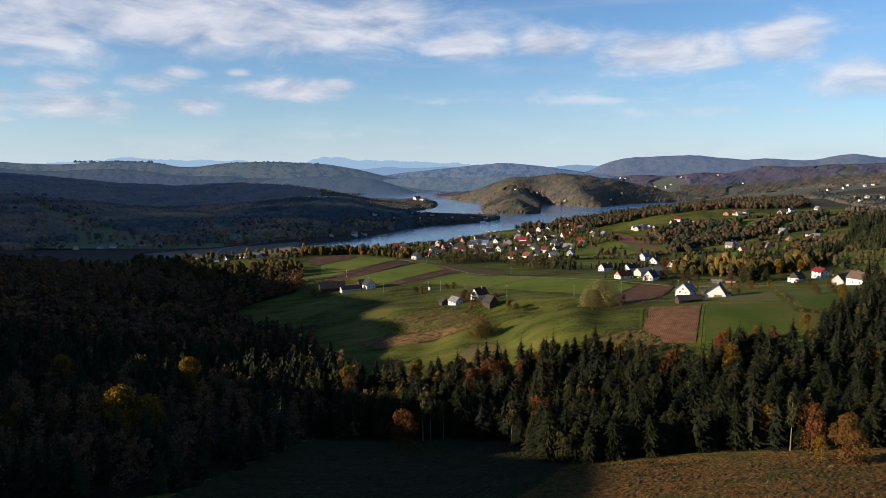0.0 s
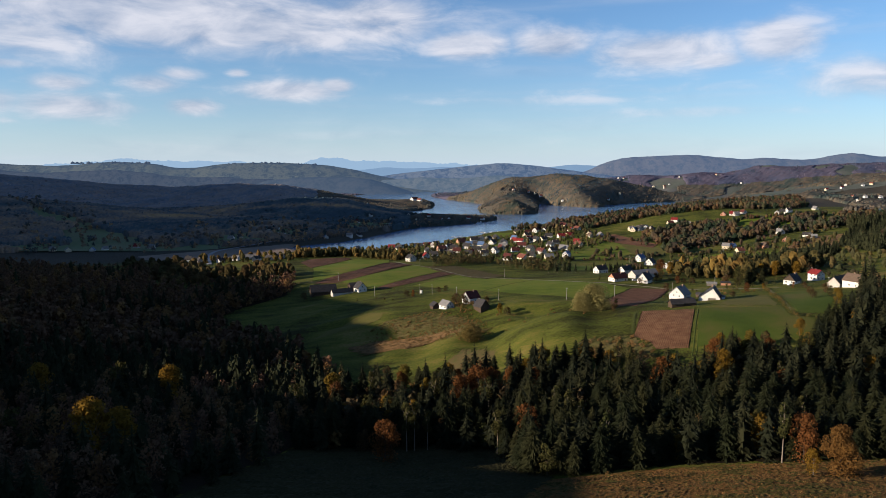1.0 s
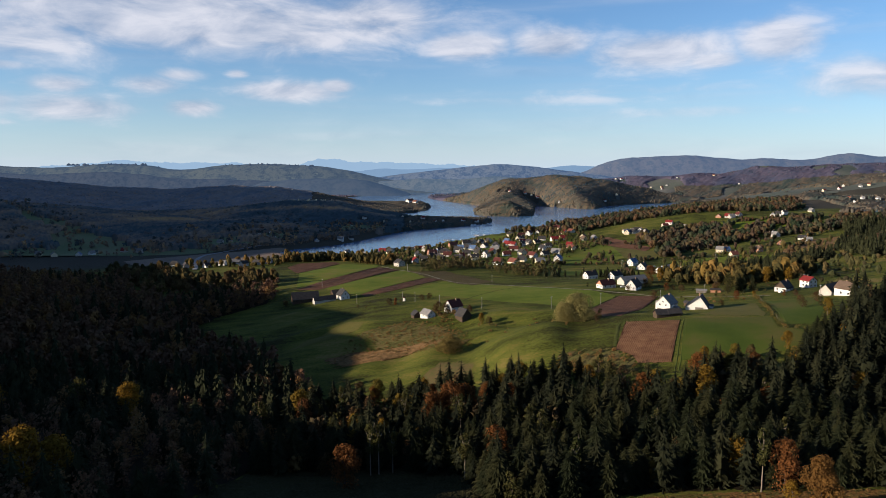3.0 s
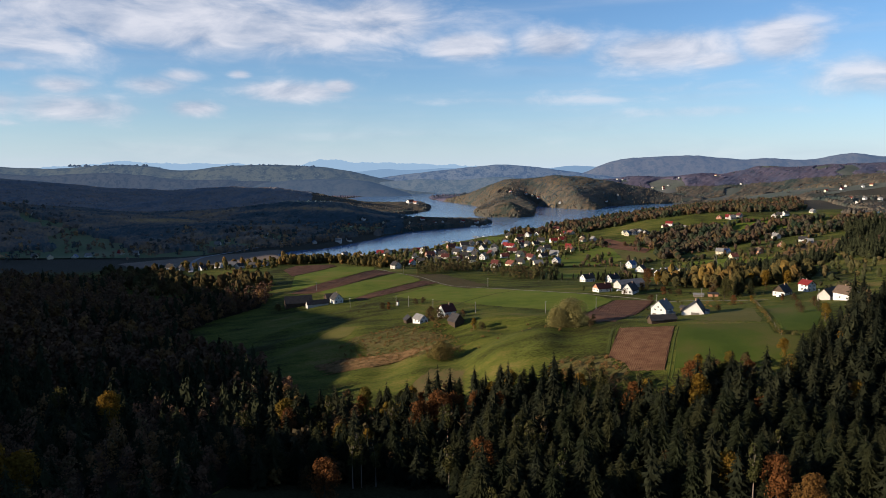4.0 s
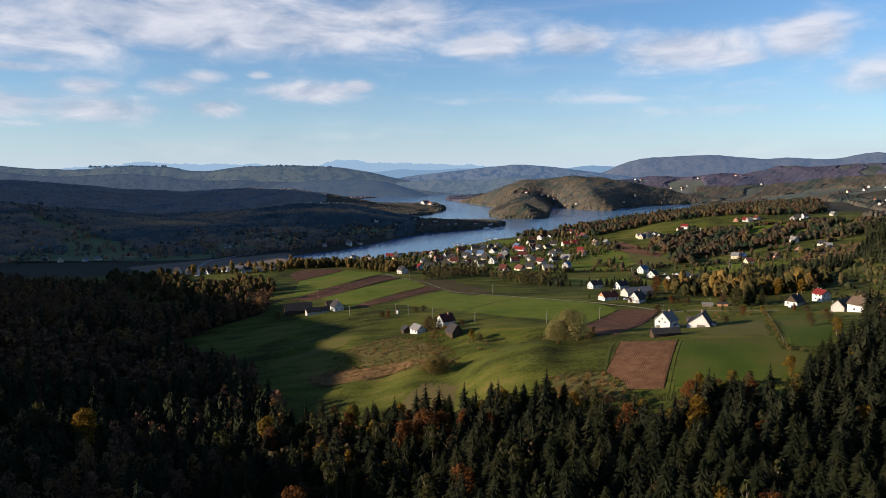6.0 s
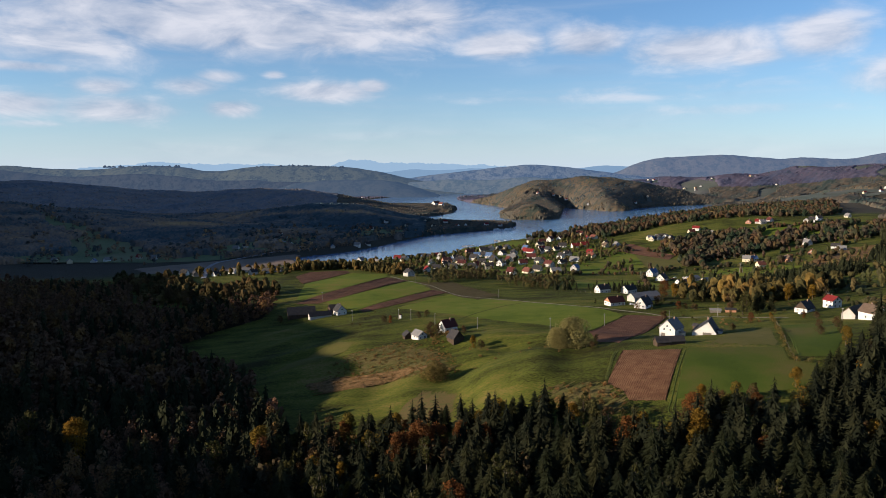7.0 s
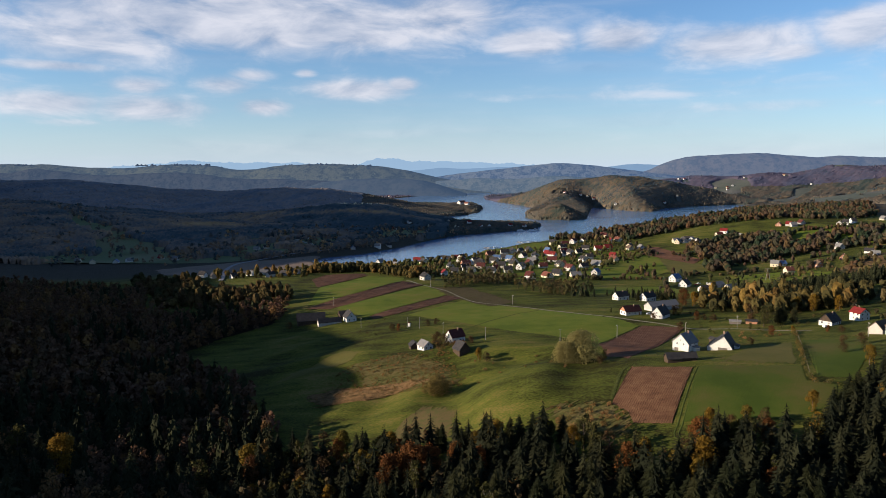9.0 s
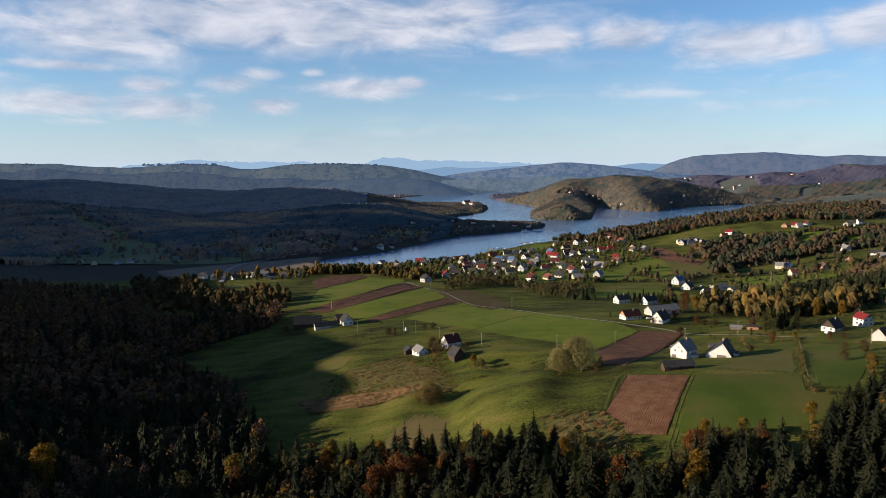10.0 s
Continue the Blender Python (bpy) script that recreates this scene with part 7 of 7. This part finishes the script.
def jetty(pts, w, label):
    root = tagged(new("jetty"), label, "jetty")
    for (ax, ay), (bx2, by2) in zip(pts, pts[1:]):
        l, a = math.hypot(bx2 - ax, by2 - ay), math.atan2(by2 - ay, bx2 - ax)
        d = part("deck", Solid().box(0, -w / 2, 0.5, l, w / 2, 0.75), DECK, root)
        d.matrix_local = Matrix.Translation((ax, ay, 0)) @ Matrix.Rotation(a, 4, "Z")
        for k in range(int(l / 6) + 1):
            p = part("post", Solid().tube((k * 6.0, 0, -3), (k * 6.0, 0, 1.4), 0.22, 0.22, 6), DECK, root)
            p.matrix_local = Matrix.Translation((ax, ay, 0)) @ Matrix.Rotation(a, 4, "Z")
    return root


jetty([(36, 1262), (22, 1290), (48, 1300)], 2.4, "grey plank jetty at the village shore")
jetty([(98, 1345), (80, 1385), (110, 1400)], 2.4, "grey plank jetty with small berths")
jetty([(480, 2300), (455, 2285)], 3.0, "plank jetty below the wooded bank")
SAILS = [(30, 1288), (40, 1305), (52, 1292), (88, 1380), (100, 1392), (115, 1404), (84, 1392)]
for i, (x, y) in enumerate(SAILS):
    b = tagged(new("rowing_boat"), "small white boat tied to the jetty", "boat", "small boats at the jetties")
    s = Solid()
    ring = [(-2.4, 0.7), (1.0, 0.9), (2.6, 0.0), (1.0, -0.9), (-2.4, -0.7)]
    s.poly([(a, c * 0.7, -0.1) for a, c in ring])
    s.poly([(a, c, 0.75) for a, c in ring[::-1]])
    for (a, c), (d, e) in zip(ring, ring[1:] + ring[:1]):
        s.poly([(a, c * 0.7, -0.1), (a, c, 0.75), (d, e, 0.75), (d, e * 0.7, -0.1)])
    part("hull", s, HULL, b)
    part("thwart", Solid().box(-0.3, -0.75, 0.76, 0.3, 0.75, 0.84), DECK, b)
    b.matrix_basis = pose(x, y, 0.05, 0, 0, 40 * i)

# ---- cars in the yards ----
CAR_PAINT = {"white": mat("white_car_paint", [(0.7, 0.7, 0.7), (0.75, 0.75, 0.75)], 2, 4, 0.3, spec=0.5), "red": mat("red_car_paint", [(0.35, 0.03, 0.02), (0.4, 0.04, 0.03)], 2, 4, 0.3, spec=0.5), "silver": mat("silver_car_paint", [(0.4, 0.41, 0.42), (0.46, 0.47, 0.48)], 2, 4, 0.3, spec=0.5)}
TYRE = mat("tyre_rubber", [(0.02, 0.02, 0.02), (0.03, 0.03, 0.03)], 0.5, 4, 0.9)


def car(x, y, turn, paint):
    root = tagged(new("car"), "parked %s car in a farm yard" % paint, "car", "parked cars")
    body = Solid().prism([(-2.1, 0.3), (2.1, 0.3), (2.15, 0.75), (1.2, 0.9), (0.5, 1.42), (-1.3, 1.42), (-1.95, 0.95), (-2.15, 0.8)], -0.85, 0.85)
    part("body", body, CAR_PAINT[paint], root)
    for sgn in (-1, 1):
        part("window", Solid().prism([(-1.5, 0.95), (0.9, 0.95), (0.42, 1.34), (-1.2, 1.34)], sgn * 0.851, sgn * 0.87), GLASS, root)
        for u in (-1.3, 1.3):
            part("wheel", Solid().tube((u, sgn * 0.68, 0.32), (u, sgn * 0.88, 0.32), 0.32, 0.32, 12), TYRE, root)
    root.matrix_basis = pose(x, y, float(ground_at(x, y)) + 0.02, 0, 0, turn)


for x, y, turn, paint in ((273, 872, 30, "silver"), (268, 862, 10, "red"), (282, 872, 70, "silver"), (276, 796, 20, "white"), (282, 806, 60, "white"), (262, 530, 40, "white"), (166, 598, 10, "silver")):
    car(x, y, turn, paint)

# ---- far houses on the hills round the lake ----
for i, (x, y) in enumerate(FAR_HOMES):
    roof = ("red", "dark", "grey", "orange")[i % 4]
    wall = (PLASTER, CREAM)[i % 3 == 0]
    house(x, y, -70 + 37 * (i % 4), 6.5, 9, 3.2, 3.0, wall, roof, "%s far house with %s %s above the lake" % ("cream" if i % 3 == 0 else "white", "an" if roof == "orange" else "a", ROOF_WORDS.get(roof)), group="far houses above the lake", windows=False, chimney=False, lift=0.8)

house(-88, 2438, -35, 14, 30, 8.0, 6.0, PLASTER, "orange", "large white manor with a clay roof on the low peninsula", name="manor", windows=False, lift=3.0)
house(-70, 2425, 55, 10, 16, 7.0, 5.0, PLASTER, "orange", "white wing of the manor on the low peninsula", name="manor", windows=False, chimney=False, lift=3.0)
# tractor ruts along the ploughed field
RUT = mat("green_rut", [(0.046, 0.060, 0.013), (0.062, 0.080, 0.017)], 3, 8, 0.95, 0.1)
for shift in (0.0, 1.9):
    ribbon("wheel_rut", "dark green tractor rut beside the ploughed field", [(153.5 + shift, 414), (143 + shift, 388), (131 + shift, 357), (128 + shift, 349), (134 + shift, 341)], 0.6, RUT, 0.16, "track")
# a ditch across the broad field and an overgrown edge below the farm
DITCH = mat("rank_ditch_grass", [(0.030, 0.036, 0.010), (0.055, 0.064, 0.015), (0.085, 0.075, 0.025)], 2.5, 6, 0.95, 0.3)
ribbon("ditch", "narrow ditch of dark rank grass across the field", [(22, 545), (32, 558), (47, 587), (58, 605), (69, 623), (86, 640)], 1.5, DITCH, 0.2, "ditch")
ribbon("field_edge", "rough uncut grass along the ploughed field's edge", [(108, 384), (112, 398), (121, 422), (135, 419), (152, 414)], 1.8, DITCH, 0.25, "verge")
ribbon("field_edge", "rough uncut grass above the meadow slope", [(118, 498), (95, 520), (72, 538), (48, 548)], 2.2, DITCH, 0.22, "verge")
